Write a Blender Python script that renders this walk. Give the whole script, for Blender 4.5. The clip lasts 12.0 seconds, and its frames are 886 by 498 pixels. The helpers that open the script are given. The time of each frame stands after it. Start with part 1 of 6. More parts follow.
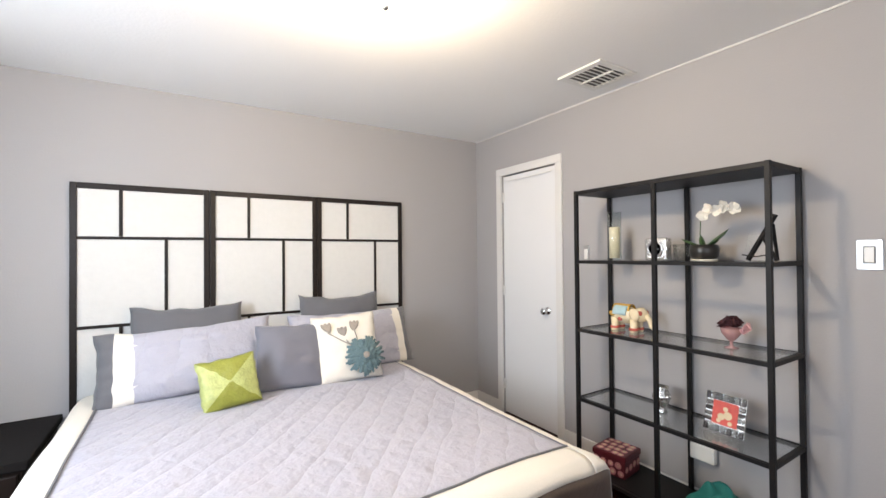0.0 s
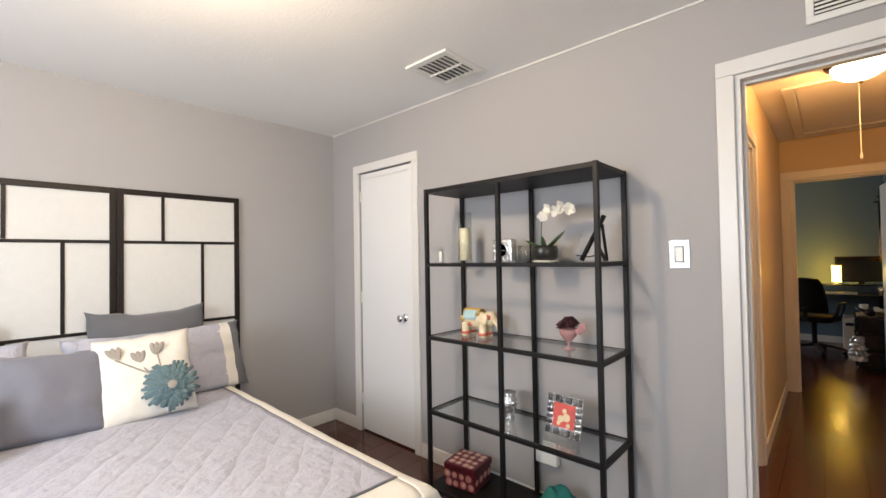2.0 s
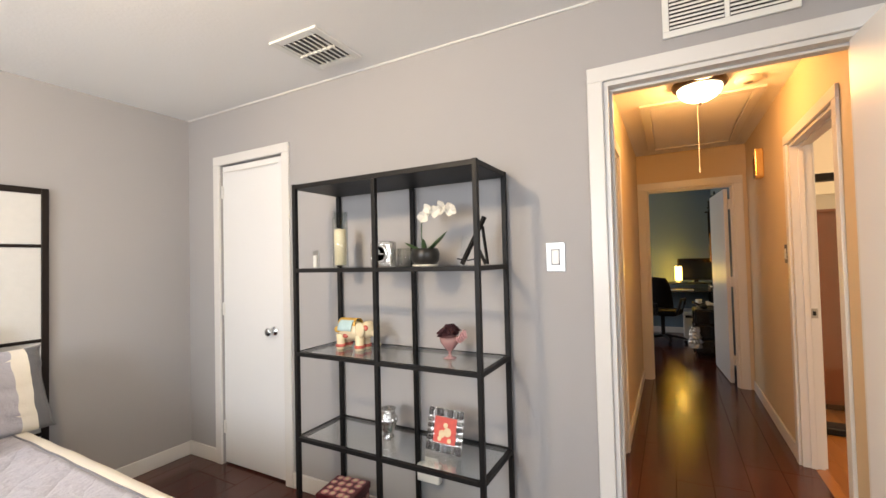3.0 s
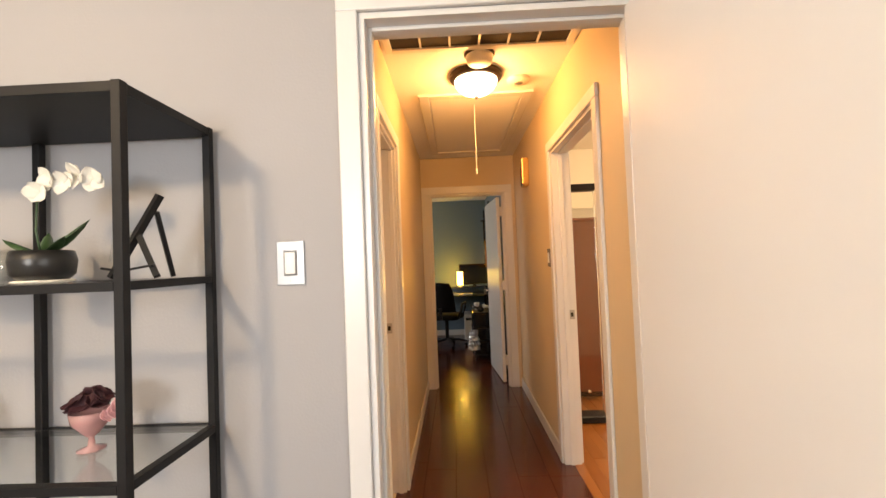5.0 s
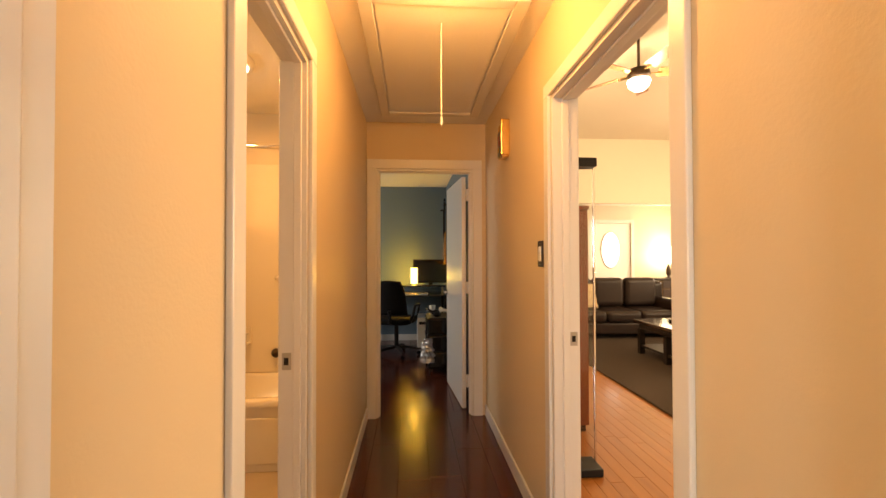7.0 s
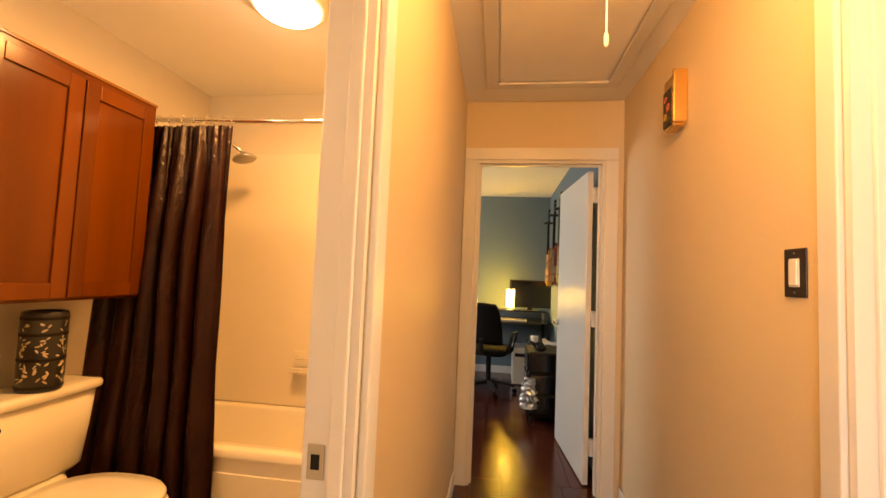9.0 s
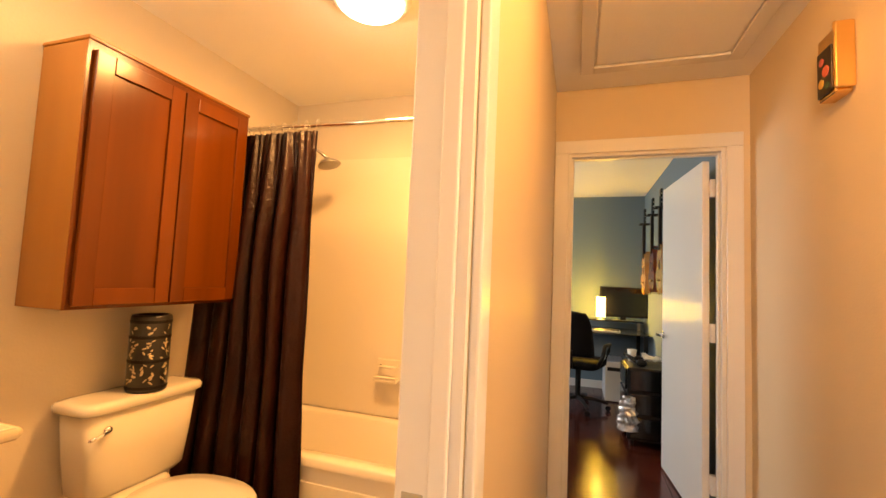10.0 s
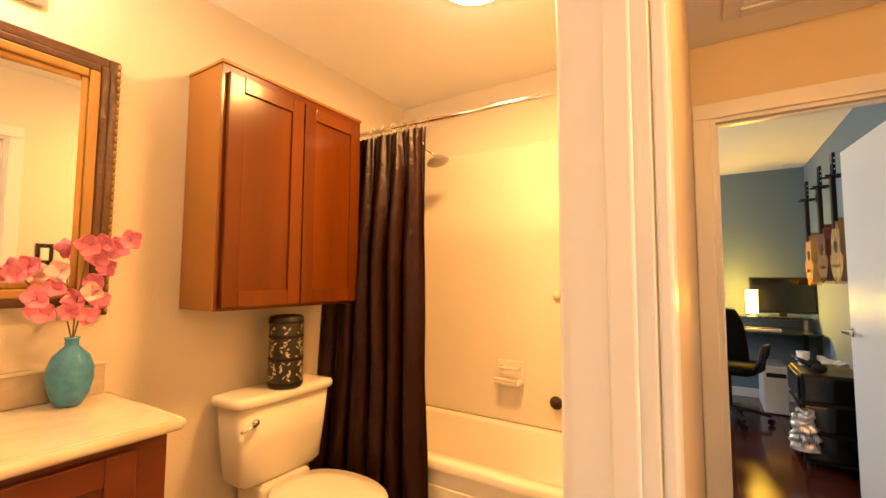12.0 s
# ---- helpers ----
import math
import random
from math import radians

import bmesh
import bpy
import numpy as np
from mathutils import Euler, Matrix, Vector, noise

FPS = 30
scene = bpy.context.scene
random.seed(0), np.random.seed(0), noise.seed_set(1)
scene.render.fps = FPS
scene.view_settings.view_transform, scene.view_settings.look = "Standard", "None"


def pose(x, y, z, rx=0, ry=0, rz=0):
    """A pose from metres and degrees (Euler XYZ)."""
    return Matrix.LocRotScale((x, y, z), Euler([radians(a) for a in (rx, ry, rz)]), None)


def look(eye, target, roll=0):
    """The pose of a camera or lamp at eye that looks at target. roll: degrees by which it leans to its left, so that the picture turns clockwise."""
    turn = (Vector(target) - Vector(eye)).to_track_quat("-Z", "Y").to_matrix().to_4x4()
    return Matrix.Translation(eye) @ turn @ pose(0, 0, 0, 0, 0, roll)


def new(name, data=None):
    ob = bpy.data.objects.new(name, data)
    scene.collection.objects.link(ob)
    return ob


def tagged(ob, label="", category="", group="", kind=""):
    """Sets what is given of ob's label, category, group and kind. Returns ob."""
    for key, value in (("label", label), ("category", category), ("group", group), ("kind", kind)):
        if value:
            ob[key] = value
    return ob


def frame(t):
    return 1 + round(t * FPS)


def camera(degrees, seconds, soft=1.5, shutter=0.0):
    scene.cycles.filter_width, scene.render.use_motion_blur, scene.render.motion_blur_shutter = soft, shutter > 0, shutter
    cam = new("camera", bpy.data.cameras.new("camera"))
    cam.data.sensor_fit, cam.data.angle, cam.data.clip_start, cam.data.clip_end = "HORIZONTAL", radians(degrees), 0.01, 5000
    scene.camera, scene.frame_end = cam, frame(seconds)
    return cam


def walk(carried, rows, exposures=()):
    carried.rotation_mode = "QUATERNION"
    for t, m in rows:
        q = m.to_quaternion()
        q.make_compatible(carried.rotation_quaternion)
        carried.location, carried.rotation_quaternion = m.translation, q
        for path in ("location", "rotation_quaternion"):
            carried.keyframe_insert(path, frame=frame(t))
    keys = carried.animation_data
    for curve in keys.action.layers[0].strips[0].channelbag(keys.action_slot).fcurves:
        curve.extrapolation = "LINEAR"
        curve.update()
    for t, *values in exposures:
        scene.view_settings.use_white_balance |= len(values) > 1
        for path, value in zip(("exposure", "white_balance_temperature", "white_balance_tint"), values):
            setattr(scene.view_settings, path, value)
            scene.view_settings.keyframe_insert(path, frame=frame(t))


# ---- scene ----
# ---- camera and walk ----
cam = camera(92.9, 12.0)
PATH = [
    (0, (0.129, 0.02, 1.369), (1.191, 1.715, 1.392), -0.5),
    (0.5, (0.218, 0.054, 1.391), (1.332, 1.714, 1.396), -0.8),
    (1, (0.298, 0.066, 1.379), (1.502, 1.662, 1.397), -0.5),
    (1.5, (0.374, 0.058, 1.367), (1.698, 1.557, 1.398), -0.7),
    (2, (0.473, 0.07, 1.353), (1.945, 1.423, 1.394), -1.0),
    (2.5, (0.586, 0.101, 1.355), (2.214, 1.262, 1.4), -1.2),
    (3, (0.677, 0.113, 1.351), (2.436, 1.064, 1.401), -1.4),
    (3.5, (0.808, 0.134, 1.348), (2.671, 0.861, 1.399), -1.4),
    (3.7, (0.861, 0.157, 1.34), (2.762, 0.774, 1.404), -1.3),
    (5.3, (1.455, 0.076, 1.339), (3.454, 0.036, 1.378), -1.7),
    (5.5, (1.553, 0.086, 1.342), (3.55, -0.01, 1.37), -1.1),
    (6, (1.808, 0.063, 1.344), (3.802, -0.089, 1.364), -0.9),
    (6.5, (2.042, 0.036, 1.331), (4.035, -0.125, 1.357), -0.4),
    (8.3, (2.862, 0.122, 1.316), (4.859, 0.162, 1.409), 1.4),
    (8.5, (2.934, 0.134, 1.305), (4.929, 0.237, 1.41), 1.7),
    (9, (3.076, 0.181, 1.29), (5.055, 0.444, 1.414), 2.4),
    (9.5, (3.173, 0.228, 1.279), (5.116, 0.679, 1.415), 2.6),
    (10, (3.23, 0.271, 1.286), (5.128, 0.886, 1.424), 2.5),
    (10.5, (3.265, 0.309, 1.273), (5.113, 1.059, 1.418), 2.2),
    (11, (3.294, 0.331, 1.277), (5.09, 1.201, 1.41), 1.6),
    (11.5, (3.314, 0.357, 1.257), (5.055, 1.331, 1.397), 0.9),
    (12, (3.324, 0.372, 1.25), (5.012, 1.435, 1.388), 0.25),
]
EXPOSURES = [(0, 0.1, 6500, 12), (1.5, 0.1, 6600, 12), (2.5, 0.12, 6850, 12), (3.5, 0.5, 7100, 13), (5.5, 0.5, 7750, 14), (6.5, 0.52, 8150, 14), (8.5, 1.0, 8250, 12), (10, 1.45, 7550, 12), (12, 1.5, 7300, 12)]
walk(cam, [(t, look(eye, target, roll)) for t, eye, target, roll in PATH], EXPOSURES)

# ---- plan, metres ----
BX0, BX1, BY0, BY1, BC = -1.15, 2.50, -1.10, 3.20, 2.41      # bedroom
HX0, HX1, HL, HR, HC = 2.62, 5.77, 0.418, -0.57, 2.43        # hall
TX0, TX1, TY0, TY1 = 2.90, 5.62, 0.506, 2.143                # bathroom
OX0, OX1, OY0, OY1 = 5.88, 8.96, -0.50, 2.90                 # office
LX0, LX1, LY0, LY1, LC = 2.62, 11.2, -6.20, -0.68, 3.40      # living room
DOOR_TOP, BED_TOP, END_TOP = 2.035, 2.06, 2.045

# ---- world and large lights ----
WARM = (1.0, 0.47, 0.125)
DAY = (0.79, 0.89, 1.0)
world = bpy.data.worlds.new("world")
scene.world = world
world.use_nodes = True
sky = world.node_tree.nodes.new("ShaderNodeTexSky")
sky.sky_type, sky.sun_disc = "NISHITA", False
sky.sun_elevation, sky.sun_rotation = radians(45), radians(200)
world.node_tree.links.new(sky.outputs[0], world.node_tree.nodes["Background"].inputs[0])
world.node_tree.nodes["Background"].inputs[1].default_value = 0.10


def area_light(name, m, w, h, watts, colour):
    data = bpy.data.lights.new(name, "AREA")
    data.shape, data.size, data.size_y, data.energy, data.color = "RECTANGLE", w, h, watts, colour
    ob = new(name, data)
    ob.matrix_world = m
    return ob


def bulb(name, at, watts, colour, radius=0.08):
    data = bpy.data.lights.new(name, "POINT")
    data.energy, data.color, data.shadow_soft_size = watts, colour, radius
    ob = new(name, data)
    ob.location = at
    return ob


def disc_light(name, at, width, watts, colour):
    """The downward glow of a flush dome lamp."""
    data = bpy.data.lights.new(name, "AREA")
    data.shape, data.size, data.energy, data.color = "DISK", width, watts, colour
    ob = new(name, data)
    ob.location = at
    return ob


sun = new("sun", bpy.data.lights.new("sun", "SUN"))
sun.data.energy, sun.data.angle, sun.data.color = 2.0, radians(0.5), (1.0, 0.94, 0.86)
sun.matrix_world = look((0, -10, 10), (0, 0, 0))
BEDROOM_WATTS, HALL_WATTS, BATH_WATTS, VANITY_WATTS, DESK_WATTS = 57, 17, 15.5, 3.4, 30
area_light("daylight_bedroom_west", look((BX0 - 0.05, 1.3, 1.58), (2.5, 2.5, 0.9)), 0.8, 0.9, 60, DAY)
# Added bedroom fill from an unseen south window, tilted up to brighten the ceiling.
area_light("daylight_bedroom_south", look((0.2, BY0 - 0.05, 1.45), (1.0, 2.0, 2.3)), 1.5, 1.2, 21, DAY)
area_light("daylight_office", look((7.6, OY1 + 0.05, 1.5), (7.4, 0, 0.9)), 1.2, 1.1, 25, (0.9, 0.95, 1.0))
# Warm fill added to brighten the living room; its window is never in view.
area_light("daylight_living", look((6.2, LY0 - 0.05, 1.6), (6.2, -1, 1.0)), 3.2, 1.8, 225, (1.0, 0.78, 0.52))
area_light("daylight_entry", look((10.1, LY0 - 0.05, 1.5), (10.1, -1, 1.0)), 0.5, 1.1, 25, (1.0, 0.92, 0.80))
bulb("bulb_bedroom", (0.74, 1.36, 2.27), BEDROOM_WATTS, (1.0, 0.78, 0.50))
bulb("bulb_hall", (3.78, -0.08, 2.30), HALL_WATTS, WARM)
disc_light("lamp_bath", (4.69, 1.10, HC - 0.086), 0.26, BATH_WATTS, (1.0, 0.47, 0.13))
bulb("bulb_vanity", (3.45, 2.00, 2.16), VANITY_WATTS, (1.0, 0.50, 0.16))
bulb("bulb_desk", (8.55, 0.02, 1.04), DESK_WATTS, (1.0, 0.56, 0.05), 0.05)
bulb("bulb_fan", (5.92, -2.0, 2.84), 75, (1.0, 0.78, 0.5))
bulb("bulb_entry", (10.9, -5.45, 1.35), 18, (1.0, 0.76, 0.42), 0.10)


# ---- materials ----
def mat(name, colour, rough=0.6, metal=0.0, vary=0.06, scale=6.0, bump=0.05, grain=180.0, alpha_glass=0.0, emit=0.0, coat=0.0, sheen=0.0):
    m = bpy.data.materials.new(name)
    m.use_nodes = True
    nt = m.node_tree
    b = nt.nodes["Principled BSDF"]
    b.inputs["Roughness"].default_value, b.inputs["Metallic"].default_value = rough, metal
    b.inputs["Coat Weight"].default_value = coat
    b.inputs["Sheen Weight"].default_value = sheen
    co = nt.nodes.new("ShaderNodeTexCoord")
    n1 = nt.nodes.new("ShaderNodeTexNoise")
    n1.inputs["Scale"].default_value, n1.inputs["Detail"].default_value = scale, 5
    nt.links.new(co.outputs["Object"], n1.inputs["Vector"])
    ramp = nt.nodes.new("ShaderNodeMix")
    ramp.data_type = "RGBA"
    ramp.inputs[6].default_value = (*[max(0, c * (1 - vary)) for c in colour], 1)
    ramp.inputs[7].default_value = (*[min(1, c * (1 + vary)) for c in colour], 1)
    nt.links.new(n1.outputs["Fac"], ramp.inputs[0])
    nt.links.new(ramp.outputs[2], b.inputs["Base Color"])
    if bump:
        n2 = nt.nodes.new("ShaderNodeTexNoise")
        n2.inputs["Scale"].default_value, n2.inputs["Detail"].default_value = grain, 3
        nt.links.new(co.outputs["Object"], n2.inputs["Vector"])
        bp = nt.nodes.new("ShaderNodeBump")
        bp.inputs["Strength"].default_value, bp.inputs["Distance"].default_value = bump, 0.01
        nt.links.new(n2.outputs["Fac"], bp.inputs["Height"])
        nt.links.new(bp.outputs[0], b.inputs["Normal"])
    if alpha_glass:
        b.inputs["Transmission Weight"].default_value = alpha_glass
        b.inputs["IOR"].default_value = 1.45
    if emit:
        b.inputs["Emission Color"].default_value = (*colour, 1)
        b.inputs["Emission Strength"].default_value = emit
    return m


def wood(name, dark, light, rough=0.3, axis="z", scale=1.0, per_piece=0.0, coat=0.0):
    """Stained wood with grain along one axis, and a shade of its own for each piece."""
    m = bpy.data.materials.new(name)
    m.use_nodes = True
    nt = m.node_tree
    b = nt.nodes["Principled BSDF"]
    b.inputs["Roughness"].default_value, b.inputs["Coat Weight"].default_value = rough, coat
    b.inputs["Coat Roughness"].default_value = 0.12
    co = nt.nodes.new("ShaderNodeTexCoord")
    mp = nt.nodes.new("ShaderNodeMapping")
    mp.inputs["Scale"].default_value = [scale * (2.0 if a == axis else 30.0) for a in "xyz"]
    nt.links.new(co.outputs["Object"], mp.inputs["Vector"])
    info = nt.nodes.new("ShaderNodeObjectInfo")
    add = nt.nodes.new("ShaderNodeVectorMath")
    add.operation = "ADD"
    push = nt.nodes.new("ShaderNodeMath")
    push.operation, push.inputs[1].default_value = "MULTIPLY", 37.0
    nt.links.new(info.outputs["Random"], push.inputs[0])
    nt.links.new(mp.outputs[0], add.inputs[0])
    nt.links.new(push.outputs[0], add.inputs[1])
    n1 = nt.nodes.new("ShaderNodeTexNoise")
    n1.inputs["Scale"].default_value, n1.inputs["Detail"].default_value = 1.0, 6
    nt.links.new(add.outputs[0], n1.inputs["Vector"])
    mix = nt.nodes.new("ShaderNodeMix")
    mix.data_type = "RGBA"
    mix.inputs[6].default_value, mix.inputs[7].default_value = (*dark, 1), (*light, 1)
    fac = nt.nodes.new("ShaderNodeMath")
    fac.operation, fac.inputs[1].default_value = "MULTIPLY_ADD", per_piece
    nt.links.new(info.outputs["Random"], fac.inputs[0])
    cen = nt.nodes.new("ShaderNodeMath")
    cen.operation, cen.inputs[1].default_value = "SUBTRACT", per_piece * 0.5
    nt.links.new(n1.outputs["Fac"], cen.inputs[0])
    nt.links.new(cen.outputs[0], fac.inputs[2])
    nt.links.new(fac.outputs[0], mix.inputs[0])
    nt.links.new(mix.outputs[2], b.inputs["Base Color"])
    bp = nt.nodes.new("ShaderNodeBump")
    bp.inputs["Strength"].default_value, bp.inputs["Distance"].default_value = 0.05, 0.01
    nt.links.new(n1.outputs["Fac"], bp.inputs["Height"])
    nt.links.new(bp.outputs[0], b.inputs["Normal"])
    return m


def quilted(name, colour, pitch):
    """Cotton quilt stitched in diamonds."""
    m = mat(name, colour, 0.85, vary=0.06, scale=4, bump=0.0, sheen=0.2)
    nt = m.node_tree
    co = nt.nodes.new("ShaderNodeTexCoord")
    total = None
    for turn in (38, -38):
        mp = nt.nodes.new("ShaderNodeMapping")
        mp.inputs["Rotation"].default_value[2] = radians(turn)
        nt.links.new(co.outputs["Object"], mp.inputs["Vector"])
        w = nt.nodes.new("ShaderNodeTexWave")
        w.inputs["Scale"].default_value = 0.314 / pitch
        w.inputs["Distortion"].default_value, w.inputs["Detail"].default_value = 3.4, 3
        nt.links.new(mp.outputs[0], w.inputs["Vector"])
        pw = nt.nodes.new("ShaderNodeMath")
        pw.operation, pw.inputs[1].default_value = "POWER", 0.35
        nt.links.new(w.outputs["Fac"], pw.inputs[0])
        if turn < 0:
            soft = nt.nodes.new("ShaderNodeMath")
            soft.operation, soft.inputs[1].default_value, soft.inputs[2].default_value = "MULTIPLY_ADD", 0.5, 0.5
            nt.links.new(pw.outputs[0], soft.inputs[0])
            pw = soft
        if total:
            t = nt.nodes.new("ShaderNodeMath")
            t.operation = "MINIMUM"
            nt.links.new(total.outputs[0], t.inputs[0])
            nt.links.new(pw.outputs[0], t.inputs[1])
            total = t
        else:
            total = pw
    crumple = nt.nodes.new("ShaderNodeTexNoise")
    crumple.inputs["Scale"].default_value, crumple.inputs["Detail"].default_value = 14, 6
    nt.links.new(co.outputs["Object"], crumple.inputs["Vector"])
    mad = nt.nodes.new("ShaderNodeMath")
    mad.operation, mad.inputs[1].default_value = "MULTIPLY_ADD", 3.6
    nt.links.new(crumple.outputs["Fac"], mad.inputs[0])
    nt.links.new(total.outputs[0], mad.inputs[2])
    bp = nt.nodes.new("ShaderNodeBump")
    bp.inputs["Strength"].default_value, bp.inputs["Distance"].default_value = 0.55, 0.012
    nt.links.new(mad.outputs[0], bp.inputs["Height"])
    nt.links.new(bp.outputs[0], nt.nodes["Principled BSDF"].inputs["Normal"])
    return m


GREY_PAINT = mat("grey_wall_paint", (0.378, 0.366, 0.365), 0.75, vary=0.03, scale=1.5, bump=0.07, grain=120)
HALL_PAINT = mat("greige_wall_paint", (0.66, 0.53, 0.35), 0.6, vary=0.03, scale=1.5, bump=0.07, grain=120)
BATH_PAINT = mat("beige_wall_paint", (0.68, 0.60, 0.48), 0.6, vary=0.03, scale=1.5, bump=0.09, grain=90)
BLUE_PAINT = mat("slate_blue_wall_paint", (0.14, 0.20, 0.25), 0.7, vary=0.04, scale=1.5, bump=0.07, grain=120)
CREAM_PAINT = mat("cream_wall_paint", (0.70, 0.63, 0.52), 0.7, vary=0.03, scale=1.5, bump=0.1, grain=120)
CEILING_PAINT = mat("white_ceiling_paint", (0.86, 0.85, 0.83), 0.85, vary=0.02, scale=2, bump=0.12, grain=70)
TRIM_PAINT = mat("white_trim_paint", (0.71, 0.695, 0.67), 0.32, vary=0.02, scale=3, bump=0.03, grain=40)
DOOR_PAINT = mat("white_door_paint", (0.78, 0.78, 0.78), 0.28, vary=0.02, scale=3, bump=0.03, grain=30)
SURROUND = mat("cream_tub_surround", (0.72, 0.66, 0.55), 0.42, vary=0.03, scale=2, bump=0.03, grain=30)
CHERRY_FLOOR = wood("dark_cherry_laminate", (0.034, 0.007, 0.004), (0.098, 0.022, 0.012), 0.22, "x", 0.7, 0.35, 0.4)
CHERRY_FLOOR.node_tree.nodes["Principled BSDF"].inputs["Specular IOR Level"].default_value = 0.3
OAK_FLOOR = wood("golden_oak_boards", (0.22, 0.070, 0.014), (0.37, 0.145, 0.036), 0.28, "x", 0.7, 0.45, 0.3)
BATH_FLOOR = mat("beige_floor_tile", (0.42, 0.35, 0.26), 0.4, vary=0.12, scale=5)
BLACK_METAL = mat("black_powder_coated_steel", (0.009, 0.008, 0.008), 0.5, 0.0, vary=0.15, scale=20, bump=0.02)
BLACK_PLASTIC = mat("black_plastic", (0.014, 0.014, 0.016), 0.38, vary=0.1, bump=0.02)
BLACK_MATTE = mat("matt_black_stain", (0.005, 0.004, 0.004), 0.9, vary=0.2, scale=20, bump=0.05)
BLACK_GLOSS = mat("glossy_black_plastic", (0.008, 0.008, 0.010), 0.12, vary=0.1, bump=0.0)
BLACK_MESH = mat("black_mesh_fabric", (0.015, 0.015, 0.018), 0.85, bump=0.3, grain=400)


def thin_glass(name, tint):
    """A clear pane: straight through, with a gloss that grows at a slant."""
    m = bpy.data.materials.new(name)
    m.use_nodes = True
    nt = m.node_tree
    nt.nodes.remove(nt.nodes["Principled BSDF"])
    clear, gloss, mix, fres = [nt.nodes.new("ShaderNode" + k) for k in ("BsdfTransparent", "BsdfGlossy", "MixShader", "LayerWeight")]
    clear.inputs[0].default_value, gloss.inputs["Roughness"].default_value = (*tint, 1), 0.04
    fres.inputs[0].default_value = 0.5
    curve = nt.nodes.new("ShaderNodeMath")
    curve.operation, curve.inputs[1].default_value = "POWER", 3.0
    lift = nt.nodes.new("ShaderNodeMath")
    lift.operation, lift.inputs[1].default_value, lift.inputs[2].default_value = "MULTIPLY_ADD", 0.75, 0.05
    nt.links.new(fres.outputs["Facing"], curve.inputs[0])
    nt.links.new(curve.outputs[0], lift.inputs[0])
    nt.links.new(lift.outputs[0], mix.inputs[0])
    nt.links.new(clear.outputs[0], mix.inputs[1])
    nt.links.new(gloss.outputs[0], mix.inputs[2])
    nt.links.new(mix.outputs[0], nt.nodes["Material Output"].inputs[0])
    return m


GLASS = thin_glass("clear_glass", (0.97, 0.985, 0.98))
CHROME = mat("polished_chrome", (0.80, 0.80, 0.80), 0.12, 1.0, vary=0.03, bump=0.0)
STEEL = mat("brushed_steel", (0.42, 0.41, 0.39), 0.38, 1.0, vary=0.06, bump=0.05, grain=300)
PLATE = mat("satin_chrome_plate", (0.42, 0.42, 0.42), 0.30, 0.5, vary=0.04, bump=0.0)
SILVER = mat("hammered_silver", (0.74, 0.73, 0.71), 0.2, 1.0, vary=0.15, scale=40, bump=0.6, grain=90)
BRASS = mat("polished_brass", (0.78, 0.50, 0.20), 0.22, 1.0, vary=0.08, bump=0.02)
BRONZE = mat("oil_rubbed_bronze", (0.045, 0.028, 0.018), 0.35, 0.6, vary=0.2, scale=15)
WENGE = wood("black_brown_wood", (0.008, 0.005, 0.004), (0.020, 0.013, 0.010), 0.45, "z")
PAPER = mat("white_rice_paper", (0.65, 0.64, 0.615), 0.8, vary=0.05, scale=25, bump=0.1, grain=60)
QUILT = quilted("grey_quilted_cotton", (0.405, 0.40, 0.46), 0.12)
SHAM = quilted("pale_grey_quilted_sham", (0.40, 0.395, 0.45), 0.14)
CREAM_CLOTH = mat("cream_cotton", (0.74, 0.70, 0.62), 0.85, vary=0.05, scale=8, bump=0.15, grain=140, sheen=0.1)
GREY_CLOTH = mat("charcoal_cotton", (0.125, 0.125, 0.135), 0.85, vary=0.1, scale=10, bump=0.25, grain=260, sheen=0.2)
SLATE_CLOTH = mat("slate_grey_woven_cotton", (0.165, 0.165, 0.195), 0.85, vary=0.1, scale=10, bump=0.3, grain=240, sheen=0.2)
BROWN_CLOTH = mat("dark_brown_satin", (0.055, 0.038, 0.032), 0.42, vary=0.25, scale=5, bump=0.1, grain=60, sheen=0.2)
CURTAIN_CLOTH = mat("dark_brown_satin_curtain", (0.018, 0.0046, 0.0028), 0.36, vary=0.6, scale=9, bump=0.8, grain=26)
CURTAIN_CLOTH.node_tree.nodes["Principled BSDF"].inputs["Specular IOR Level"].default_value = 0.22
LIME_CLOTH = mat("lime_green_silk", (0.25, 0.26, 0.035), 0.45, vary=0.25, scale=30, bump=0.4, grain=90)
LIME_LIGHT = mat("pale_lime_silk", (0.42, 0.45, 0.16), 0.4, vary=0.35, scale=40, bump=0.5, grain=90)
TEAL_CLOTH = mat("dusty_teal_felt", (0.12, 0.185, 0.20), 0.9, vary=0.25, scale=30, bump=0.3)
TAUPE_CLOTH = mat("taupe_felt", (0.32, 0.28, 0.24), 0.85, vary=0.15, scale=30)
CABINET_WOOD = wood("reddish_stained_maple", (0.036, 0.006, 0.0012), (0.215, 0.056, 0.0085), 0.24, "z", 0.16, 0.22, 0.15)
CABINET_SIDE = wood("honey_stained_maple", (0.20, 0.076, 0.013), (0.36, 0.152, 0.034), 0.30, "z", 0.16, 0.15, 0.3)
VANITY_WOOD = wood("cherry_stained_wood", (0.085, 0.016, 0.005), (0.17, 0.040, 0.012), 0.3, "x", 0.4, 0.1, 0.3)
MAHOGANY = wood("mahogany", (0.12, 0.022, 0.010), (0.22, 0.050, 0.020), 0.3, "z", 0.4, 0.1, 0.4)
PORCELAIN = mat("bone_porcelain", (0.74, 0.69, 0.58), 0.12, vary=0.01, bump=0.0, coat=0.4)
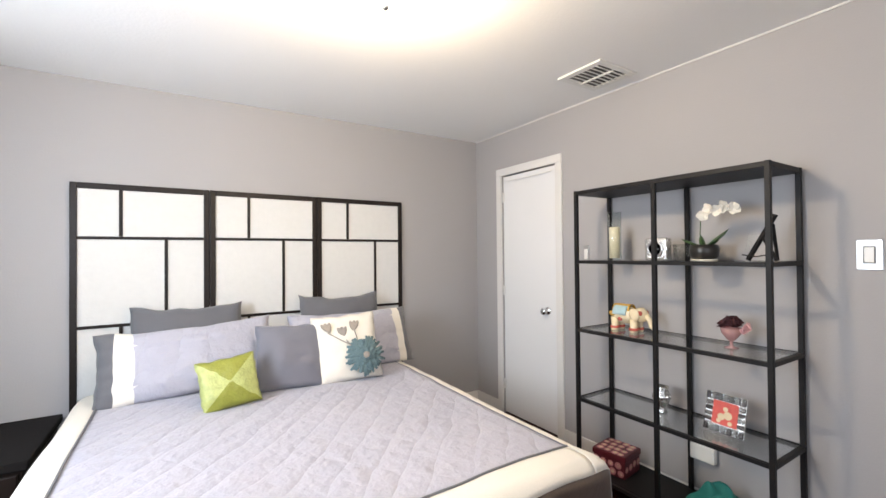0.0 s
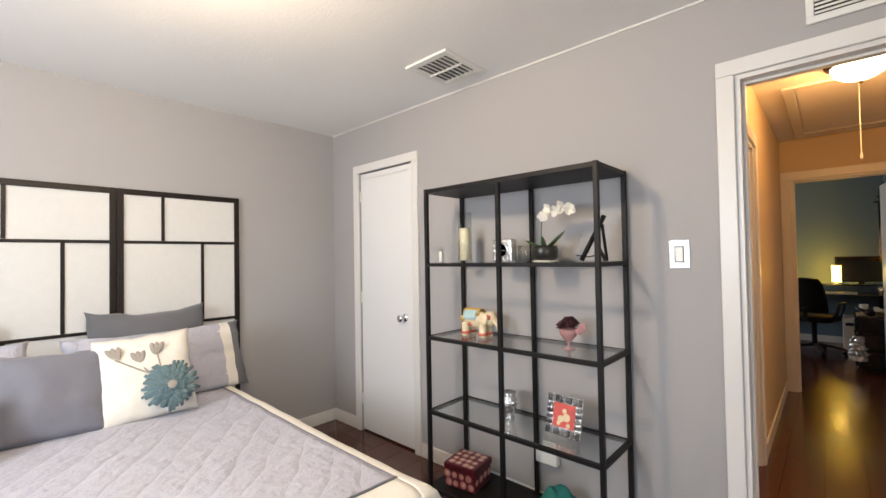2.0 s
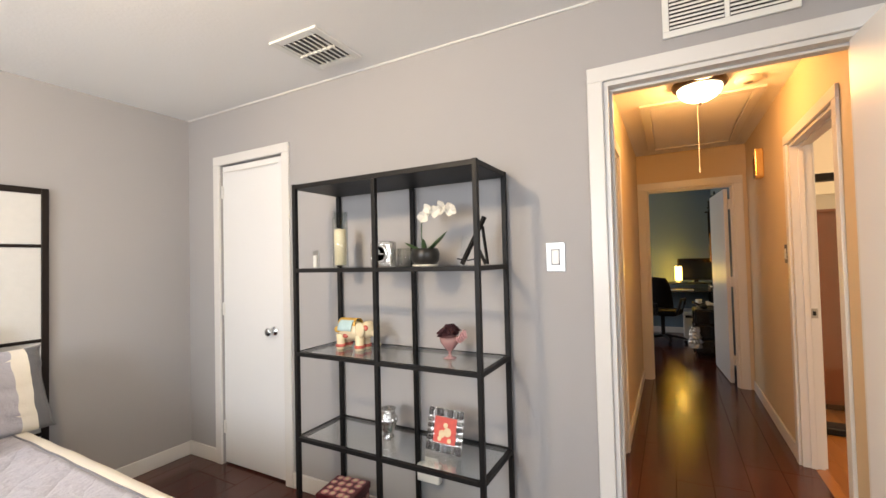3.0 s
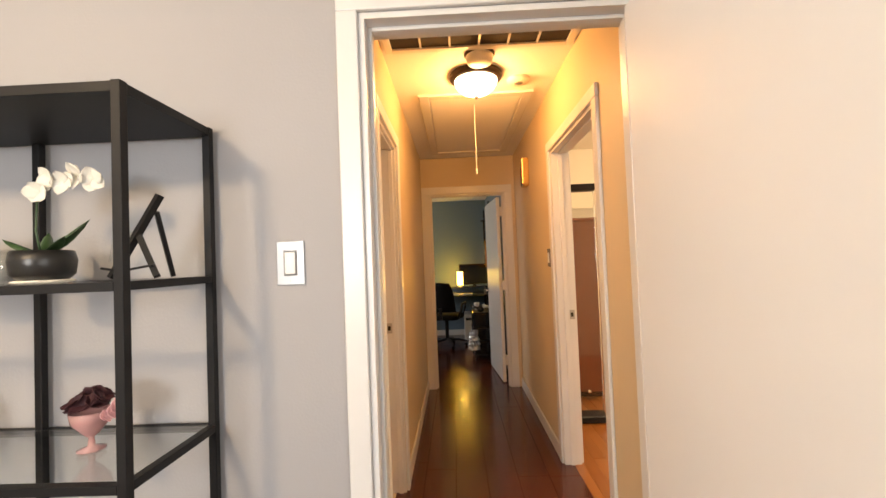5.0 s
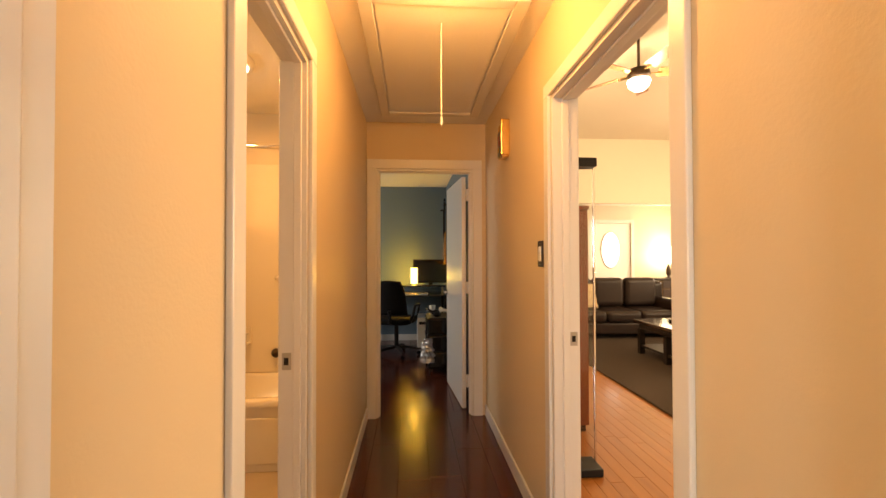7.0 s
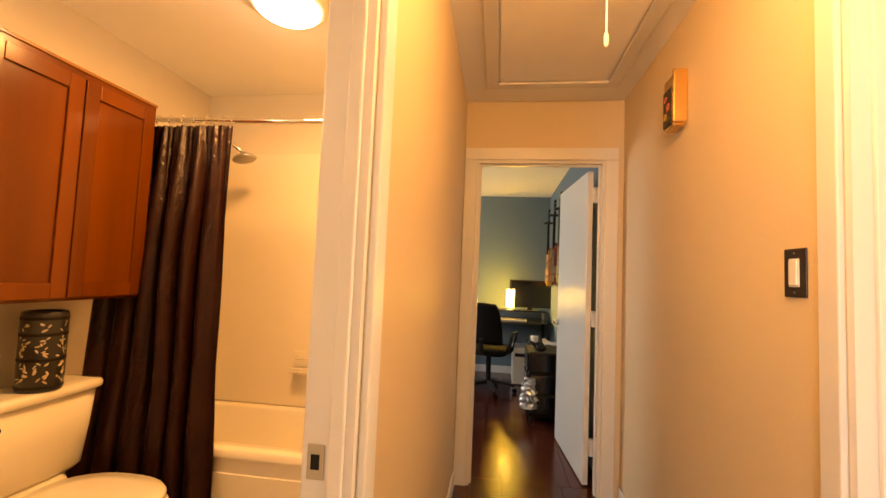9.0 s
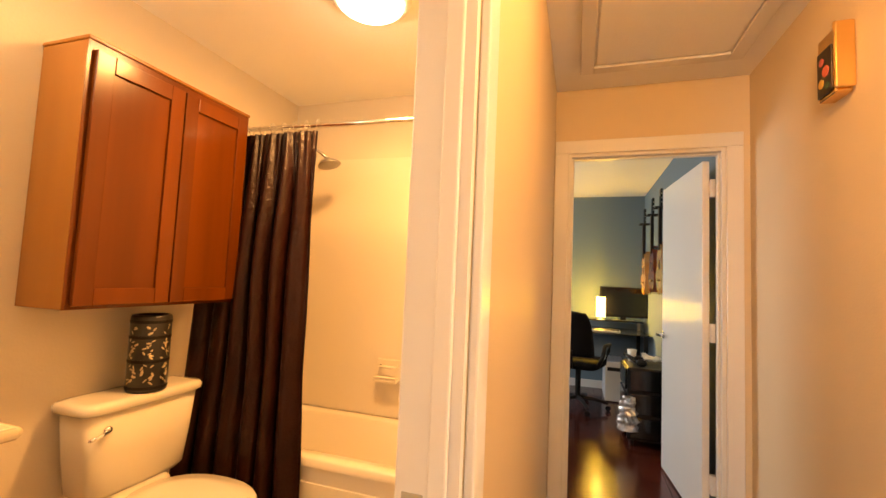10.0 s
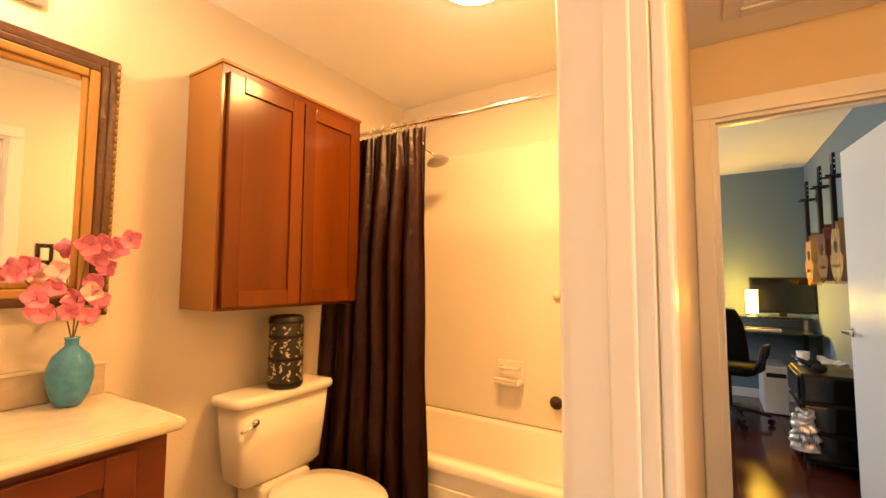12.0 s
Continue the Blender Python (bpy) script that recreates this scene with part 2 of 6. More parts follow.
MARBLE = mat("cream_cultured_marble", (0.66, 0.58, 0.45), 0.18, vary=0.22, scale=14, bump=0.0, coat=0.4)
TRAVERTINE = mat("travertine_tile", (0.50, 0.42, 0.32), 0.4, vary=0.25, scale=22, bump=0.1, grain=60)
MIRROR = mat("mirror_silver", (0.92, 0.92, 0.90), 0.02, 1.0, vary=0.0, bump=0.0)
GILT = wood("antique_gilt_wood", (0.22, 0.10, 0.025), (0.52, 0.30, 0.09), 0.35, "z", 0.6)
DARK_FRAME = mat("dark_antiqued_frame", (0.085, 0.036, 0.016), 0.35, vary=0.7, scale=18, bump=0.4, grain=50)
PINK = mat("pink_silk_petals", (0.84, 0.24, 0.38), 0.6, vary=0.35, scale=18, bump=0.1)
PALE_PINK = mat("pale_pink_silk_petals", (0.88, 0.52, 0.54), 0.6, vary=0.25, scale=18, bump=0.1)
WHITE_PETAL = mat("white_petals", (0.70, 0.67, 0.60), 0.6, vary=0.08, scale=30)
LEAF = mat("dark_green_leaf", (0.035, 0.075, 0.025), 0.4, vary=0.25, scale=20)
STEM = mat("brown_stem", (0.11, 0.075, 0.03), 0.6, vary=0.2)
BLUE_GLASS = mat("turquoise_bubble_glass", (0.10, 0.44, 0.98), 0.05, vary=0.45, scale=40, bump=0.4, grain=50, alpha_glass=0.5)
WAX = mat("ivory_candle_wax", (0.76, 0.68, 0.48), 0.5, vary=0.03)
BLACK_CERAMIC = mat("black_ceramic", (0.02, 0.018, 0.016), 0.3, vary=0.3, scale=30)
GOLD_INLAY = mat("gold_floral_inlay", (0.52, 0.43, 0.28), 0.45, 0.2, vary=0.4, scale=60)
FROSTED = mat("frosted_lamp_glass", (1.0, 0.84, 0.58), 0.5, vary=0.01, bump=0.0, emit=9.0)
FROSTED_BED = mat("white_lamp_glass", (1.0, 0.93, 0.82), 0.5, vary=0.01, bump=0.0, emit=6.0)
DESK_SHADE = mat("yellow_paper_lamp_shade", (1.0, 0.70, 0.20), 0.6, vary=0.02, bump=0.0, emit=5.0)
ENTRY_SHADE = mat("cream_lamp_shade", (1.0, 0.88, 0.66), 0.6, vary=0.02, bump=0.0, emit=4.0)
# Emission stands in for daylight behind the front door's oval pane.
DAY_GLASS = mat("sunlit_frosted_glass", (1.0, 0.98, 0.94), 0.4, vary=0.01, bump=0.0, emit=2.5)
# Near-black colour stands in for the unlit duct behind the return grilles.
DARK_VOID = mat("dark_void_backing", (0.030, 0.022, 0.018), 0.9, vary=0.15, scale=40, bump=0.2)
GREY_JEWEL = mat("smoky_mirror_glass", (0.16, 0.15, 0.15), 0.15, 0.8, vary=0.3, scale=50, bump=0.2)
DIM_CHROME = mat("dull_mirror_glass", (0.30, 0.29, 0.28), 0.18, 1.0, vary=0.2, scale=50, bump=0.2)
# Shade of the gaps put into a mid-grey: vent backing, rocker outline.
VENT_SHADE = mat("grey_gap_shade", (0.20, 0.19, 0.18), 0.7)
WHITE_PLASTIC = mat("white_plastic", (0.78, 0.77, 0.73), 0.35, vary=0.02, bump=0.0)
LEATHER = mat("dark_brown_leather", (0.022, 0.014, 0.012), 0.35, vary=0.3, scale=8, bump=0.2, grain=90)
RUG = mat("brown_shag_rug", (0.045, 0.028, 0.018), 0.95, vary=0.3, scale=40, bump=0.8, grain=260)
TEAL = mat("teal_fabric", (0.012, 0.16, 0.14), 0.8, vary=0.2, scale=15, bump=0.2)
RED = mat("red_fabric", (0.50, 0.02, 0.02), 0.7, vary=0.2, scale=15)
RED_BOX = mat("burgundy_patterned_paper", (0.085, 0.008, 0.014), 0.45, vary=0.4, scale=30)
PINK_DOT = mat("pink_flower_print", (0.48, 0.20, 0.20), 0.5, vary=0.3, scale=50)
CORAL = mat("coral_print", (0.62, 0.10, 0.08), 0.5, vary=0.3, scale=40)
PINK_GLASS = mat("pink_glass", (0.85, 0.50, 0.48), 0.08, vary=0.1, bump=0.0, alpha_glass=0.6)
BURGUNDY = mat("burgundy_petals", (0.040, 0.006, 0.010), 0.7, vary=0.4, scale=30)
CREAM_CERAMIC = mat("cream_glazed_ceramic", (0.72, 0.60, 0.40), 0.25, vary=0.2, scale=30)
SKY_CERAMIC = mat("pale_blue_glazed_ceramic", (0.42, 0.58, 0.60), 0.25, vary=0.2, scale=30)
CORAL_CERAMIC = mat("coral_glazed_ceramic", (0.55, 0.12, 0.09), 0.25, vary=0.2, scale=30)
MUSTARD_CERAMIC = mat("mustard_glazed_ceramic", (0.62, 0.36, 0.08), 0.25, vary=0.2, scale=30)
GUITAR_TAN = wood("blond_guitar_wood", (0.42, 0.20, 0.06), (0.60, 0.34, 0.12), 0.2, "z", 0.5, 0.1, 0.6)
GUITAR_RED = wood("reddish_guitar_wood", (0.10, 0.020, 0.010), (0.20, 0.045, 0.018), 0.2, "z", 0.5, 0.1, 0.6)
PALE_METAL = mat("pale_grey_painted_metal", (0.55, 0.58, 0.62), 0.35, vary=0.05)
PATTERN_CLOTH = mat("tan_floral_cushion_cloth", (0.45, 0.33, 0.20), 0.8, vary=0.55, scale=28, bump=0.2)
POLISHED_WOOD = wood("polished_dark_wood", (0.010, 0.005, 0.004), (0.030, 0.014, 0.010), 0.10, "x", 0.5, 0.1, 0.5)
FAN_WOOD = wood("brown_fan_blade_wood", (0.13, 0.050, 0.022), (0.24, 0.10, 0.045), 0.4, "x", 0.5)

for dull in (BLACK_METAL, BLACK_MATTE, BLACK_MESH, WENGE, BLACK_PLASTIC, BLACK_MESH, LEATHER, CABINET_WOOD, CABINET_SIDE, VANITY_WOOD):
    dull.node_tree.nodes["Principled BSDF"].inputs["Specular IOR Level"].default_value = 0.25


# ---- building helpers ----
def thing(name, at, label, category, group="", kind="", turn=0.0):
    ob = new(name)
    ob.empty_display_size = 0.1
    ob.matrix_basis = pose(*at, 0, 0, turn)
    return tagged(ob, label, category, group, kind)


def part(name, bm, material, parent=None, label="", smooth=False):
    me = bpy.data.meshes.new(name)
    bmesh.ops.recalc_face_normals(bm, faces=bm.faces)
    for f in bm.faces:
        f.smooth = smooth
    bm.to_mesh(me)
    bm.free()
    me.materials.append(material)
    ob = new(name, me)
    ob.parent = parent
    if label:
        ob["label"] = label
    return ob


def structure(name, bm, material, label, category, smooth=False):
    return tagged(part(name, bm, material, None, "", smooth), label, category, "", "structure")


def box(x0, x1, y0, y1, z0, z1, bevel=0.0, bm=None, segments=2, m=None):
    bm = bm or bmesh.new()
    made = bmesh.ops.create_cube(bm, size=1.0)["verts"]
    bmesh.ops.scale(bm, vec=(abs(x1 - x0), abs(y1 - y0), abs(z1 - z0)), verts=made)
    bmesh.ops.translate(bm, vec=((x0 + x1) / 2, (y0 + y1) / 2, (z0 + z1) / 2), verts=made)
    if m is not None:
        bmesh.ops.transform(bm, matrix=m, verts=made)
    if bevel:
        edges = list({e for v in made for e in v.link_edges})
        bmesh.ops.bevel(bm, geom=edges, offset=bevel, segments=segments, affect="EDGES", profile=0.5)
    return bm


def cyl(r, h, at=(0, 0, 0), r2=None, seg=24, bm=None, m=None, bevel=0.0):
    """A cylinder or cone that stands on at; m turns it about at."""
    bm = bm or bmesh.new()
    made = bmesh.ops.create_cone(bm, cap_ends=True, segments=seg, radius1=r, radius2=r if r2 is None else r2, depth=h)["verts"]
    bmesh.ops.translate(bm, vec=(0, 0, h / 2), verts=made)
    if bevel:
        rims = [e for e in {e for v in made for e in v.link_edges} if abs(e.verts[0].co.z - e.verts[1].co.z) < 1e-5]
        made = list({v for v in bmesh.ops.bevel(bm, geom=rims, offset=bevel, segments=2, affect="EDGES")["verts"]} | {v for v in made if v.is_valid})
    if m is not None:
        bmesh.ops.transform(bm, matrix=m, verts=made)
    bmesh.ops.translate(bm, vec=at, verts=made)
    return bm


def ball(rx, ry, rz, at=(0, 0, 0), bm=None, u=16, v=10, m=None):
    bm = bm or bmesh.new()
    made = bmesh.ops.create_uvsphere(bm, u_segments=u, v_segments=v, radius=1.0)["verts"]
    bmesh.ops.scale(bm, vec=(rx, ry, rz), verts=made)
    if m is not None:
        bmesh.ops.transform(bm, matrix=m, verts=made)
    bmesh.ops.translate(bm, vec=at, verts=made)
    return bm


def lathe(profile, seg=32, at=(0, 0, 0), bm=None, sx=1.0, sy=1.0):
    """A turned shape from (radius, height) pairs."""
    bm = bm or bmesh.new()
    rings = []
    for r, z in profile:
        rings.append([bm.verts.new((at[0] + sx * r * math.cos(2 * math.pi * k / seg), at[1] + sy * r * math.sin(2 * math.pi * k / seg), at[2] + z)) for k in range(seg)])
    for a, b in zip(rings, rings[1:]):
        for k in range(seg):
            bm.faces.new((a[k], a[(k + 1) % seg], b[(k + 1) % seg], b[k]))
    bm.faces.new(rings[0][::-1])
    bm.faces.new(rings[-1])
    return bm


def tube(points, r, seg=8, bm=None, taper=1.0):
    """A round rod along points."""
    bm = bm or bmesh.new()
    pts = [Vector(p) for p in points]
    rings = []
    for i, p in enumerate(pts):
        d = (pts[min(i + 1, len(pts) - 1)] - pts[max(i - 1, 0)]).normalized()
        side = d.cross(Vector((0, 0, 1)) if abs(d.z) < 0.95 else Vector((1, 0, 0))).normalized()
        up = side.cross(d)
        rr = r * (1 + (taper - 1) * i / (len(pts) - 1))
        rings.append([bm.verts.new(p + rr * (math.cos(2 * math.pi * k / seg) * side + math.sin(2 * math.pi * k / seg) * up)) for k in range(seg)])
    for a, b in zip(rings, rings[1:]):
        for k in range(seg):
            bm.faces.new((a[k], a[(k + 1) % seg], b[(k + 1) % seg], b[k]))
    bm.faces.new(rings[0][::-1])
    bm.faces.new(rings[-1])
    return bm


def sheet(nu, nv, f, bm=None, thick=0.0):
    """A grid surface f(u, v) -> (x, y, z), with a back where it has thickness."""
    bm = bm or bmesh.new()
    grid = [[bm.verts.new(f(i / nu, j / nv)) for j in range(nv + 1)] for i in range(nu + 1)]
    faces = [bm.faces.new((grid[i][j], grid[i + 1][j], grid[i + 1][j + 1], grid[i][j + 1])) for i in range(nu) for j in range(nv)]
    if thick:
        bmesh.ops.recalc_face_normals(bm, faces=faces)
        bmesh.ops.solidify(bm, geom=faces, thickness=thick)
    return bm


def cushion(w, h, t, n=24, sag=0.0, seed=0):
    """A stuffed cushion in the xz plane, base at z = 0. Each face keeps where on the cover it lies (layers across and along, -1 to 1)."""
    bm = bmesh.new()
    across, along = bm.faces.layers.float.new("across"), bm.faces.layers.float.new("along")
    verts = {}

    def vert(s, i, j):
        key = (0 if i in (0, n) or j in (0, n) else s, i, j)
        if key not in verts:
            u, v = 2 * i / n - 1, 2 * j / n - 1
            side = 1 - 2 * s
            fat = max(0.0, (1 - u * u) * (1 - v * v)) ** 0.45
            pull_u, pull_v = 1 - 0.045 * (1 - v * v), 1 - 0.045 * (1 - u * u)
            wob = 0.22 * noise.noise(Vector((u * 1.7 + seed, v * 1.7, seed * 3.1 + s))) + 0.10 * noise.noise(Vector((u * 4.5, v * 4.5 + seed, 2.0 * s)))
            edge = 0.010 * noise.noise(Vector((u * 3 + seed, v * 3, 9.0)))
            verts[key] = bm.verts.new((u * w / 2 * pull_u + edge, -side * t / 2 * fat * (1 + wob) + 0.02 * t * noise.noise(Vector((u * 6, v * 6, seed + 5.0))), (v * pull_v + 1) * h / 2 - sag * h * (1 - u * u) * max(0, v) + edge * (j > 0)))
        return verts[key]

    def face(points, u, v):
        f = bm.faces.new(points)
        f[across], f[along] = u, v

    for s in (0, 1):
        for i in range(n):
            for j in range(n):
                a, b, c, d = vert(s, i, j), vert(s, i + 1, j), vert(s, i + 1, j + 1), vert(s, i, j + 1)
                u, v, e = (2 * i + 1) / n - 1, (2 * j + 1) / n - 1, 0.3 / n
                if i == j:
                    face((a, b, c), u + e, v - e)
                    face((a, c, d), u - e, v + e)
                elif i == n - 1 - j:
                    face((a, b, d), u - e, v - e)
                    face((b, c, d), u + e, v + e)
                else:
                    face((a, b, c, d), u, v)
    return bm


def place(ob, m):
    ob.matrix_basis = m
    return ob


# ---- large structure ----
def walls_x(name, x0, x1, y0, y1, z1, holes, material, label):
    """A wall along y between the faces x0 and x1, with holes (y0, y1, z0, z1)."""
    bm = bmesh.new()
    at = y0
    for a, b, c, d in sorted(holes):
        if a > at:
            box(x0, x1, at, a, 0, z1, bm=bm)
        if c > 0:
            box(x0, x1, a, b, 0, c, bm=bm)
        if d < z1:
            box(x0, x1, a, b, d, z1, bm=bm)
        at = b
    box(x0, x1, at, y1, 0, z1, bm=bm)
    return structure(name, bm, material, label, "wall")


def walls_y(name, y0, y1, x0, x1, z1, holes, material, label):
    bm = bmesh.new()
    at = x0
    for a, b, c, d in sorted(holes):
        if a > at:
            box(at, a, y0, y1, 0, z1, bm=bm)
        if c > 0:
            box(a, b, y0, y1, 0, c, bm=bm)
        if d < z1:
            box(a, b, y0, y1, d, z1, bm=bm)
        at = b
    box(at, x1, y0, y1, 0, z1, bm=bm)
    return structure(name, bm, material, label, "wall")


# Paint changes from room to room, so shared walls are two leaves back to back.
WEST_WIN, SOUTH_WIN = (0.7, 1.9, 0.95, 2.15), (-0.55, 0.95, 0.85, 2.05)
walls_y("wall_bedroom_north", BY1, BY1 + 0.12, BX0 - 0.12, BX1 + 0.12, BC, [], GREY_PAINT, "smooth light grey painted bedroom wall behind the bed")
walls_x("wall_bedroom_west", BX0 - 0.12, BX0, BY0 - 0.12, BY1, BC, [WEST_WIN], GREY_PAINT, "light grey painted bedroom wall with a window")
walls_y("wall_bedroom_south", BY0 - 0.12, BY0, BX0, BX1, BC, [SOUTH_WIN], GREY_PAINT, "light grey painted bedroom wall with a window")
walls_x("wall_bedroom_east", BX1, BX1 + 0.07, BY0 - 0.12, BY1, BC, [(-0.468, 0.335, 0, BED_TOP), (2.215, 2.832, 0, DOOR_TOP)], GREY_PAINT, "light grey painted wall with the hall and closet doors")
walls_x("wall_hall_west", BX1 + 0.07, BX1 + 0.12, -0.68, HL + 0.11, HC, [(-0.468, 0.335, 0, BED_TOP)], HALL_PAINT, "greige painted hall wall around the bedroom door")
walls_y("wall_hall_north", HL, HL + 0.06, HX0, HX1, HC, [(3.217, 3.82, 0, DOOR_TOP)], HALL_PAINT, "greige painted hall wall with the bathroom doorway")
walls_y("wall_bath_south", HL + 0.06, TY0, HX0, TX1 + 0.12, HC, [(3.217, 3.82, 0, DOOR_TOP)], BATH_PAINT, "beige painted bathroom wall around its doorway")
walls_y("wall_hall_south", HR - 0.06, HR, HX0, HX1, HC, [(3.22, 4.10, 0, DOOR_TOP)], HALL_PAINT, "greige painted hall wall with the living room doorway")
walls_y("wall_living_north", LY1, HR - 0.06, LX0, LX1 + 0.12, LC, [(3.22, 4.10, 0, DOOR_TOP)], CREAM_PAINT, "cream painted living room wall")
walls_x("wall_hall_east", HX1, HX1 + 0.05, HR - 0.06, HL + 0.06, HC, [(-0.46, 0.338, 0, END_TOP)], HALL_PAINT, "greige painted wall at the end of the hall")
walls_x("wall_office_west", HX1 + 0.05, OX0, HR - 0.06, OY1, 2.42, [(-0.46, 0.338, 0, END_TOP)], BLUE_PAINT, "slate blue office wall around the door")
walls_x("wall_office_east", OX1, OX1 + 0.12, HR - 0.06, OY1, 2.42, [], BLUE_PAINT, "slate blue painted office wall behind the desk")
walls_y("wall_office_south", HR - 0.06, OY0, OX0, OX1, 2.42, [], BLUE_PAINT, "slate blue office wall on which guitars hang")
walls_y("wall_office_north", OY1, OY1 + 0.12, HX1 + 0.05, OX1 + 0.12, 2.42, [(7.0, 8.2, 0.95, 2.05)], BLUE_PAINT, "slate blue office wall with a window")
walls_y("wall_bath_north", TY1, TY1 + 0.12, TX0 - 0.12, TX1 + 0.12, HC, [], BATH_PAINT, "beige painted bathroom wall behind the toilet")
walls_x("wall_bath_west", TX0 - 0.12, TX0, TY0, TY1, HC, [], BATH_PAINT, "beige painted bathroom wall beside the vanity")
walls_x("wall_bath_east", TX1, TX1 + 0.12, TY0, TY1, HC, [], BATH_PAINT, "beige painted bathroom wall above the tub")
walls_x("wall_living_west", LX0 - 0.12, LX0, LY0 - 0.12, LY1, LC, [], CREAM_PAINT, "cream painted living room wall")
walls_y("wall_living_south", LY0 - 0.12, LY0, LX0, LX1 + 0.12, LC, [(4.6, 7.8, 0.7, 2.5), (9.85, 10.38, 0.95, 2.10)], CREAM_PAINT, "cream painted living room wall with windows")
walls_x("wall_living_east", LX1, LX1 + 0.12, LY0, LY1, LC, [(-4.75, -3.85, 0, DOOR_TOP)], CREAM_PAINT, "cream painted wall with the front door")
structure("wall_living_header", box(9.5, 9.62, LY0, LY1, 2.25, LC - 0.003), CREAM_PAINT, "cream painted header above the wide opening to the entry", "wall")
structure("ceiling_bedroom", box(BX0 - 0.12, BX1 + 0.07, BY0 - 0.12, BY1 + 0.12, BC, BC + 0.08), CEILING_PAINT, "white painted bedroom ceiling", "ceiling")
structure("ceiling_hall", box(BX1 + 0.07, HX1 + 0.05, HR - 0.06, HL + 0.06, HC, HC + 0.08), CEILING_PAINT, "white painted hall ceiling", "ceiling")
structure("ceiling_bath", box(TX0 - 0.12, TX1 + 0.12, HL + 0.06, TY1 + 0.12, HC, HC + 0.08), CEILING_PAINT, "white painted bathroom ceiling", "ceiling")
structure("ceiling_office", box(HX1 + 0.05, OX1 + 0.12, HR - 0.06, OY1 + 0.12, 2.42, 2.50), CEILING_PAINT, "white painted office ceiling", "ceiling")
structure("ceiling_living", box(LX0 - 0.12, LX1 + 0.12, LY0 - 0.12, HR - 0.06, LC, LC + 0.08), CREAM_PAINT, "cream painted high living room ceiling", "ceiling")
structure("ceiling_entry", box(9.62, LX1, LY0, LY1, 2.42, 2.50), CEILING_PAINT, "white ceiling of the entry beyond the header", "ceiling")
structure("wall_closet_box", box(BX1 + 0.07, TX0 - 0.12, 2.0, BY1, 0, BC), GREY_PAINT, "plain wall that closes the closet behind its door", "wall")

SUBFLOOR = mat("dark_subfloor", (0.02, 0.012, 0.009), 0.8)
floor_bed = structure("floor_bedroom", box(BX0 - 0.12, BX1 + 0.06, BY0 - 0.12, BY1 + 0.12, -0.10, -0.012), SUBFLOOR, "dark cherry laminate plank floor in the bedroom", "floor")
floor_hall = structure("floor_hall", box(BX1 + 0.06, OX0, HR - 0.06, HL + 0.06, -0.10, -0.012), SUBFLOOR, "glossy dark cherry laminate plank floor of the hall", "floor")
floor_office = structure("floor_office", box(OX0, OX1 + 0.12, HR - 0.06, OY1 + 0.12, -0.10, -0.012), SUBFLOOR, "glossy dark cherry laminate plank floor in the office", "floor")
floor_living = structure("floor_living", box(LX0 - 0.12, LX1 + 0.12, LY0 - 0.12, HR - 0.06, -0.10, -0.012), SUBFLOOR, "golden oak board floor of the living room", "floor")
structure("floor_bath", box(TX0 - 0.12, TX1 + 0.12, HL + 0.06, TY1 + 0.12, -0.10, 0.0), BATH_FLOOR, "beige tiled bathroom floor", "floor")


def casing(name, axis, face, out, a, b, top, width, label):
    """Door casing of two legs and a head on one wall face; out: +1 or -1, the side to which it stands proud."""
    d = 0.016 * out
    ob = thing(name, (0, 0, 0), label, "door casing", "", "structure")
    for n, (p, q, z0, z1) in (("casing_leg", (a - width, a, 0, top)), ("casing_leg", (b, b + width, 0, top)), ("casing_head", (a - width, b + width, top, top + width))):
        lo, hi = sorted((face, face + d))
        bm = box(lo, hi, p, q, z0, z1, 0.004) if axis == "x" else box(p, q, lo, hi, z0, z1, 0.004)
        part(n, bm, TRIM_PAINT, ob)
    return ob


def jamb(name, axis, lo, hi, a, b, top, label, stop):
    """The lining of a doorway through a wall, with a stop bead."""
    ob = thing(name, (0, 0, 0), label, "door jamb", "", "structure")
    t = 0.018
    spans = (("jamb_side", (a - 0.004, a + t, 0, top)), ("jamb_side", (b - t, b + 0.004, 0, top)), ("jamb_head", (a + t, b - t, top - t, top + 0.004)))
    s0, s1 = stop
    for n, (p, q, z0, z1) in spans:
        part(n, box(lo, hi, p, q, z0, z1) if axis == "x" else box(p, q, lo, hi, z0, z1), TRIM_PAINT, ob)
    for p, q, z0, z1 in ((a + t, a + t + 0.012, 0, top - t), (b - t - 0.012, b - t, 0, top - t), (a + t + 0.012, b - t - 0.012, top - t - 0.012, top - t)):
        part("stop_bead", box(s0, s1, p, q, z0, z1, 0.003) if axis == "x" else box(p, q, s0, s1, z0, z1, 0.003), TRIM_PAINT, ob)
    return ob


def strike(at, axis):
    ob = thing("strike_plate", at, "brushed steel strike plate let into the door jamb", "strike plate")
    if axis == "y":
        part("plate", box(-0.002, 0.0, -0.016, 0.016, -0.03, 0.03, 0.0008), STEEL, ob)
        part("latch_hole", box(-0.0028, -0.0021, -0.007, 0.009, -0.013, 0.013), BLACK_METAL, ob)
    else:
        part("plate", box(-0.016, 0.016, 0, 0.002, -0.03, 0.03, 0.0008), STEEL, ob)
        part("latch_hole", box(-0.009, 0.007, 0.0021, 0.0028, -0.013, 0.013), BLACK_METAL, ob)
    return ob


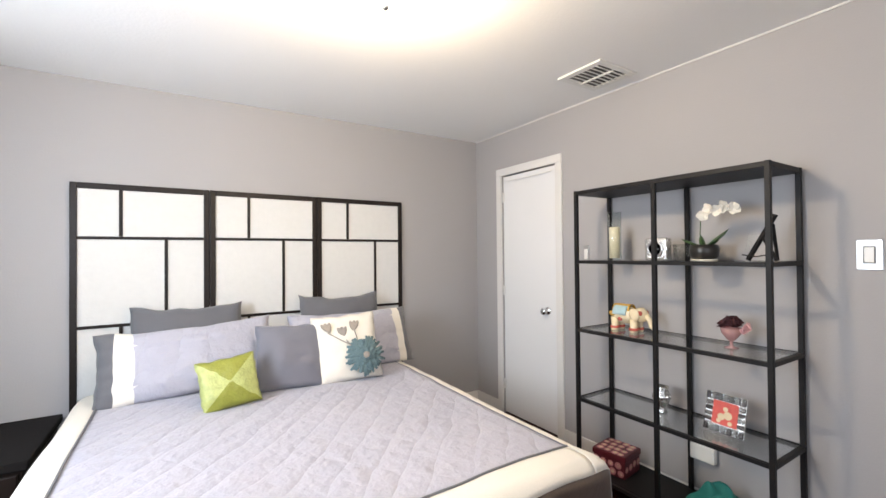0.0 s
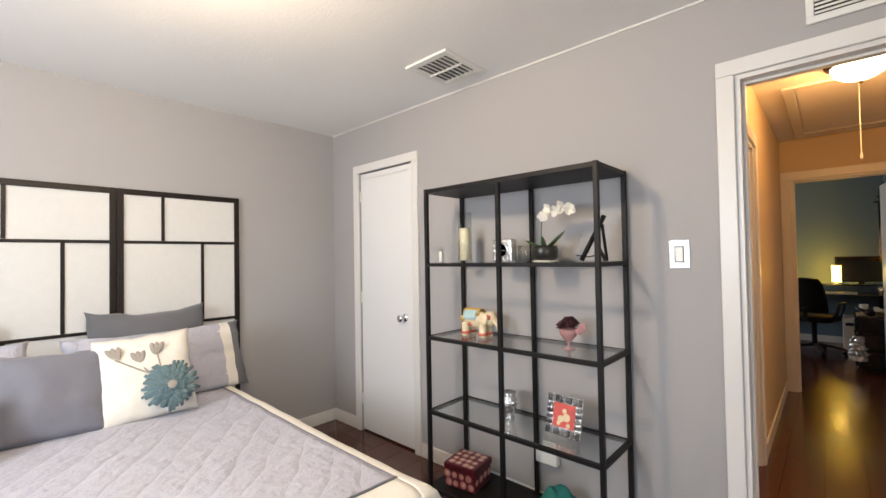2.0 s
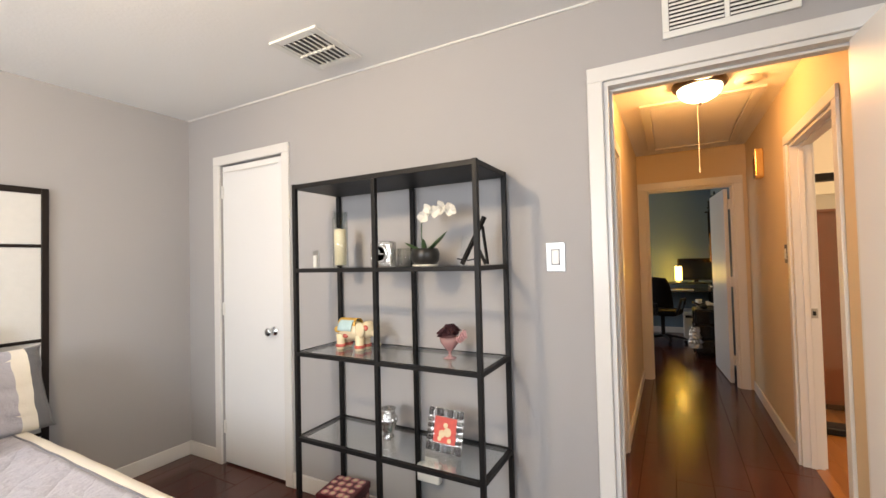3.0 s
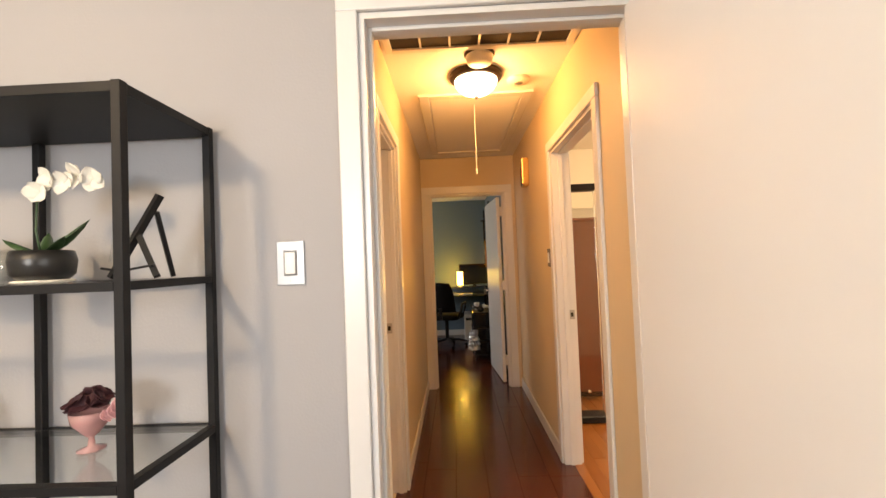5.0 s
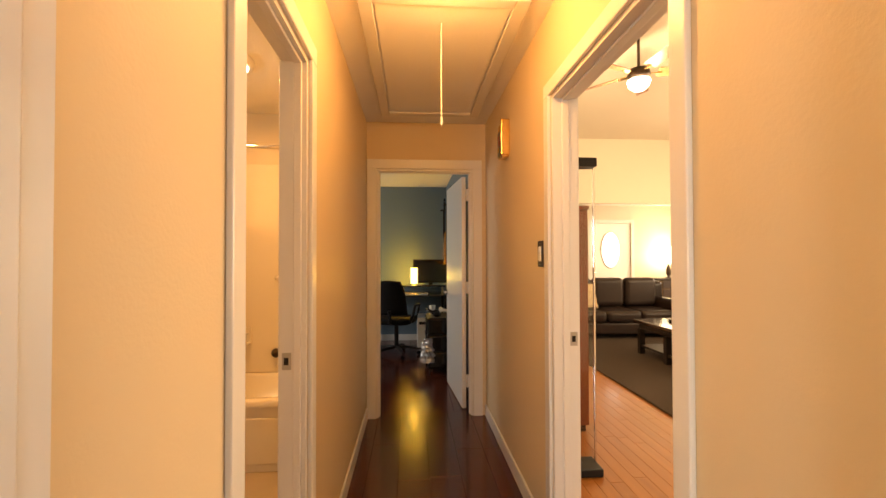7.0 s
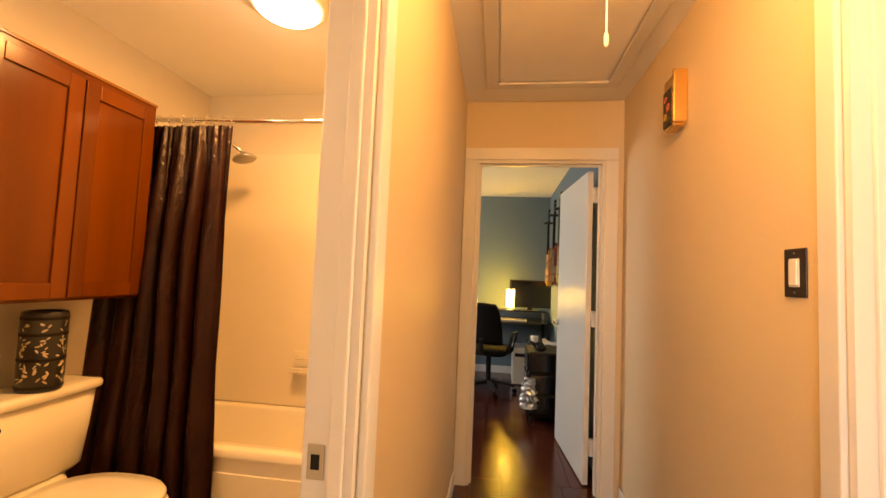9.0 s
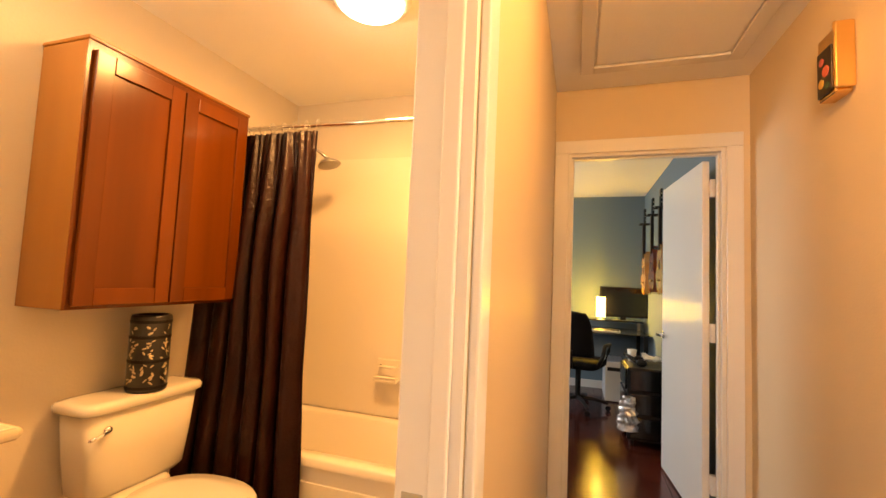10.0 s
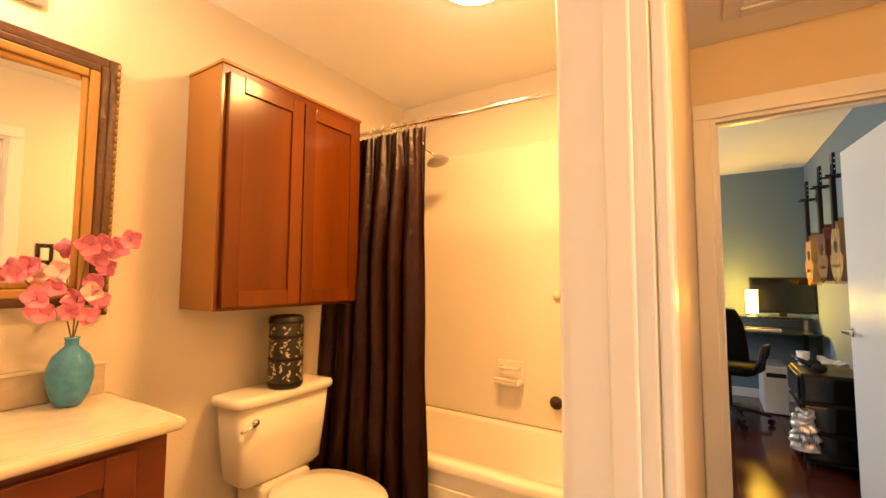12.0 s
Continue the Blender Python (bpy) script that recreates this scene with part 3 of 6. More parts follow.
W = 0.062
casing("trim_bedroom_door", "x", BX1, -1, -0.468, 0.335, BED_TOP, W, "white painted casing around the bedroom doorway")
casing("trim_bedroom_door_hall", "x", HX0, 1, -0.468, 0.335, BED_TOP, W, "white painted casing around the bedroom doorway on the hall side")
jamb("jamb_bedroom_door", "x", BX1 + 0.001, HX0 - 0.001, -0.468, 0.335, BED_TOP, "white painted lining of the bedroom doorway", (2.545, 2.58))
casing("trim_closet_door", "x", BX1, -1, 2.215, 2.832, DOOR_TOP, W, "white painted casing around the closet door")
casing("trim_bath_door", "y", HL, -1, 3.217, 3.82, DOOR_TOP, 0.068, "white painted casing around the bathroom doorway")
casing("trim_bath_door_inside", "y", TY0, 1, 3.217, 3.82, DOOR_TOP, 0.062, "white painted casing inside the bathroom")
jamb("jamb_bath_door", "y", HL + 0.001, TY0 - 0.001, 3.217, 3.82, DOOR_TOP, "white painted lining of the bathroom doorway", (0.435, 0.462))
casing("trim_living_door", "y", HR, 1, 3.22, 4.10, DOOR_TOP, W, "white painted casing around the living room doorway")
casing("trim_living_door_inside", "y", LY1, -1, 3.22, 4.10, DOOR_TOP, W, "white painted casing on the living room side")
jamb("jamb_living_door", "y", LY1 + 0.001, HR - 0.001, 3.22, 4.10, DOOR_TOP, "white painted lining of the living room doorway", (-0.64, -0.61))
casing("trim_office_door", "x", HX1, -1, -0.46, 0.338, END_TOP, 0.077, "white painted casing around the office doorway")
jamb("jamb_office_door", "x", HX1 + 0.001, OX0 - 0.001, -0.46, 0.338, END_TOP, "white painted lining of the office doorway", (5.80, 5.83))
strike((3.802, 0.486, 0.955), "y")
strike((4.082, -0.66, 0.96), "y")
strike((2.60, 0.317, 0.95), "x").rotation_euler = (0, 0, math.pi)


def baseboard(x0, x1, y0, y1):
    bm = box(x0, x1, y0, y1, 0, 0.095, 0.004)
    return structure("baseboard", bm, TRIM_PAINT, "white painted wooden baseboard along the wall", "baseboard")


T = 0.013
baseboard(BX0, BX1 - T, BY1 - T, BY1)
baseboard(BX1 - T, BX1, 2.832 + W, BY1)
baseboard(BX1 - T, BX1, 0.335 + W, 2.215 - W)
baseboard(BX1 - T, BX1, BY0, -0.468 - W)
baseboard(HX0, 3.217 - 0.068, HL - T, HL)
baseboard(3.82 + 0.068, HX1 - 0.017, HL - T, HL)
baseboard(HX0, 3.22 - W, HR, HR + T)
baseboard(4.10 + W, HX1 - 0.017, HR, HR + T)
baseboard(OX0 + 0.9, OX1, OY0, OY0 + T)
baseboard(OX1 - T, OX1, OY0 + T, OY1)
baseboard(4.0, 4.93, TY1 - T, TY1)
baseboard(4.10 + W, 9.5, LY1 - T, LY1)
baseboard(LX1 - T, LX1, -3.78, LY1 - T)
baseboard(LX1 - T, LX1, LY0, -4.82)


def knob(parent, at, way):
    """A round door knob with its rose; way: the direction in which it sticks out, along x or y."""
    m = Matrix.Rotation(math.pi / 2, 4, "Y" if way[0] else "X")
    if way[0] < 0 or way[1] > 0:
        m = m @ Matrix.Rotation(math.pi, 4, "X")
    rose = lathe([(0.030, 0), (0.030, 0.004), (0.024, 0.010), (0.011, 0.012), (0.011, 0.032), (0.019, 0.036), (0.026, 0.046), (0.027, 0.054), (0.021, 0.062), (0.010, 0.065)], 20)
    bmesh.ops.transform(rose, matrix=m, verts=rose.verts)
    bmesh.ops.translate(rose, vec=at, verts=rose.verts)
    return part("knob", rose, CHROME, parent, "polished chrome knob", True)


def hinge(parent, at, along):
    bm = cyl(0.006, 0.085, (at[0], at[1], at[2] - 0.042), seg=10)
    box(at[0] - (0.016 if along == "x" else 0.002), at[0] + (0.016 if along == "x" else 0.002), at[1] - (0.002 if along == "x" else 0.016), at[1] + (0.002 if along == "x" else 0.016), at[2] - 0.042, at[2] + 0.042, bm=bm)
    return part("hinge", bm, TRIM_PAINT, parent)


# closet door, shut
closet = thing("door_closet", (2.512, 2.832, 0), "white painted flush closet door, shut, with a chrome knob", "door", "", "structure")
part("leaf", box(0, 0.035, -0.613, -0.004, 0.012, DOOR_TOP - 0.008, 0.003), DOOR_PAINT, closet)
knob(closet, (0.0, -0.51, 0.927), (-1, 0))
for z in (0.25, 1.05, 1.85):
    hinge(closet, (-0.006, -0.006, z), "y")
part("curtain_wire", tube([(-0.02, -0.575, 1.985), (-0.022, -0.3, 1.978), (-0.02, -0.03, 1.985)], 0.003), TRIM_PAINT, closet)

# bedroom door, opened back into the room
bed_door = thing("door_bedroom", (2.488, -0.415, 0), "white painted flush bedroom door standing wide open", "door", "", "structure", 3.0)
part("leaf", box(-0.790, 0, -0.036, 0, 0.012, DOOR_TOP - 0.008, 0.003), DOOR_PAINT, bed_door)
knob(bed_door, (-0.68, 0.0, 0.95), (0, 1))
hinge(bed_door, (0.004, 0.004, 0.25), "x")

# bathroom door, opened back into the bathroom
bath_door = thing("door_bathroom", (3.207, TY0 + 0.022, 0), "white painted flush bathroom door standing open", "door", "", "structure", 0)
part("leaf", box(-0.036, -0.002, 0, 0.46, 0.012, DOOR_TOP - 0.022, 0.003), DOOR_PAINT, bath_door)

# office door, opened into the office
office_door = thing("door_office", (OX0 + 0.030, -0.420, 0), "white painted flush office door standing open", "door", "", "structure", 4.8)
part("leaf", box(0, 0.785, 0.0, 0.036, 0.012, DOOR_TOP - 0.024, 0.003), DOOR_PAINT, office_door)
for z in (0.25, 1.05, 1.85):
    part("hinge", box(-0.034, 0.004, -0.026, 0.004, z - 0.05, z + 0.05, 0.002), TRIM_PAINT, office_door)
lever = lathe([(0.028, 0), (0.028, 0.006), (0.011, 0.010), (0.011, 0.05), (0.006, 0.052)], 18)
bmesh.ops.transform(lever, matrix=Matrix.Translation((0.74, 0.036, 0.95)) @ Matrix.Rotation(-math.pi / 2, 4, "X"), verts=lever.verts)
box(0.63, 0.75, 0.074, 0.088, 0.942, 0.958, 0.005, bm=lever)
part("lever_handle", lever, CHROME, office_door, "polished chrome lever handle")

# windows that let the daylight in
def window(name, axis, face, a, b, z0, z1, label, back):
    """A frame with a sill and two sashes set in the wall's thickness."""
    ob = thing(name, (0, 0, 0), label, "window", "", "structure")
    lo, hi = sorted((face, face + back))
    def bar(n, p, q, c, d, inset=0.02):
        l2, h2 = lo + inset, hi - inset
        part(n, box(l2, h2, p, q, c, d, 0.003) if axis == "x" else box(p, q, l2, h2, c, d, 0.003), TRIM_PAINT, ob)
    bar("window_frame", a, a + 0.05, z0, z1)
    bar("window_frame", b - 0.05, b, z0, z1)
    bar("window_frame", a + 0.05, b - 0.05, z1 - 0.05, z1)
    bar("window_sill", a + 0.05, b - 0.05, z0, z0 + 0.04)
    bar("meeting_rail", a + 0.05, b - 0.05, (z0 + z1) / 2 - 0.02, (z0 + z1) / 2 + 0.02, 0.035)
    return ob


window("window_1", "x", BX0, WEST_WIN[0], WEST_WIN[1], 0.95, 2.15, "unseen white framed sash window that lets in daylight", -0.12)
# Unseen window, added as the opening for the south fill.
window("window_2", "y", BY0, SOUTH_WIN[0], SOUTH_WIN[1], 0.85, 2.05, "unseen white framed sash window that lets in daylight", -0.12)
window("window_3", "y", OY1, 7.0, 8.2, 0.95, 2.05, "white framed office sash window that lets in daylight", 0.12)
# Added opening for the living room fill, out of view.
window("window_4", "y", LY0, 4.6, 7.8, 0.7, 2.5, "unseen wide white framed living room window added for fill light", -0.12)
window("window_5", "y", LY0, 9.85, 10.38, 0.95, 2.10, "bright narrow window beside a dark curtain", -0.12)

structure("trim_ceiling_bead", box(BX1 - 0.009, BX1, BY0, BY1 - 0.009, BC - 0.009, BC, 0.003), TRIM_PAINT, "thin white caulk bead between wall and ceiling", "trim")

# ---- bedroom: bed ----
BEDX0, BEDX1, BEDY0, BEDY1, BEDZ = -0.36, 1.52, 1.05, 3.06, 0.60
bed = thing("bed", ((BEDX0 + BEDX1) / 2, (BEDY0 + BEDY1) / 2, 0), "king bed made up with a grey quilted cream-bordered spread", "bed")
bw, bl = (BEDX1 - BEDX0) / 2, (BEDY1 - BEDY0) / 2
part("bed_base", box(-bw + 0.06, bw - 0.06, -bl + 0.06, bl - 0.01, 0.06, 0.30, 0.01), WENGE, bed)
part("mattress", box(-bw + 0.03, bw - 0.03, -bl + 0.03, bl, 0.30, 0.575, 0.05, segments=4), CREAM_CLOTH, bed)
for sx in (-1, 1):
    for sy in (-1, 1):
        part("leg", box(sx * (bw - 0.14) - 0.03, sx * (bw - 0.14) + 0.03, sy * (bl - 0.14) - 0.03, sy * (bl - 0.14) + 0.03, 0, 0.06), WENGE, bed)


def drape(s, t):
    """The spread over the bed: s across, t along, in metres from the bed's middle; folds down past the edges."""
    def fold(v, edge, r=0.07):
        a = abs(v)
        flat = edge - r
        if a <= flat:
            return a, 0.0
        arc = (a - flat) / r
        if arc < math.pi / 2:
            return flat + r * math.sin(arc), r * (1 - math.cos(arc))
        return edge + 0.012 * (a - flat - r * math.pi / 2) * 4, r + (a - flat - r * math.pi / 2)
    x, dx = fold(s, bw)
    y, dy = fold(t, bl) if t < 0 else (t, 0.0)
    z = BEDZ - max(dx, dy) - 0.15 * min(dx, dy)
    rip = noise.noise(Vector((s * 2.0, t * 2.0, 0.3))) * 0.012 + noise.noise(Vector((s * 7, t * 7, 4.0))) * 0.004
    if dx > 0.05 or dy > 0.05:
        wave = 0.012 * math.sin((t if dx > dy else s) * 16) * min(1, max(dx, dy) / 0.25)
        x += wave if dx > dy else 0
        y += wave if dy >= dx else 0
    return Vector((math.copysign(x, s), math.copysign(y, t) if t < 0 else y, z + rip))


def spread(s0, s1, t0, t1, nu, nv, lift=0.0):
    return sheet(nu, nv, lambda u, v: drape(s0 + (s1 - s0) * u, t0 + (t1 - t0) * v) + Vector((0, 0, lift)), thick=0.012)


HEM = 0.20
gx0, gx1, gy0 = -bw + 0.13, bw - 0.085, -bl + 0.14
part("quilt_panel", spread(gx0, gx1, gy0, bl - 0.02, 70, 70), QUILT, bed, "grey cotton panel quilted in diamonds", True)
part("quilt_border", spread(-bw - 0.02, gx0, -bl - 0.02, bl - 0.02, 8, 70, 0.002), CREAM_CLOTH, bed, "cream cotton border", True)
part("quilt_border", spread(gx1, bw + 0.02, -bl - 0.02, bl - 0.02, 8, 70, 0.002), CREAM_CLOTH, bed, "cream cotton border", True)
part("quilt_border", spread(gx0, gx1, -bl - 0.02, gy0, 70, 8, 0.002), CREAM_CLOTH, bed, "cream cotton border", True)
part("quilt_skirt", spread(-bw - 0.34, -bw - 0.02, -bl - 0.02, bl - 0.02, 8, 60), BROWN_CLOTH, bed, "dark brown satin drop", True)
part("quilt_skirt", spread(bw + 0.02, bw + 0.34, -bl - 0.02, bl - 0.02, 8, 60), BROWN_CLOTH, bed, "dark brown satin drop", True)
part("quilt_skirt", spread(-bw - 0.02, bw + 0.02, -bl - 0.34, -bl - 0.02, 70, 8), BROWN_CLOTH, bed, "dark brown satin drop", True)
part("piping", tube([drape(gx0, gy0 + (bl - 0.02 - gy0) * k / 40) + Vector((0, 0, 0.004)) for k in range(41)], 0.005), GREY_CLOTH, bed)
part("piping", tube([drape(gx1, gy0 + (bl - 0.02 - gy0) * k / 40) + Vector((0, 0, 0.001)) for k in range(41)], 0.004), SLATE_CLOTH, bed)
part("piping", tube([drape(gx0 + (gx1 - gx0) * k / 40, gy0) + Vector((0, 0, 0.004)) for k in range(41)], 0.005), GREY_CLOTH, bed)


# ---- bedroom: pillows ----
def pillow(name, label, at, w, h, t, material, lean, turn=0.0, roll=0.0, seed=1, sag=0.0):
    ob = thing(name, at, label, "pillow", "pillows on the bed")
    ob.matrix_basis = pose(*at, -lean, roll, turn)
    body = part("cover", cushion(w, h, t, sag=sag, seed=seed), material, ob, "", True)
    return ob


pillow("pillow", "charcoal cotton pillow propped against the screens", (0.18, 2.99, 0.60), 0.60, 0.48, 0.16, GREY_CLOTH, 12, 0, 0, 1, 0.04)
pillow("pillow", "charcoal cotton pillow propped against the screens", (1.14, 2.99, 0.60), 0.60, 0.50, 0.16, GREY_CLOTH, 12, 0, 0, 2, 0.06)


def sham(at, w, h, turn, band, end, label, seed, lean, roll=0.0):
    """A long sham: quilted middle, a cream band and a charcoal flange toward its outer end."""
    ob = thing("pillow_sham", at, label, "pillow", "pillows on the bed")
    ob.matrix_basis = pose(*at, -lean, roll, turn)
    bm = cushion(w, h, 0.19, 40, 0.03, seed)
    mats = {"cover": SHAM, "band": CREAM_CLOTH, "flange": GREY_CLOTH}
    for n, material in mats.items():
        piece = bm.copy()
        where = piece.faces.layers.float["across"]
        drop = []
        for f in piece.faces:
            u = end * f[where]
            kind = "flange" if u > 1 - band[0] else "band" if u > 1 - band[1] else "cover"
            if kind != n:
                drop.append(f)
        bmesh.ops.delete(piece, geom=drop, context="FACES")
        part(n, piece, material, ob, "", True)
    bm.free()
    return ob


sham((0.19, 2.74, 0.60), 0.88, 0.405, -2, (0.20, 0.42), -1, "pale grey quilted sham with cream band and charcoal end", 3, 24, -3)
sham((1.16, 2.74, 0.60), 0.86, 0.41, 2, (0.14, 0.32), 1, "pale grey quilted sham with cream band and charcoal end", 5, 24)

pillow("throw_pillow", "plain slate grey square throw pillow on the quilt", (0.67, 2.53, 0.60), 0.38, 0.38, 0.14, SLATE_CLOTH, 22, -4, 2, 7)
flower_pillow = pillow("throw_pillow", "cream throw pillow with a ruffled teal felt flower", (1.02, 2.50, 0.595), 0.40, 0.42, 0.14, CREAM_CLOTH, 20, -5, -3, 8)
rnd = random.Random(5)
petals = bmesh.new()
for ring, n in ((0.112, 34), (0.104, 32), (0.088, 28), (0.070, 24), (0.050, 18), (0.034, 12)):
    for k in range(n):
        a = 2 * math.pi * k / n + rnd.uniform(-0.15, 0.15)
        inner = ring * 0.25
        c, s = math.cos(a), math.sin(a)
        out = ring * rnd.uniform(0.86, 1.14)
        h = -0.070 - (0.13 - ring) * 0.22 - rnd.uniform(0, 0.010)
        wd = 0.0062 + 0.0035 * ring / 0.12
        sheet(3, 2, lambda u, v, c=c, s=s, inner=inner, out=out, h=h, wd=wd: Vector((0.085 + c * (inner + (out - inner) * u) - s * wd * (v - 0.5) * 2 * math.sin(math.pi * (0.12 + 0.68 * u)), h - 0.014 * math.sin(u * 2.4) - 0.006 * abs(v - 0.5) + 0.03 * (inner + (out - inner) * u) ** 2 / 0.016 * 0.5, 0.135 + s * (inner + (out - inner) * u) + c * wd * (v - 0.5) * 2 * math.sin(math.pi * (0.12 + 0.68 * u)))), bm=petals, thick=0.003)
part("felt_flower", petals, TEAL_CLOTH, flower_pillow, "dusty teal ruffled felt petals", True)
part("flower_centre", ball(0.022, 0.012, 0.022, (0.085, -0.106, 0.135)), TAUPE_CLOTH, flower_pillow, "taupe felt button")
for px, pz, lean2 in ((-0.12, 0.335, -20), (0.045, 0.33, 10), (-0.03, 0.30, -5)):
    bud = bmesh.new()
    for k in (-1, 0, 1):
        ball(0.013, 0.006, 0.032, (px + k * 0.014, -0.072 + 0.3 * abs(pz - 0.21) * 0.25, pz), bud, 10, 6, Matrix.Rotation(radians(lean2 + k * 22), 4, "Y"))
    part("felt_bud", bud, TAUPE_CLOTH, flower_pillow, "taupe felt tulip", True)
    part("felt_stem", tube([(px, -0.062, pz - 0.03), ((px + 0.06) / 2, -0.078, pz - 0.10), (0.06, -0.080, 0.18)], 0.0035), TAUPE_CLOTH, flower_pillow)

green = thing("throw_pillow", (0.345, 2.44, 0.60), "small lime green silk throw pillow in four triangles", "pillow", "pillows on the bed")
green.matrix_basis = pose(0.362, 2.395, 0.60, -22, -6, 4)
base = cushion(0.28, 0.26, 0.11, 24, 0, 9)
for n, pick, material in (("silk_triangle", 0, LIME_CLOTH), ("silk_triangle", 1, LIME_LIGHT)):
    piece = base.copy()
    where_u, where_v = piece.faces.layers.float["across"], piece.faces.layers.float["along"]
    drop = []
    for f in piece.faces:
        side = 1 if abs(f[where_u]) > abs(f[where_v]) else 0
        if side != pick:
            drop.append(f)
    bmesh.ops.delete(piece, geom=drop, context="FACES")
    part(n, piece, material, green, "", True)
base.free()
part("button", ball(0.009, 0.006, 0.009, (0, -0.052, 0.13), u=10, v=6), LIME_LIGHT, green)

# ---- bedroom: headboard screens ----
def screen(x0, x1, label):
    """A framed panel screen: thin bars over white paper, hung as a headboard."""
    w, top, low = x1 - x0, 1.80, 0.02
    ob = thing("panel_screen", (x0, 3.178, 0), label, "screen", "panel screens behind the bed")
    part("paper", box(0.012, w - 0.012, 0.002, 0.006, low + 0.02, top - 0.02), PAPER, ob, "white rice paper panel")
    e = 0.032
    part("stile", box(0, e, -0.010, 0.018, low, top, 0.003), WENGE, ob)
    part("stile", box(w - e, w, -0.010, 0.018, low, top, 0.003), WENGE, ob)
    part("rail", box(e, w - e, -0.010, 0.018, top - 0.034, top, 0.003), WENGE, ob)
    part("rail", box(e, w - e, -0.010, 0.018, low, low + 0.034, 0.003), WENGE, ob)
    b = 0.018
    for z in (1.48, 0.96, 0.45):
        part("bar", box(e, w - e, -0.006, 0.012, z - b / 2, z + b / 2, 0.002), WENGE, ob)
    for f, z0, z1 in ((0.335, 1.49, 1.766), (0.66, 0.97, 1.471), (0.335, 0.46, 0.951), (0.66, 0.054, 0.441)):
        part("bar", box(w * f - b / 2, w * f + b / 2, -0.006, 0.012, z0, z1, 0.002), WENGE, ob)
    return ob


screen(-0.400, 0.297, "dark wood framed screen with white paper panels behind the bed")
screen(0.301, 0.998, "dark wood framed screen with white paper panels behind the bed")
screen(1.002, 1.700, "dark wood framed screen with white paper panels behind the bed")

# ---- bedroom: night stand in the corner ----
stand = thing("nightstand", (-0.72, 2.78, 0), "low black wooden nightstand beside the bed", "nightstand")
part("top", box(-0.30, 0.30, -0.28, 0.36, 0.46, 0.50, 0.006), BLACK_MATTE, stand)
part("body", box(-0.28, 0.28, -0.26, 0.35, 0.08, 0.46, 0.004), WENGE, stand)
part("drawer", box(-0.265, 0.265, -0.278, -0.262, 0.275, 0.445, 0.004), WENGE, stand)
part("drawer", box(-0.265, 0.265, -0.278, -0.262, 0.10, 0.265, 0.004), WENGE, stand)
for sx in (-0.25, 0.25):
    for sy in (-0.22, 0.31):
        part("leg", box(sx - 0.02, sx + 0.02, sy - 0.02, sy + 0.02, 0, 0.08), WENGE, stand)

# ---- bedroom: shelf unit ----
SX0, SX1, SY0, SY1 = 2.145, 2.495, 0.757, 1.757
LEVELS = (0.09, 0.505, 0.917, 1.325)
unit = thing("shelf_unit", ((SX0 + SX1) / 2, (SY0 + SY1) / 2, 0), "black steel shelf unit with glass shelves against the wall", "shelf unit")
hx, hy, q = (SX1 - SX0) / 2 - 0.008, (SY1 - SY0) / 2, 0.021
for sx in (-1, 1):
    for sy in (-1, 1):
        part("post", box(sx * hx - q * (sx > 0), sx * hx + q * (sx < 0), sy * hy - q * (sy > 0), sy * hy + q * (sy < 0), 0, 1.74, 0.002), BLACK_METAL, unit)
    part("post", box(sx * hx - q * (sx > 0), sx * hx + q * (sx < 0), -q / 2, q / 2, 0, 1.716, 0.002), BLACK_METAL, unit)
part("top_panel", box(-hx + 0.002, hx - 0.002, -hy + 0.002, hy - 0.002, 1.716, 1.738, 0.001), BLACK_METAL, unit)
part("bottom_panel", box(-hx + q, hx - q, -hy + q, hy - q, 0.066, 0.09, 0.001), BLACK_METAL, unit)
for z in LEVELS:
    for sx in (-1, 1):
        xs = (sx * hx - q * (sx > 0), sx * hx + q * (sx < 0))
        part("side_rail", box(*xs, -hy + q, -q / 2, z - 0.021, z - 0.002, 0.001), BLACK_METAL, unit)
        part("side_rail", box(*xs, q / 2, hy - q, z - 0.021, z - 0.002, 0.001), BLACK_METAL, unit)
    for sy in (-1, 1):
        ys = (sy * hy - q * (sy > 0), sy * hy + q * (sy < 0))
        part("end_rail", box(-hx + q, hx - q, *ys, z - 0.021, z - 0.002, 0.001), BLACK_METAL, unit)
    if z > 0.2:
        part("glass_shelf", box(-hx + q + 0.001, hx - q - 0.001, -hy + q + 0.001, hy - q - 0.001, z - 0.008, z - 0.002), GLASS, unit, "clear glass shelf").visible_shadow = False

# ---- hall fixtures ----
def dome_light(name, at, r, drop, label, glass, trim):
    ob = thing(name, at, label, "ceiling light")
    part("base_ring", lathe([(r * 1.22, 0), (r * 1.25, -0.012), (r * 1.20, -0.030), (r * 1.02, -0.040), (r * 0.95, -0.036)], 40), trim, ob, "", True)
    pr = [(r * math.cos(a), -0.038 - drop * math.sin(a)) for a in [k * math.pi / 2 / 9 for k in range(10)]]
    part("glass_bowl", lathe([(r * 0.98, -0.034)] + pr[:-1] + [(0.01, -0.038 - drop)], 40), glass, ob, "glowing frosted glass bowl", True).visible_shadow = False
    part("finial", lathe([(0.008, 0), (0.014, -0.008), (0.012, -0.016), (0.004, -0.024)], 16, (0, 0, -0.038 - drop)), trim if trim is not BRONZE else STEEL, ob, "", True)
    return ob


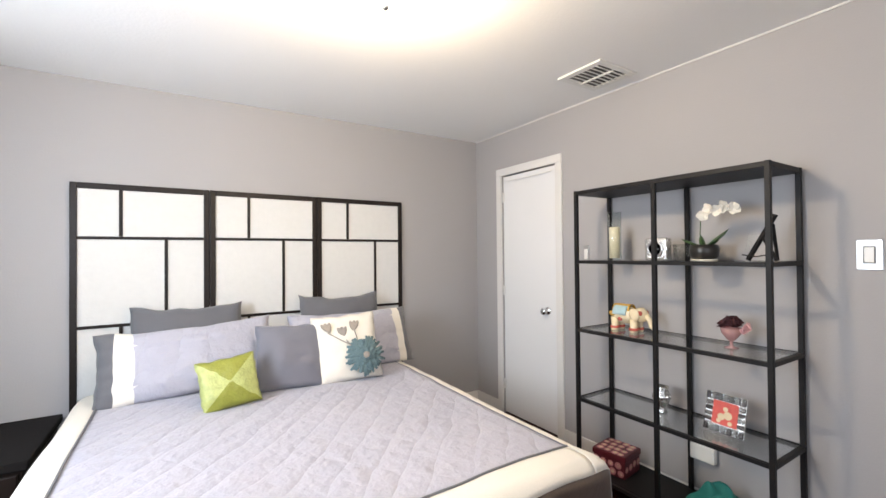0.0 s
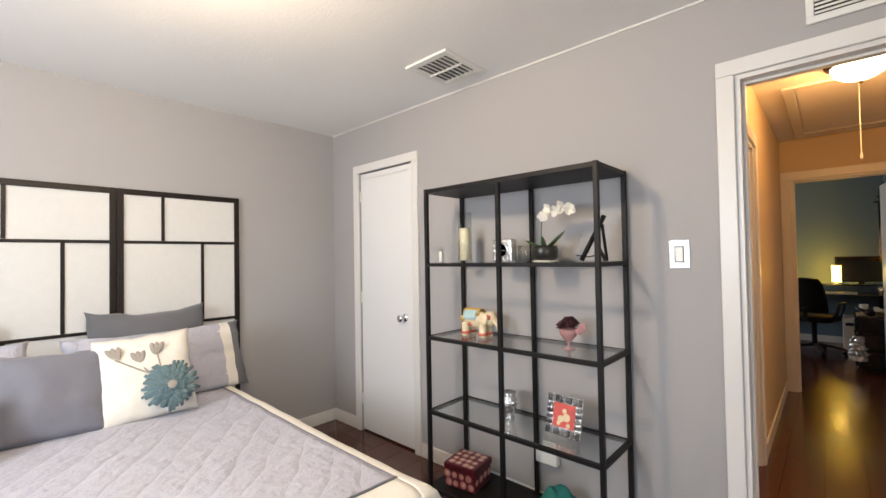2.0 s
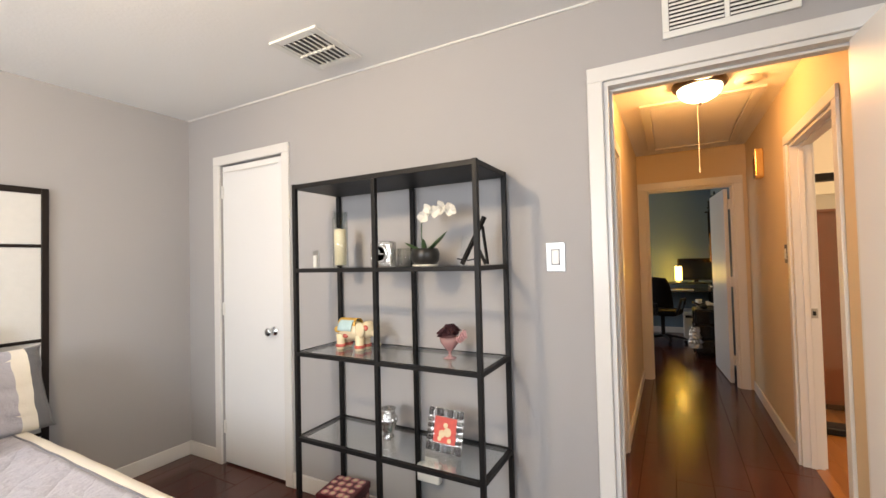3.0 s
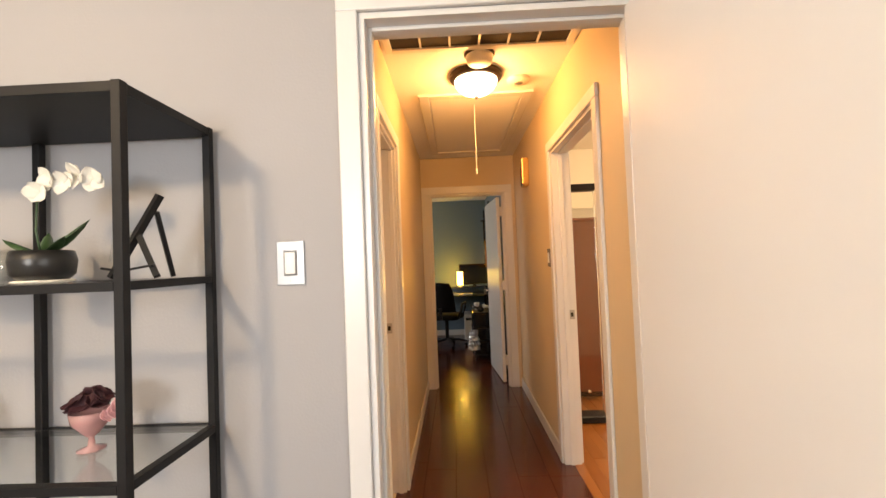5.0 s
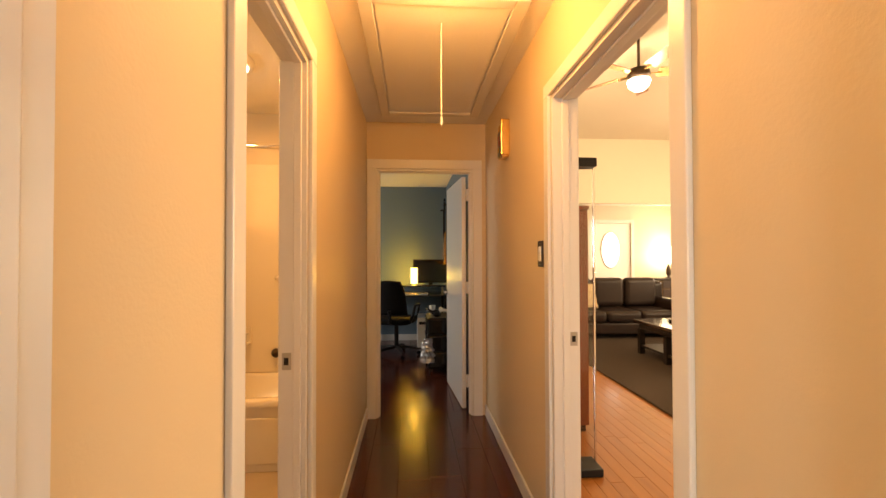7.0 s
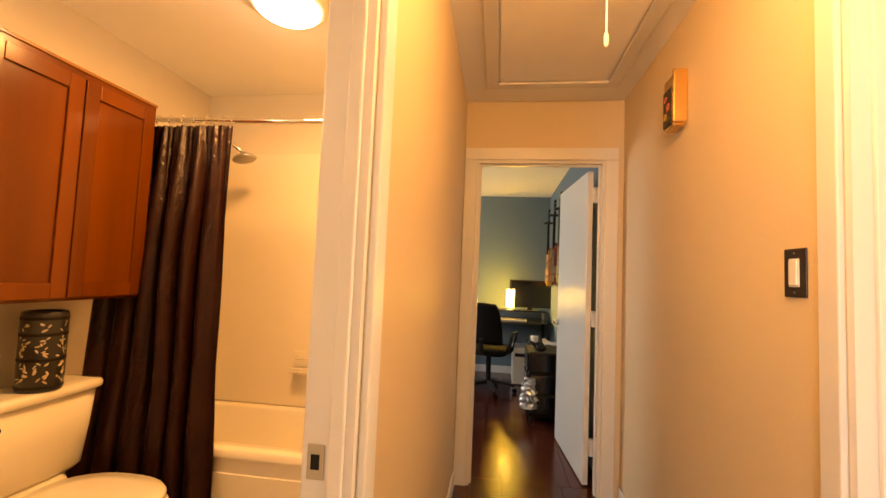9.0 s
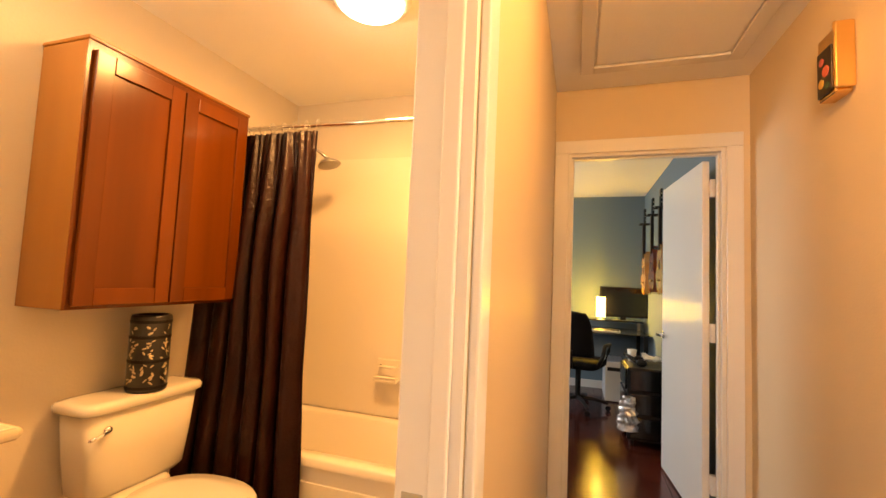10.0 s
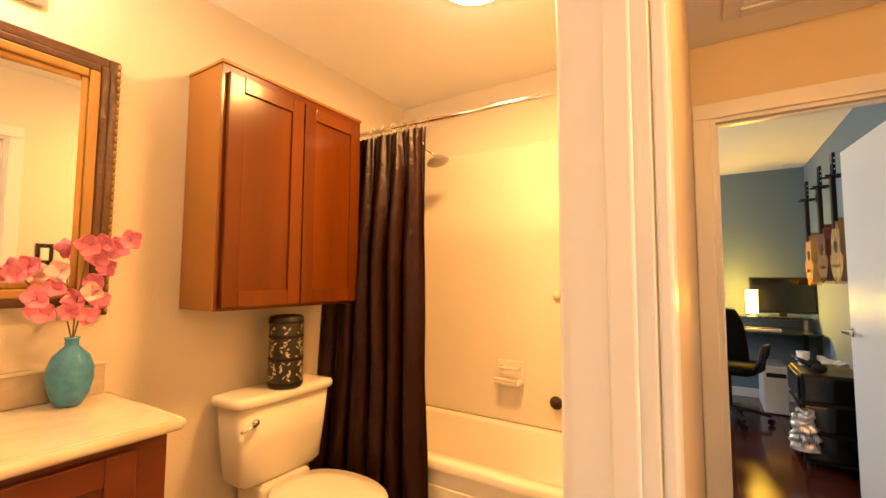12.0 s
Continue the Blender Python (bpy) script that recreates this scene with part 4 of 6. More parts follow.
dome_light("ceiling_light", (0.74, 1.36, BC), 0.15, 0.13, "lit white glass dome light on the bedroom ceiling", FROSTED_BED, STEEL)
dome_light("ceiling_light", (3.78, -0.08, HC), 0.125, 0.085, "lit frosted dome light with a bronze ring on the hall ceiling", FROSTED, BRONZE)
dome_light("ceiling_light", (4.69, 1.10, HC), 0.135, 0.042, "lit white dome light on the bathroom ceiling", FROSTED, WHITE_PLASTIC)

# ---- bedroom: wall and ceiling fixtures ----
def rocker(name, at, turn, plate, label):
    """A wall switch in its plate; local -y faces the room."""
    ob = thing(name, at, label, "light switch", "", "", turn)
    part("plate", box(-0.040, 0.040, -0.006, -0.001, -0.062, 0.062, 0.002), plate, ob)
    part("rocker_frame", box(-0.019, 0.019, -0.008, -0.0062, -0.036, 0.036, 0.001), VENT_SHADE if plate is PLATE else WHITE_PLASTIC, ob)
    part("rocker", box(-0.015, 0.015, -0.012, -0.0082, -0.031, 0.031, 0.002), WHITE_PLASTIC, ob)
    for z in (-0.05, 0.05):
        part("screw", cyl(0.003, 0.0012, (0, -0.0062, z), seg=8, m=Matrix.Rotation(math.pi / 2, 4, "X")), STEEL, ob)
    return ob


rocker("light_switch", (BX1, 0.548, 1.350), -90, PLATE, "white rocker switch in a brushed steel plate on the wall")
rocker("light_switch", (4.252, HR, 1.333), 180, BRONZE, "white rocker switch in a dark bronze plate on the wall")
rocker("light_switch", (4.00, TY0, 1.38), 180, BRONZE, "white rocker switch in a dark bronze plate in the bathroom")

thermo = thing("wall_control", (BX1, 1.945, 1.365), "small white wall control in a steel plate", "wall control", "", "", -90)
part("plate", box(-0.024, 0.024, -0.006, -0.001, -0.055, 0.055, 0.002), STEEL, thermo)
part("slider", box(-0.014, 0.014, -0.014, -0.0062, -0.040, 0.028, 0.003), WHITE_PLASTIC, thermo)

outlet = thing("wall_outlet", (BX1, 1.19, 0.31), "white outlet with a plugged-in adapter below the shelf", "outlet", "", "", -90)
part("plate", box(-0.038, 0.038, -0.006, -0.001, -0.06, 0.06, 0.002), WHITE_PLASTIC, outlet)
part("adapter", box(-0.062, 0.062, -0.045, -0.0065, -0.045, 0.040, 0.008), WHITE_PLASTIC, outlet)
part("socket", box(-0.015, 0.015, -0.0075, -0.0062, 0.042, 0.058, 0.001), WHITE_PLASTIC, outlet)

vent = thing("ceiling_vent", (2.205, 1.62, BC), "white louvred air vent in the bedroom ceiling", "air vent")
# Grey sheet gives the slat gaps their shade by colour.
part("backing", box(-0.125, 0.125, -0.115, 0.115, -0.004, -0.001), VENT_SHADE, vent)
for a, b, c, d in ((-0.165, 0.165, -0.150, -0.112), (-0.165, 0.165, 0.112, 0.150), (-0.165, -0.122, -0.112, 0.112), (0.122, 0.165, -0.112, 0.112)):
    part("frame", box(a, b, c, d, -0.014, -0.001, 0.004), WHITE_PLASTIC, vent)
for k in range(7):
    y = -0.096 + 0.032 * k
    part("slat", box(-0.120, 0.120, y - 0.013, y + 0.013, -0.0015, 0.0015, m=Matrix.Translation((0, y, -0.015)) @ Matrix.Rotation(radians(24), 4, "X") @ Matrix.Translation((0, -y, 0))), WHITE_PLASTIC, vent)
part("divider", box(-0.005, 0.005, -0.112, 0.112, -0.020, -0.010), WHITE_PLASTIC, vent)

grille = thing("return_grille", (BX1, -0.095, 2.277), "white louvred return air grille above the bedroom door", "air vent", "", "", -90)
# Dark sheet paints the shade between the slats.
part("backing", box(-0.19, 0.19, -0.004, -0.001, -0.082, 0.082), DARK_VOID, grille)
for a, b, c, d in ((-0.208, 0.208, -0.104, -0.078), (-0.208, 0.208, 0.078, 0.104), (-0.208, -0.185, -0.078, 0.078), (0.185, 0.208, -0.078, 0.078), (-0.008, 0.008, -0.078, 0.078)):
    part("frame", box(a, b, -0.014, -0.001, c, d, 0.003), WHITE_PLASTIC, grille)
for s in (-1, 1):
    for k in range(10):
        z = -0.068 + 0.015 * k
        part("slat", box(s * 0.0965 - 0.087, s * 0.0965 + 0.087, -0.013, -0.005, z - 0.0035, z + 0.0035, m=Matrix.Translation((0, -0.009, z)) @ Matrix.Rotation(radians(30), 4, "X") @ Matrix.Translation((0, 0.009, -z))), WHITE_PLASTIC, grille)

# ---- bedroom: things on the shelf unit ----
Z1, Z2, Z3, Z0 = 1.323, 0.915, 0.503, 0.090
candle = thing("candle_holder", (2.33, 1.605, Z1), "tall clear glass cylinder holding an ivory candle", "candle holder")
part("glass_cylinder", lathe([(0.036, 0.0), (0.040, 0.002), (0.040, 0.285), (0.037, 0.285), (0.037, 0.012), (0.001, 0.011)], 28), GLASS, candle, "", True).visible_shadow = False
part("candle", lathe([(0.030, 0.0125), (0.031, 0.19), (0.028, 0.196), (0.01, 0.192)], 24), WAX, candle, "ivory wax pillar", True)
part("wick", tube([(0, 0, 0.188), (0.001, 0, 0.206)], 0.0014, 6), BLACK_CERAMIC, candle)

clock = thing("table_clock", (2.33, 1.335, Z1), "square hammered silver table clock on the glass shelf", "clock", "", "", -90)
part("case", box(-0.062, 0.062, -0.028, 0.028, 0, 0.122, 0.012), SILVER, clock)
ring = lathe([(0.046, 0), (0.046, 0.008), (0.036, 0.010), (0.034, 0.004)], 28)
bmesh.ops.transform(ring, matrix=Matrix.Translation((0, -0.028, 0.062)) @ Matrix.Rotation(math.pi / 2, 4, "X"), verts=ring.verts)
part("bezel", ring, CHROME, clock, "", True)
dial = cyl(0.034, 0.003, (0, -0.029, 0.062), m=Matrix.Rotation(math.pi / 2, 4, "X"))
part("dial", dial, BLACK_GLOSS, clock)
part("hour_hand", box(-0.002, 0.002, -0.0345, -0.0325, 0.062, 0.082), CHROME, clock)
part("minute_hand", box(0, 0.026, -0.0345, -0.0325, 0.060, 0.064), CHROME, clock)

tray = thing("glass_tray", (2.36, 1.205, Z1), "small clear glass tray on the shelf", "tray")
part("tray_body", lathe([(0.045, 0), (0.055, 0.004), (0.060, 0.085), (0.057, 0.085), (0.050, 0.010), (0.001, 0.008)], 24), GLASS, tray, "", True).visible_shadow = False


def petal(at, way, length, width, cup, material_bm, face=None):
    """One rounded petal from at along way."""
    d = Vector(way).normalized()
    side = d.cross(face if face else Vector((0, 0, 1)) if abs(d.z) < 0.9 else Vector((1, 0, 0))).normalized()
    up = side.cross(d)
    sheet(5, 4, lambda u, v: Vector(at) + d * length * u + side * width * math.sin(math.pi * min(1, 0.12 + 0.88 * u)) ** 0.7 * (v - 0.5) + up * cup * (u * u * 0.6 + (2 * v - 1) ** 2 * 0.35 * math.sin(math.pi * u)), bm=material_bm, thick=0.0012)


def blossom(bm, at, facing, r, rnd, n=5):
    f = Vector(facing).normalized()
    a = f.cross(Vector((0, 0, 1))).normalized()
    b = f.cross(a)
    for k in range(n):
        t = 2 * math.pi * k / n + rnd.uniform(-0.25, 0.25)
        petal(at, a * math.cos(t) + b * math.sin(t) + f * rnd.uniform(0.1, 0.45), r * rnd.uniform(0.85, 1.15), r * 1.05, r * 0.35, bm, f)


rnd = random.Random(11)
orchid = thing("orchid", (2.33, 1.10, Z1), "white artificial orchid in a black ceramic bowl", "plant")
part("saucer", lathe([(0.052, 0), (0.062, 0.004), (0.060, 0.008), (0.02, 0.008)], 28), PORCELAIN, orchid, "white saucer", True)
part("pot", lathe([(0.048, 0.008), (0.062, 0.022), (0.066, 0.055), (0.060, 0.080), (0.055, 0.080), (0.050, 0.066), (0.001, 0.062)], 28), BLACK_CERAMIC, orchid, "black ceramic bowl", True)
for way, ln in (((0.1, 0.8, 0.45), 0.13), ((0, -0.8, 0.75), 0.13), ((-0.3, -0.7, 0.5), 0.11), ((0.4, 0.3, 0.6), 0.10), ((0.1, -0.9, 0.95), 0.14)):
    leaf = bmesh.new()
    petal((0, 0, 0.066), way, ln, 0.028, -0.03, leaf)
    part("leaf", leaf, LEAF, orchid, "", True)
stem_pts = [(0, 0.005, 0.065), (0, 0.018, 0.13), (0, 0.014, 0.20), (0, -0.02, 0.255), (0, -0.075, 0.272), (0, -0.14, 0.262)]
part("stem", tube(stem_pts, 0.0025, 6), LEAF, orchid, "", True)
for k, (y, z) in enumerate(((-0.005, 0.225), (-0.035, 0.255), (-0.07, 0.245), (-0.105, 0.262), (-0.14, 0.250))):
    fl = bmesh.new()
    blossom(fl, (-0.012, y, z), (-1, rnd.uniform(-0.4, 0.4), -0.1), 0.034, rnd)
    part("blossom", fl, WHITE_PETAL, orchid, "white silk blossom", True)

easel = thing("display_easel", (2.33, 0.855, Z1), "small black display easel on the glass shelf", "easel", "", "", -90)
part("easel_leg", tube([(-0.040, -0.040, 0.006), (0.052, 0.0, 0.205)], 0.0105, 4), BLACK_METAL, easel)
part("easel_leg", tube([(0.066, -0.035, 0.006), (0.008, -0.016, 0.110)], 0.0095, 4), BLACK_METAL, easel)
part("easel_leg", tube([(0.03, 0.075, 0.005), (0.040, 0.004, 0.165)], 0.007, 4), BLACK_METAL, easel)
part("ledge", tube([(-0.060, -0.045, 0.030), (0.0, -0.060, 0.022), (0.062, -0.040, 0.034)], 0.003, 6), BLACK_METAL, easel)
part("plaque", box(-0.062, -0.014, -0.030, -0.024, 0.034, 0.115, 0.002, m=Matrix.Rotation(radians(9), 4, "Y")), GLASS, easel, "clear glass plaque")

eleph = thing("elephant_figurine", (2.33, 1.515, Z2), "colourful patchwork ceramic elephant on the glass shelf", "figurine")
eb = ball(0.048, 0.085, 0.052, (0, 0.025, 0.092))
ball(0.036, 0.042, 0.042, (0, -0.072, 0.100), eb)
tube([(0, -0.105, 0.10), (0, -0.128, 0.072), (0, -0.132, 0.040), (0, -0.150, 0.030)], 0.017, 10, eb, 0.55)
for sx in (-1, 1):
    for y in (-0.045, 0.075):
        lathe([(0.021, 0), (0.024, 0.006), (0.020, 0.03), (0.022, 0.075)], 14, (sx * 0.026, y, 0), eb)
    ball(0.008, 0.030, 0.036, (sx * 0.040, -0.058, 0.102), eb, 12, 8)
part("body", eb, CREAM_CERAMIC, eleph, "", True)
part("saddle_cloth", sheet(12, 8, lambda u, v: Vector((0.0525 * math.cos(math.pi * u), -0.01 + 0.085 * v, 0.095 + 0.056 * math.sin(math.pi * u))), thick=0.003), SKY_CERAMIC, eleph, "pale blue saddle cloth", True)
part("saddle_band", sheet(10, 6, lambda u, v: Vector((0.034 * math.cos(math.pi * u), -0.022 + 0.110 * v, 0.1185 + 0.036 * math.sin(math.pi * u))), thick=0.003), MUSTARD_CERAMIC, eleph, "mustard band along the back", True)
for sx in (-1, 1):
    part("patch", ball(0.012, 0.020, 0.016, (sx * 0.038, 0.085, 0.098), u=10, v=6), MUSTARD_CERAMIC, eleph, "mustard patch", True)
    part("patch", ball(0.010, 0.016, 0.012, (sx * 0.042, 0.030, 0.070), u=10, v=6), CORAL_CERAMIC, eleph, "coral patch", True)
    part("patch", ball(0.010, 0.016, 0.014, (sx * 0.030, -0.085, 0.112), u=10, v=6), CORAL_CERAMIC, eleph, "coral patch", True)
    for y in (-0.045, 0.075):
        part("anklet", lathe([(0.0255, 0.012), (0.0265, 0.018), (0.0255, 0.026)], 14, (sx * 0.026, y, 0)), CORAL_CERAMIC, eleph, "coral ring", True)

goblet = thing("glass_goblet", (2.33, 0.985, Z2), "pink glass goblet filled with burgundy artificial flowers", "goblet")
part("goblet_bowl", lathe([(0.028, 0), (0.030, 0.003), (0.008, 0.010), (0.006, 0.030), (0.020, 0.042), (0.040, 0.070), (0.044, 0.095), (0.041, 0.095), (0.034, 0.070), (0.001, 0.048)], 24), PINK_GLASS, goblet, "", True)
bq = bmesh.new()
for k in range(9):
    a = k * 2.4
    blossom(bq, (0.022 * math.cos(a), 0.028 * math.sin(a) + 0.004, 0.100 + 0.012 * (k % 3)), (math.cos(a), math.sin(a), 1.2), 0.030, rnd, 6)
part("flowers", bq, BURGUNDY, goblet, "burgundy petals", True)
pq = bmesh.new()
for k in range(5):
    blossom(pq, (-0.012 + 0.008 * k, -0.045 - 0.004 * k, 0.082 + 0.006 * k), (0.1, -1, 0.5), 0.020, rnd, 5)
part("ribbon", pq, PALE_PINK, goblet, "pale pink ribbon", True)

svase = thing("silver_vase", (2.34, 1.335, Z3), "small embossed silver vase on the glass shelf", "vase")
part("vase_body", lathe([(0.026, 0), (0.030, 0.006), (0.018, 0.018), (0.034, 0.045), (0.044, 0.085), (0.036, 0.115), (0.030, 0.125), (0.040, 0.140), (0.037, 0.140), (0.026, 0.124), (0.001, 0.12)], 28), SILVER, svase, "", True)
for k in range(10):
    a = 2 * math.pi * k / 10
    part("boss", ball(0.009, 0.009, 0.014, (0.040 * math.cos(a), 0.040 * math.sin(a), 0.088), u=8, v=6), CHROME, svase, "", True)

pframe = thing("photo_frame", (2.32, 1.015, Z3), "jewelled silver photo frame with a coral print", "photo frame")
pframe.matrix_basis = pose(2.30, 1.015, Z3 + 0.006, 0, 0, -93) @ pose(0, 0, 0, -14, 0, 0)
part("backing", box(-0.088, 0.088, 0.0, 0.010, 0, 0.182, 0.002), SILVER, pframe)
part("picture", box(-0.055, 0.055, -0.0025, -0.0005, 0.038, 0.145), CORAL, pframe, "coral print with pale figures")
for px, pz, s in ((-0.014, 0.075, 0.016), (0.014, 0.085, 0.019), (0.002, 0.112, 0.011), (-0.024, 0.055, 0.010), (0.026, 0.052, 0.010)):
    part("print_shape", cyl(s, 0.0012, (px, -0.0026, pz), seg=12, m=Matrix.Rotation(math.pi / 2, 4, "X")), CREAM_CERAMIC, pframe)
for k in range(7):
    x = -0.078 + 0.026 * k
    for z in (0.018, 0.164):
        part("jewel", box(x - 0.0085, x + 0.0085, -0.012, -0.0005, z - 0.017, z + 0.017, 0.004), DIM_CHROME if k % 2 else GREY_JEWEL, pframe)
for k in range(4):
    z = 0.052 + 0.026 * k
    for x in (-0.073, 0.073):
        part("jewel", box(x - 0.014, x + 0.014, -0.012, -0.0005, z - 0.0085, z + 0.0085, 0.004), DIM_CHROME if k % 2 else GREY_JEWEL, pframe)
part("strut", box(-0.012, 0.012, 0.0, 0.004, 0, 0.14, m=Matrix.Translation((0, 0.012, 0.12)) @ Matrix.Rotation(radians(32), 4, "X") @ Matrix.Translation((0, 0, -0.135))), BLACK_PLASTIC, pframe)

gift = thing("gift_box", (2.315, 1.60, Z0 + 0.002), "burgundy flower-printed lidded box on the bottom shelf", "box", "", "", 8)
part("box_body", box(-0.09, 0.09, -0.095, 0.095, 0, 0.095, 0.004), RED_BOX, gift)
part("lid", box(-0.096, 0.096, -0.101, 0.101, 0.092, 0.128, 0.006), RED_BOX, gift)
dr = random.Random(3)
def print_flower(x, y, z, turn):
    """A round blossom printed on the box: a coral ring and a pale heart."""
    m = Matrix.Translation((x, y, z)) @ turn
    r = dr.uniform(0.017, 0.022)
    part("printed_flower", cyl(r, 0.0006, (0, 0, 0), seg=12, m=m), PINK_DOT, gift)
    part("printed_heart", cyl(r * 0.55, 0.0006, (0, 0, 0.0008), seg=10, m=m), CREAM_CERAMIC, gift)


FRONT, SIDE, UP = Matrix.Rotation(-math.pi / 2, 4, "Y"), Matrix.Rotation(math.pi / 2, 4, "X"), Matrix.Identity(4)
for k in range(4):
    across = -0.068 + 0.045 * k
    print_flower(-0.0906, across + dr.uniform(-0.006, 0.006), 0.026 + dr.uniform(-0.003, 0.003), FRONT)
    print_flower(-0.0906, across + 0.012, 0.068, FRONT)
    print_flower(across, -0.0956, 0.046 + dr.uniform(-0.014, 0.014), SIDE)
    for j in range(4):
        print_flower(-0.068 + 0.045 * j + dr.uniform(-0.007, 0.007), across + dr.uniform(-0.007, 0.007), 0.1283, UP)

scarf = thing("folded_scarf", (2.31, 1.02, Z0 + 0.002), "crumpled teal fabric scarf on the bottom shelf", "scarf")
part("cloth", sheet(36, 30, lambda u, v: Vector((0.11 * (2 * u - 1), 0.17 * (2 * v - 1), max(0.004, (0.16 * (1 - (2 * u - 1) ** 2) ** 0.6 * (1 - (2 * v - 1) ** 2) ** 0.6) * (0.9 + 0.5 * noise.noise(Vector((u * 5, v * 5, 2.0))))))), thick=0.004), TEAL, scarf, "", True)

# ---- hall ceiling and wall fixtures ----
detector = thing("smoke_alarm", (3.53, -0.088, HC), "round cream smoke alarm on the hall ceiling", "smoke alarm")
part("mounting_ring", lathe([(0.082, 0), (0.082, -0.008), (0.074, -0.012), (0.05, -0.012)], 32), BRONZE, detector, "", True)
part("alarm_body", lathe([(0.072, -0.010), (0.074, -0.020), (0.066, -0.048), (0.050, -0.056), (0.01, -0.058)], 32), WHITE_PLASTIC, detector, "", True)
part("test_button", cyl(0.006, 0.012, (-0.058, 0.0, -0.046), seg=12), BLACK_PLASTIC, detector)
sensor = thing("smoke_alarm", (3.87, -0.345, HC), "flat white round detector on the hall ceiling", "smoke alarm")
part("alarm_body", lathe([(0.070, 0), (0.070, -0.012), (0.060, -0.022), (0.01, -0.024)], 32), WHITE_PLASTIC, sensor, "", True)
part("grille", lathe([(0.026, -0.0235), (0.024, -0.027), (0.004, -0.027)], 20), STEEL, sensor)

ret = thing("return_grille", (3.16, -0.078, HC), "large white framed return air grille with dark backing", "air vent")
# Dark sheet in place of the unlit hollow above the bars.
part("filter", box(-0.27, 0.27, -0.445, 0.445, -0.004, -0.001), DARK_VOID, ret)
for a, b, c, d in ((-0.30, 0.30, -0.478, -0.440), (-0.30, 0.30, 0.440, 0.478), (-0.30, -0.262, -0.44, 0.44), (0.262, 0.30, -0.44, 0.44)):
    part("frame", box(a, b, c, d, -0.014, -0.001, 0.004), WHITE_PLASTIC, ret)
for k in range(5):
    y = -0.44 + 0.88 * (k + 1) / 6
    part("bar", box(-0.262, 0.262, y - 0.005, y + 0.005, -0.011, -0.004), WHITE_PLASTIC, ret)

hatch = thing("attic_hatch", (4.79, -0.093, HC), "white framed attic stair hatch with a pull cord", "attic hatch")
for a, b, c, d in ((-0.76, 0.76, -0.375, -0.310), (-0.76, 0.76, 0.310, 0.375), (-0.76, -0.695, -0.31, 0.31), (0.695, 0.76, -0.31, 0.31)):
    part("frame", box(a, b, c, d, -0.018, -0.001, 0.004), TRIM_PAINT, hatch)
part("panel", box(-0.685, 0.685, -0.30, 0.30, -0.008, -0.001, 0.002), CEILING_PAINT, hatch)
part("pull_cord", tube([(-0.545, 0.0, -0.006), (-0.5455, 0.001, -0.25), (-0.545, 0.0, -0.455)], 0.0028, 6), WHITE_PLASTIC, hatch)
part("cord_end", lathe([(0.004, -0.455), (0.007, -0.462), (0.006, -0.490), (0.002, -0.495)], 10, (-0.545, 0, 0)), WHITE_PLASTIC, hatch)

chime = thing("door_chime", (4.945, HR, 2.062), "brass door chime with a dark decorated front on the wall", "door chime")
part("chime_body", box(-0.052, 0.052, 0.001, 0.052, -0.112, 0.112, 0.008, segments=3), BRASS, chime, "polished brass case")
part("brass_bar", box(-0.068, -0.0535, 0.001, 0.060, -0.100, 0.126, 0.007, segments=3), BRASS, chime, "polished brass bar")
part("front_panel", box(-0.044, 0.044, 0.0525, 0.058, -0.100, 0.060, 0.003), BRONZE, chime, "dark decorated front")
for px, pz, r, material in ((-0.012, -0.020, 0.020, CORAL_CERAMIC), (0.016, -0.055, 0.016, MUSTARD_CERAMIC), (-0.018, -0.072, 0.012, LEAF), (0.012, 0.020, 0.014, CORAL_CERAMIC)):
    part("enamel_spot", cyl(r, 0.0015, (px, 0.058, pz), seg=14, m=Matrix.Rotation(-math.pi / 2, 4, "X")), material, chime)

# ---- bathroom ----
bcab = thing("wall_cabinet", (4.183, TY1, 1.124), "reddish stained wooden wall cabinet with two doors", "cabinet")
CW, CD, CH = 0.743, 0.262, 0.938
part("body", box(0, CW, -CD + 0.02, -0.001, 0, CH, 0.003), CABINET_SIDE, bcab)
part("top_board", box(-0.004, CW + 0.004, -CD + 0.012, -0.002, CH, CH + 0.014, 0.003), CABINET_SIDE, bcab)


def shaker(parent, x0, x1, z0, z1, y, material, rail=0.062):
    """A framed cabinet door with a sunk panel."""
    d = part("door", box(x0 + rail - 0.004, x1 - rail + 0.004, y + 0.010, y + 0.016, z0 + rail - 0.004, z1 - rail + 0.004), material, parent)
    part("stile", box(x0, x0 + rail, y, y + 0.019, z0, z1, 0.003), material, d)
    part("stile", box(x1 - rail, x1, y, y + 0.019, z0, z1, 0.003), material, d)
    part("rail", box(x0 + rail, x1 - rail, y, y + 0.019, z0, z0 + rail, 0.003), material, d)
    part("rail", box(x0 + rail, x1 - rail, y, y + 0.019, z1 - rail, z1, 0.003), material, d)
    return d


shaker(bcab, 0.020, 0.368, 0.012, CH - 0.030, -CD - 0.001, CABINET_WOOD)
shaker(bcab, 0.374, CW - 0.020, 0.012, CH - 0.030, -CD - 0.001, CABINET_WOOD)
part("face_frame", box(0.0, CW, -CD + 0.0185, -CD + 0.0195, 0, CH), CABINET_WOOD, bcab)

toilet = thing("toilet", (4.560, TY1, 0), "bone porcelain toilet with its lid shut", "toilet")


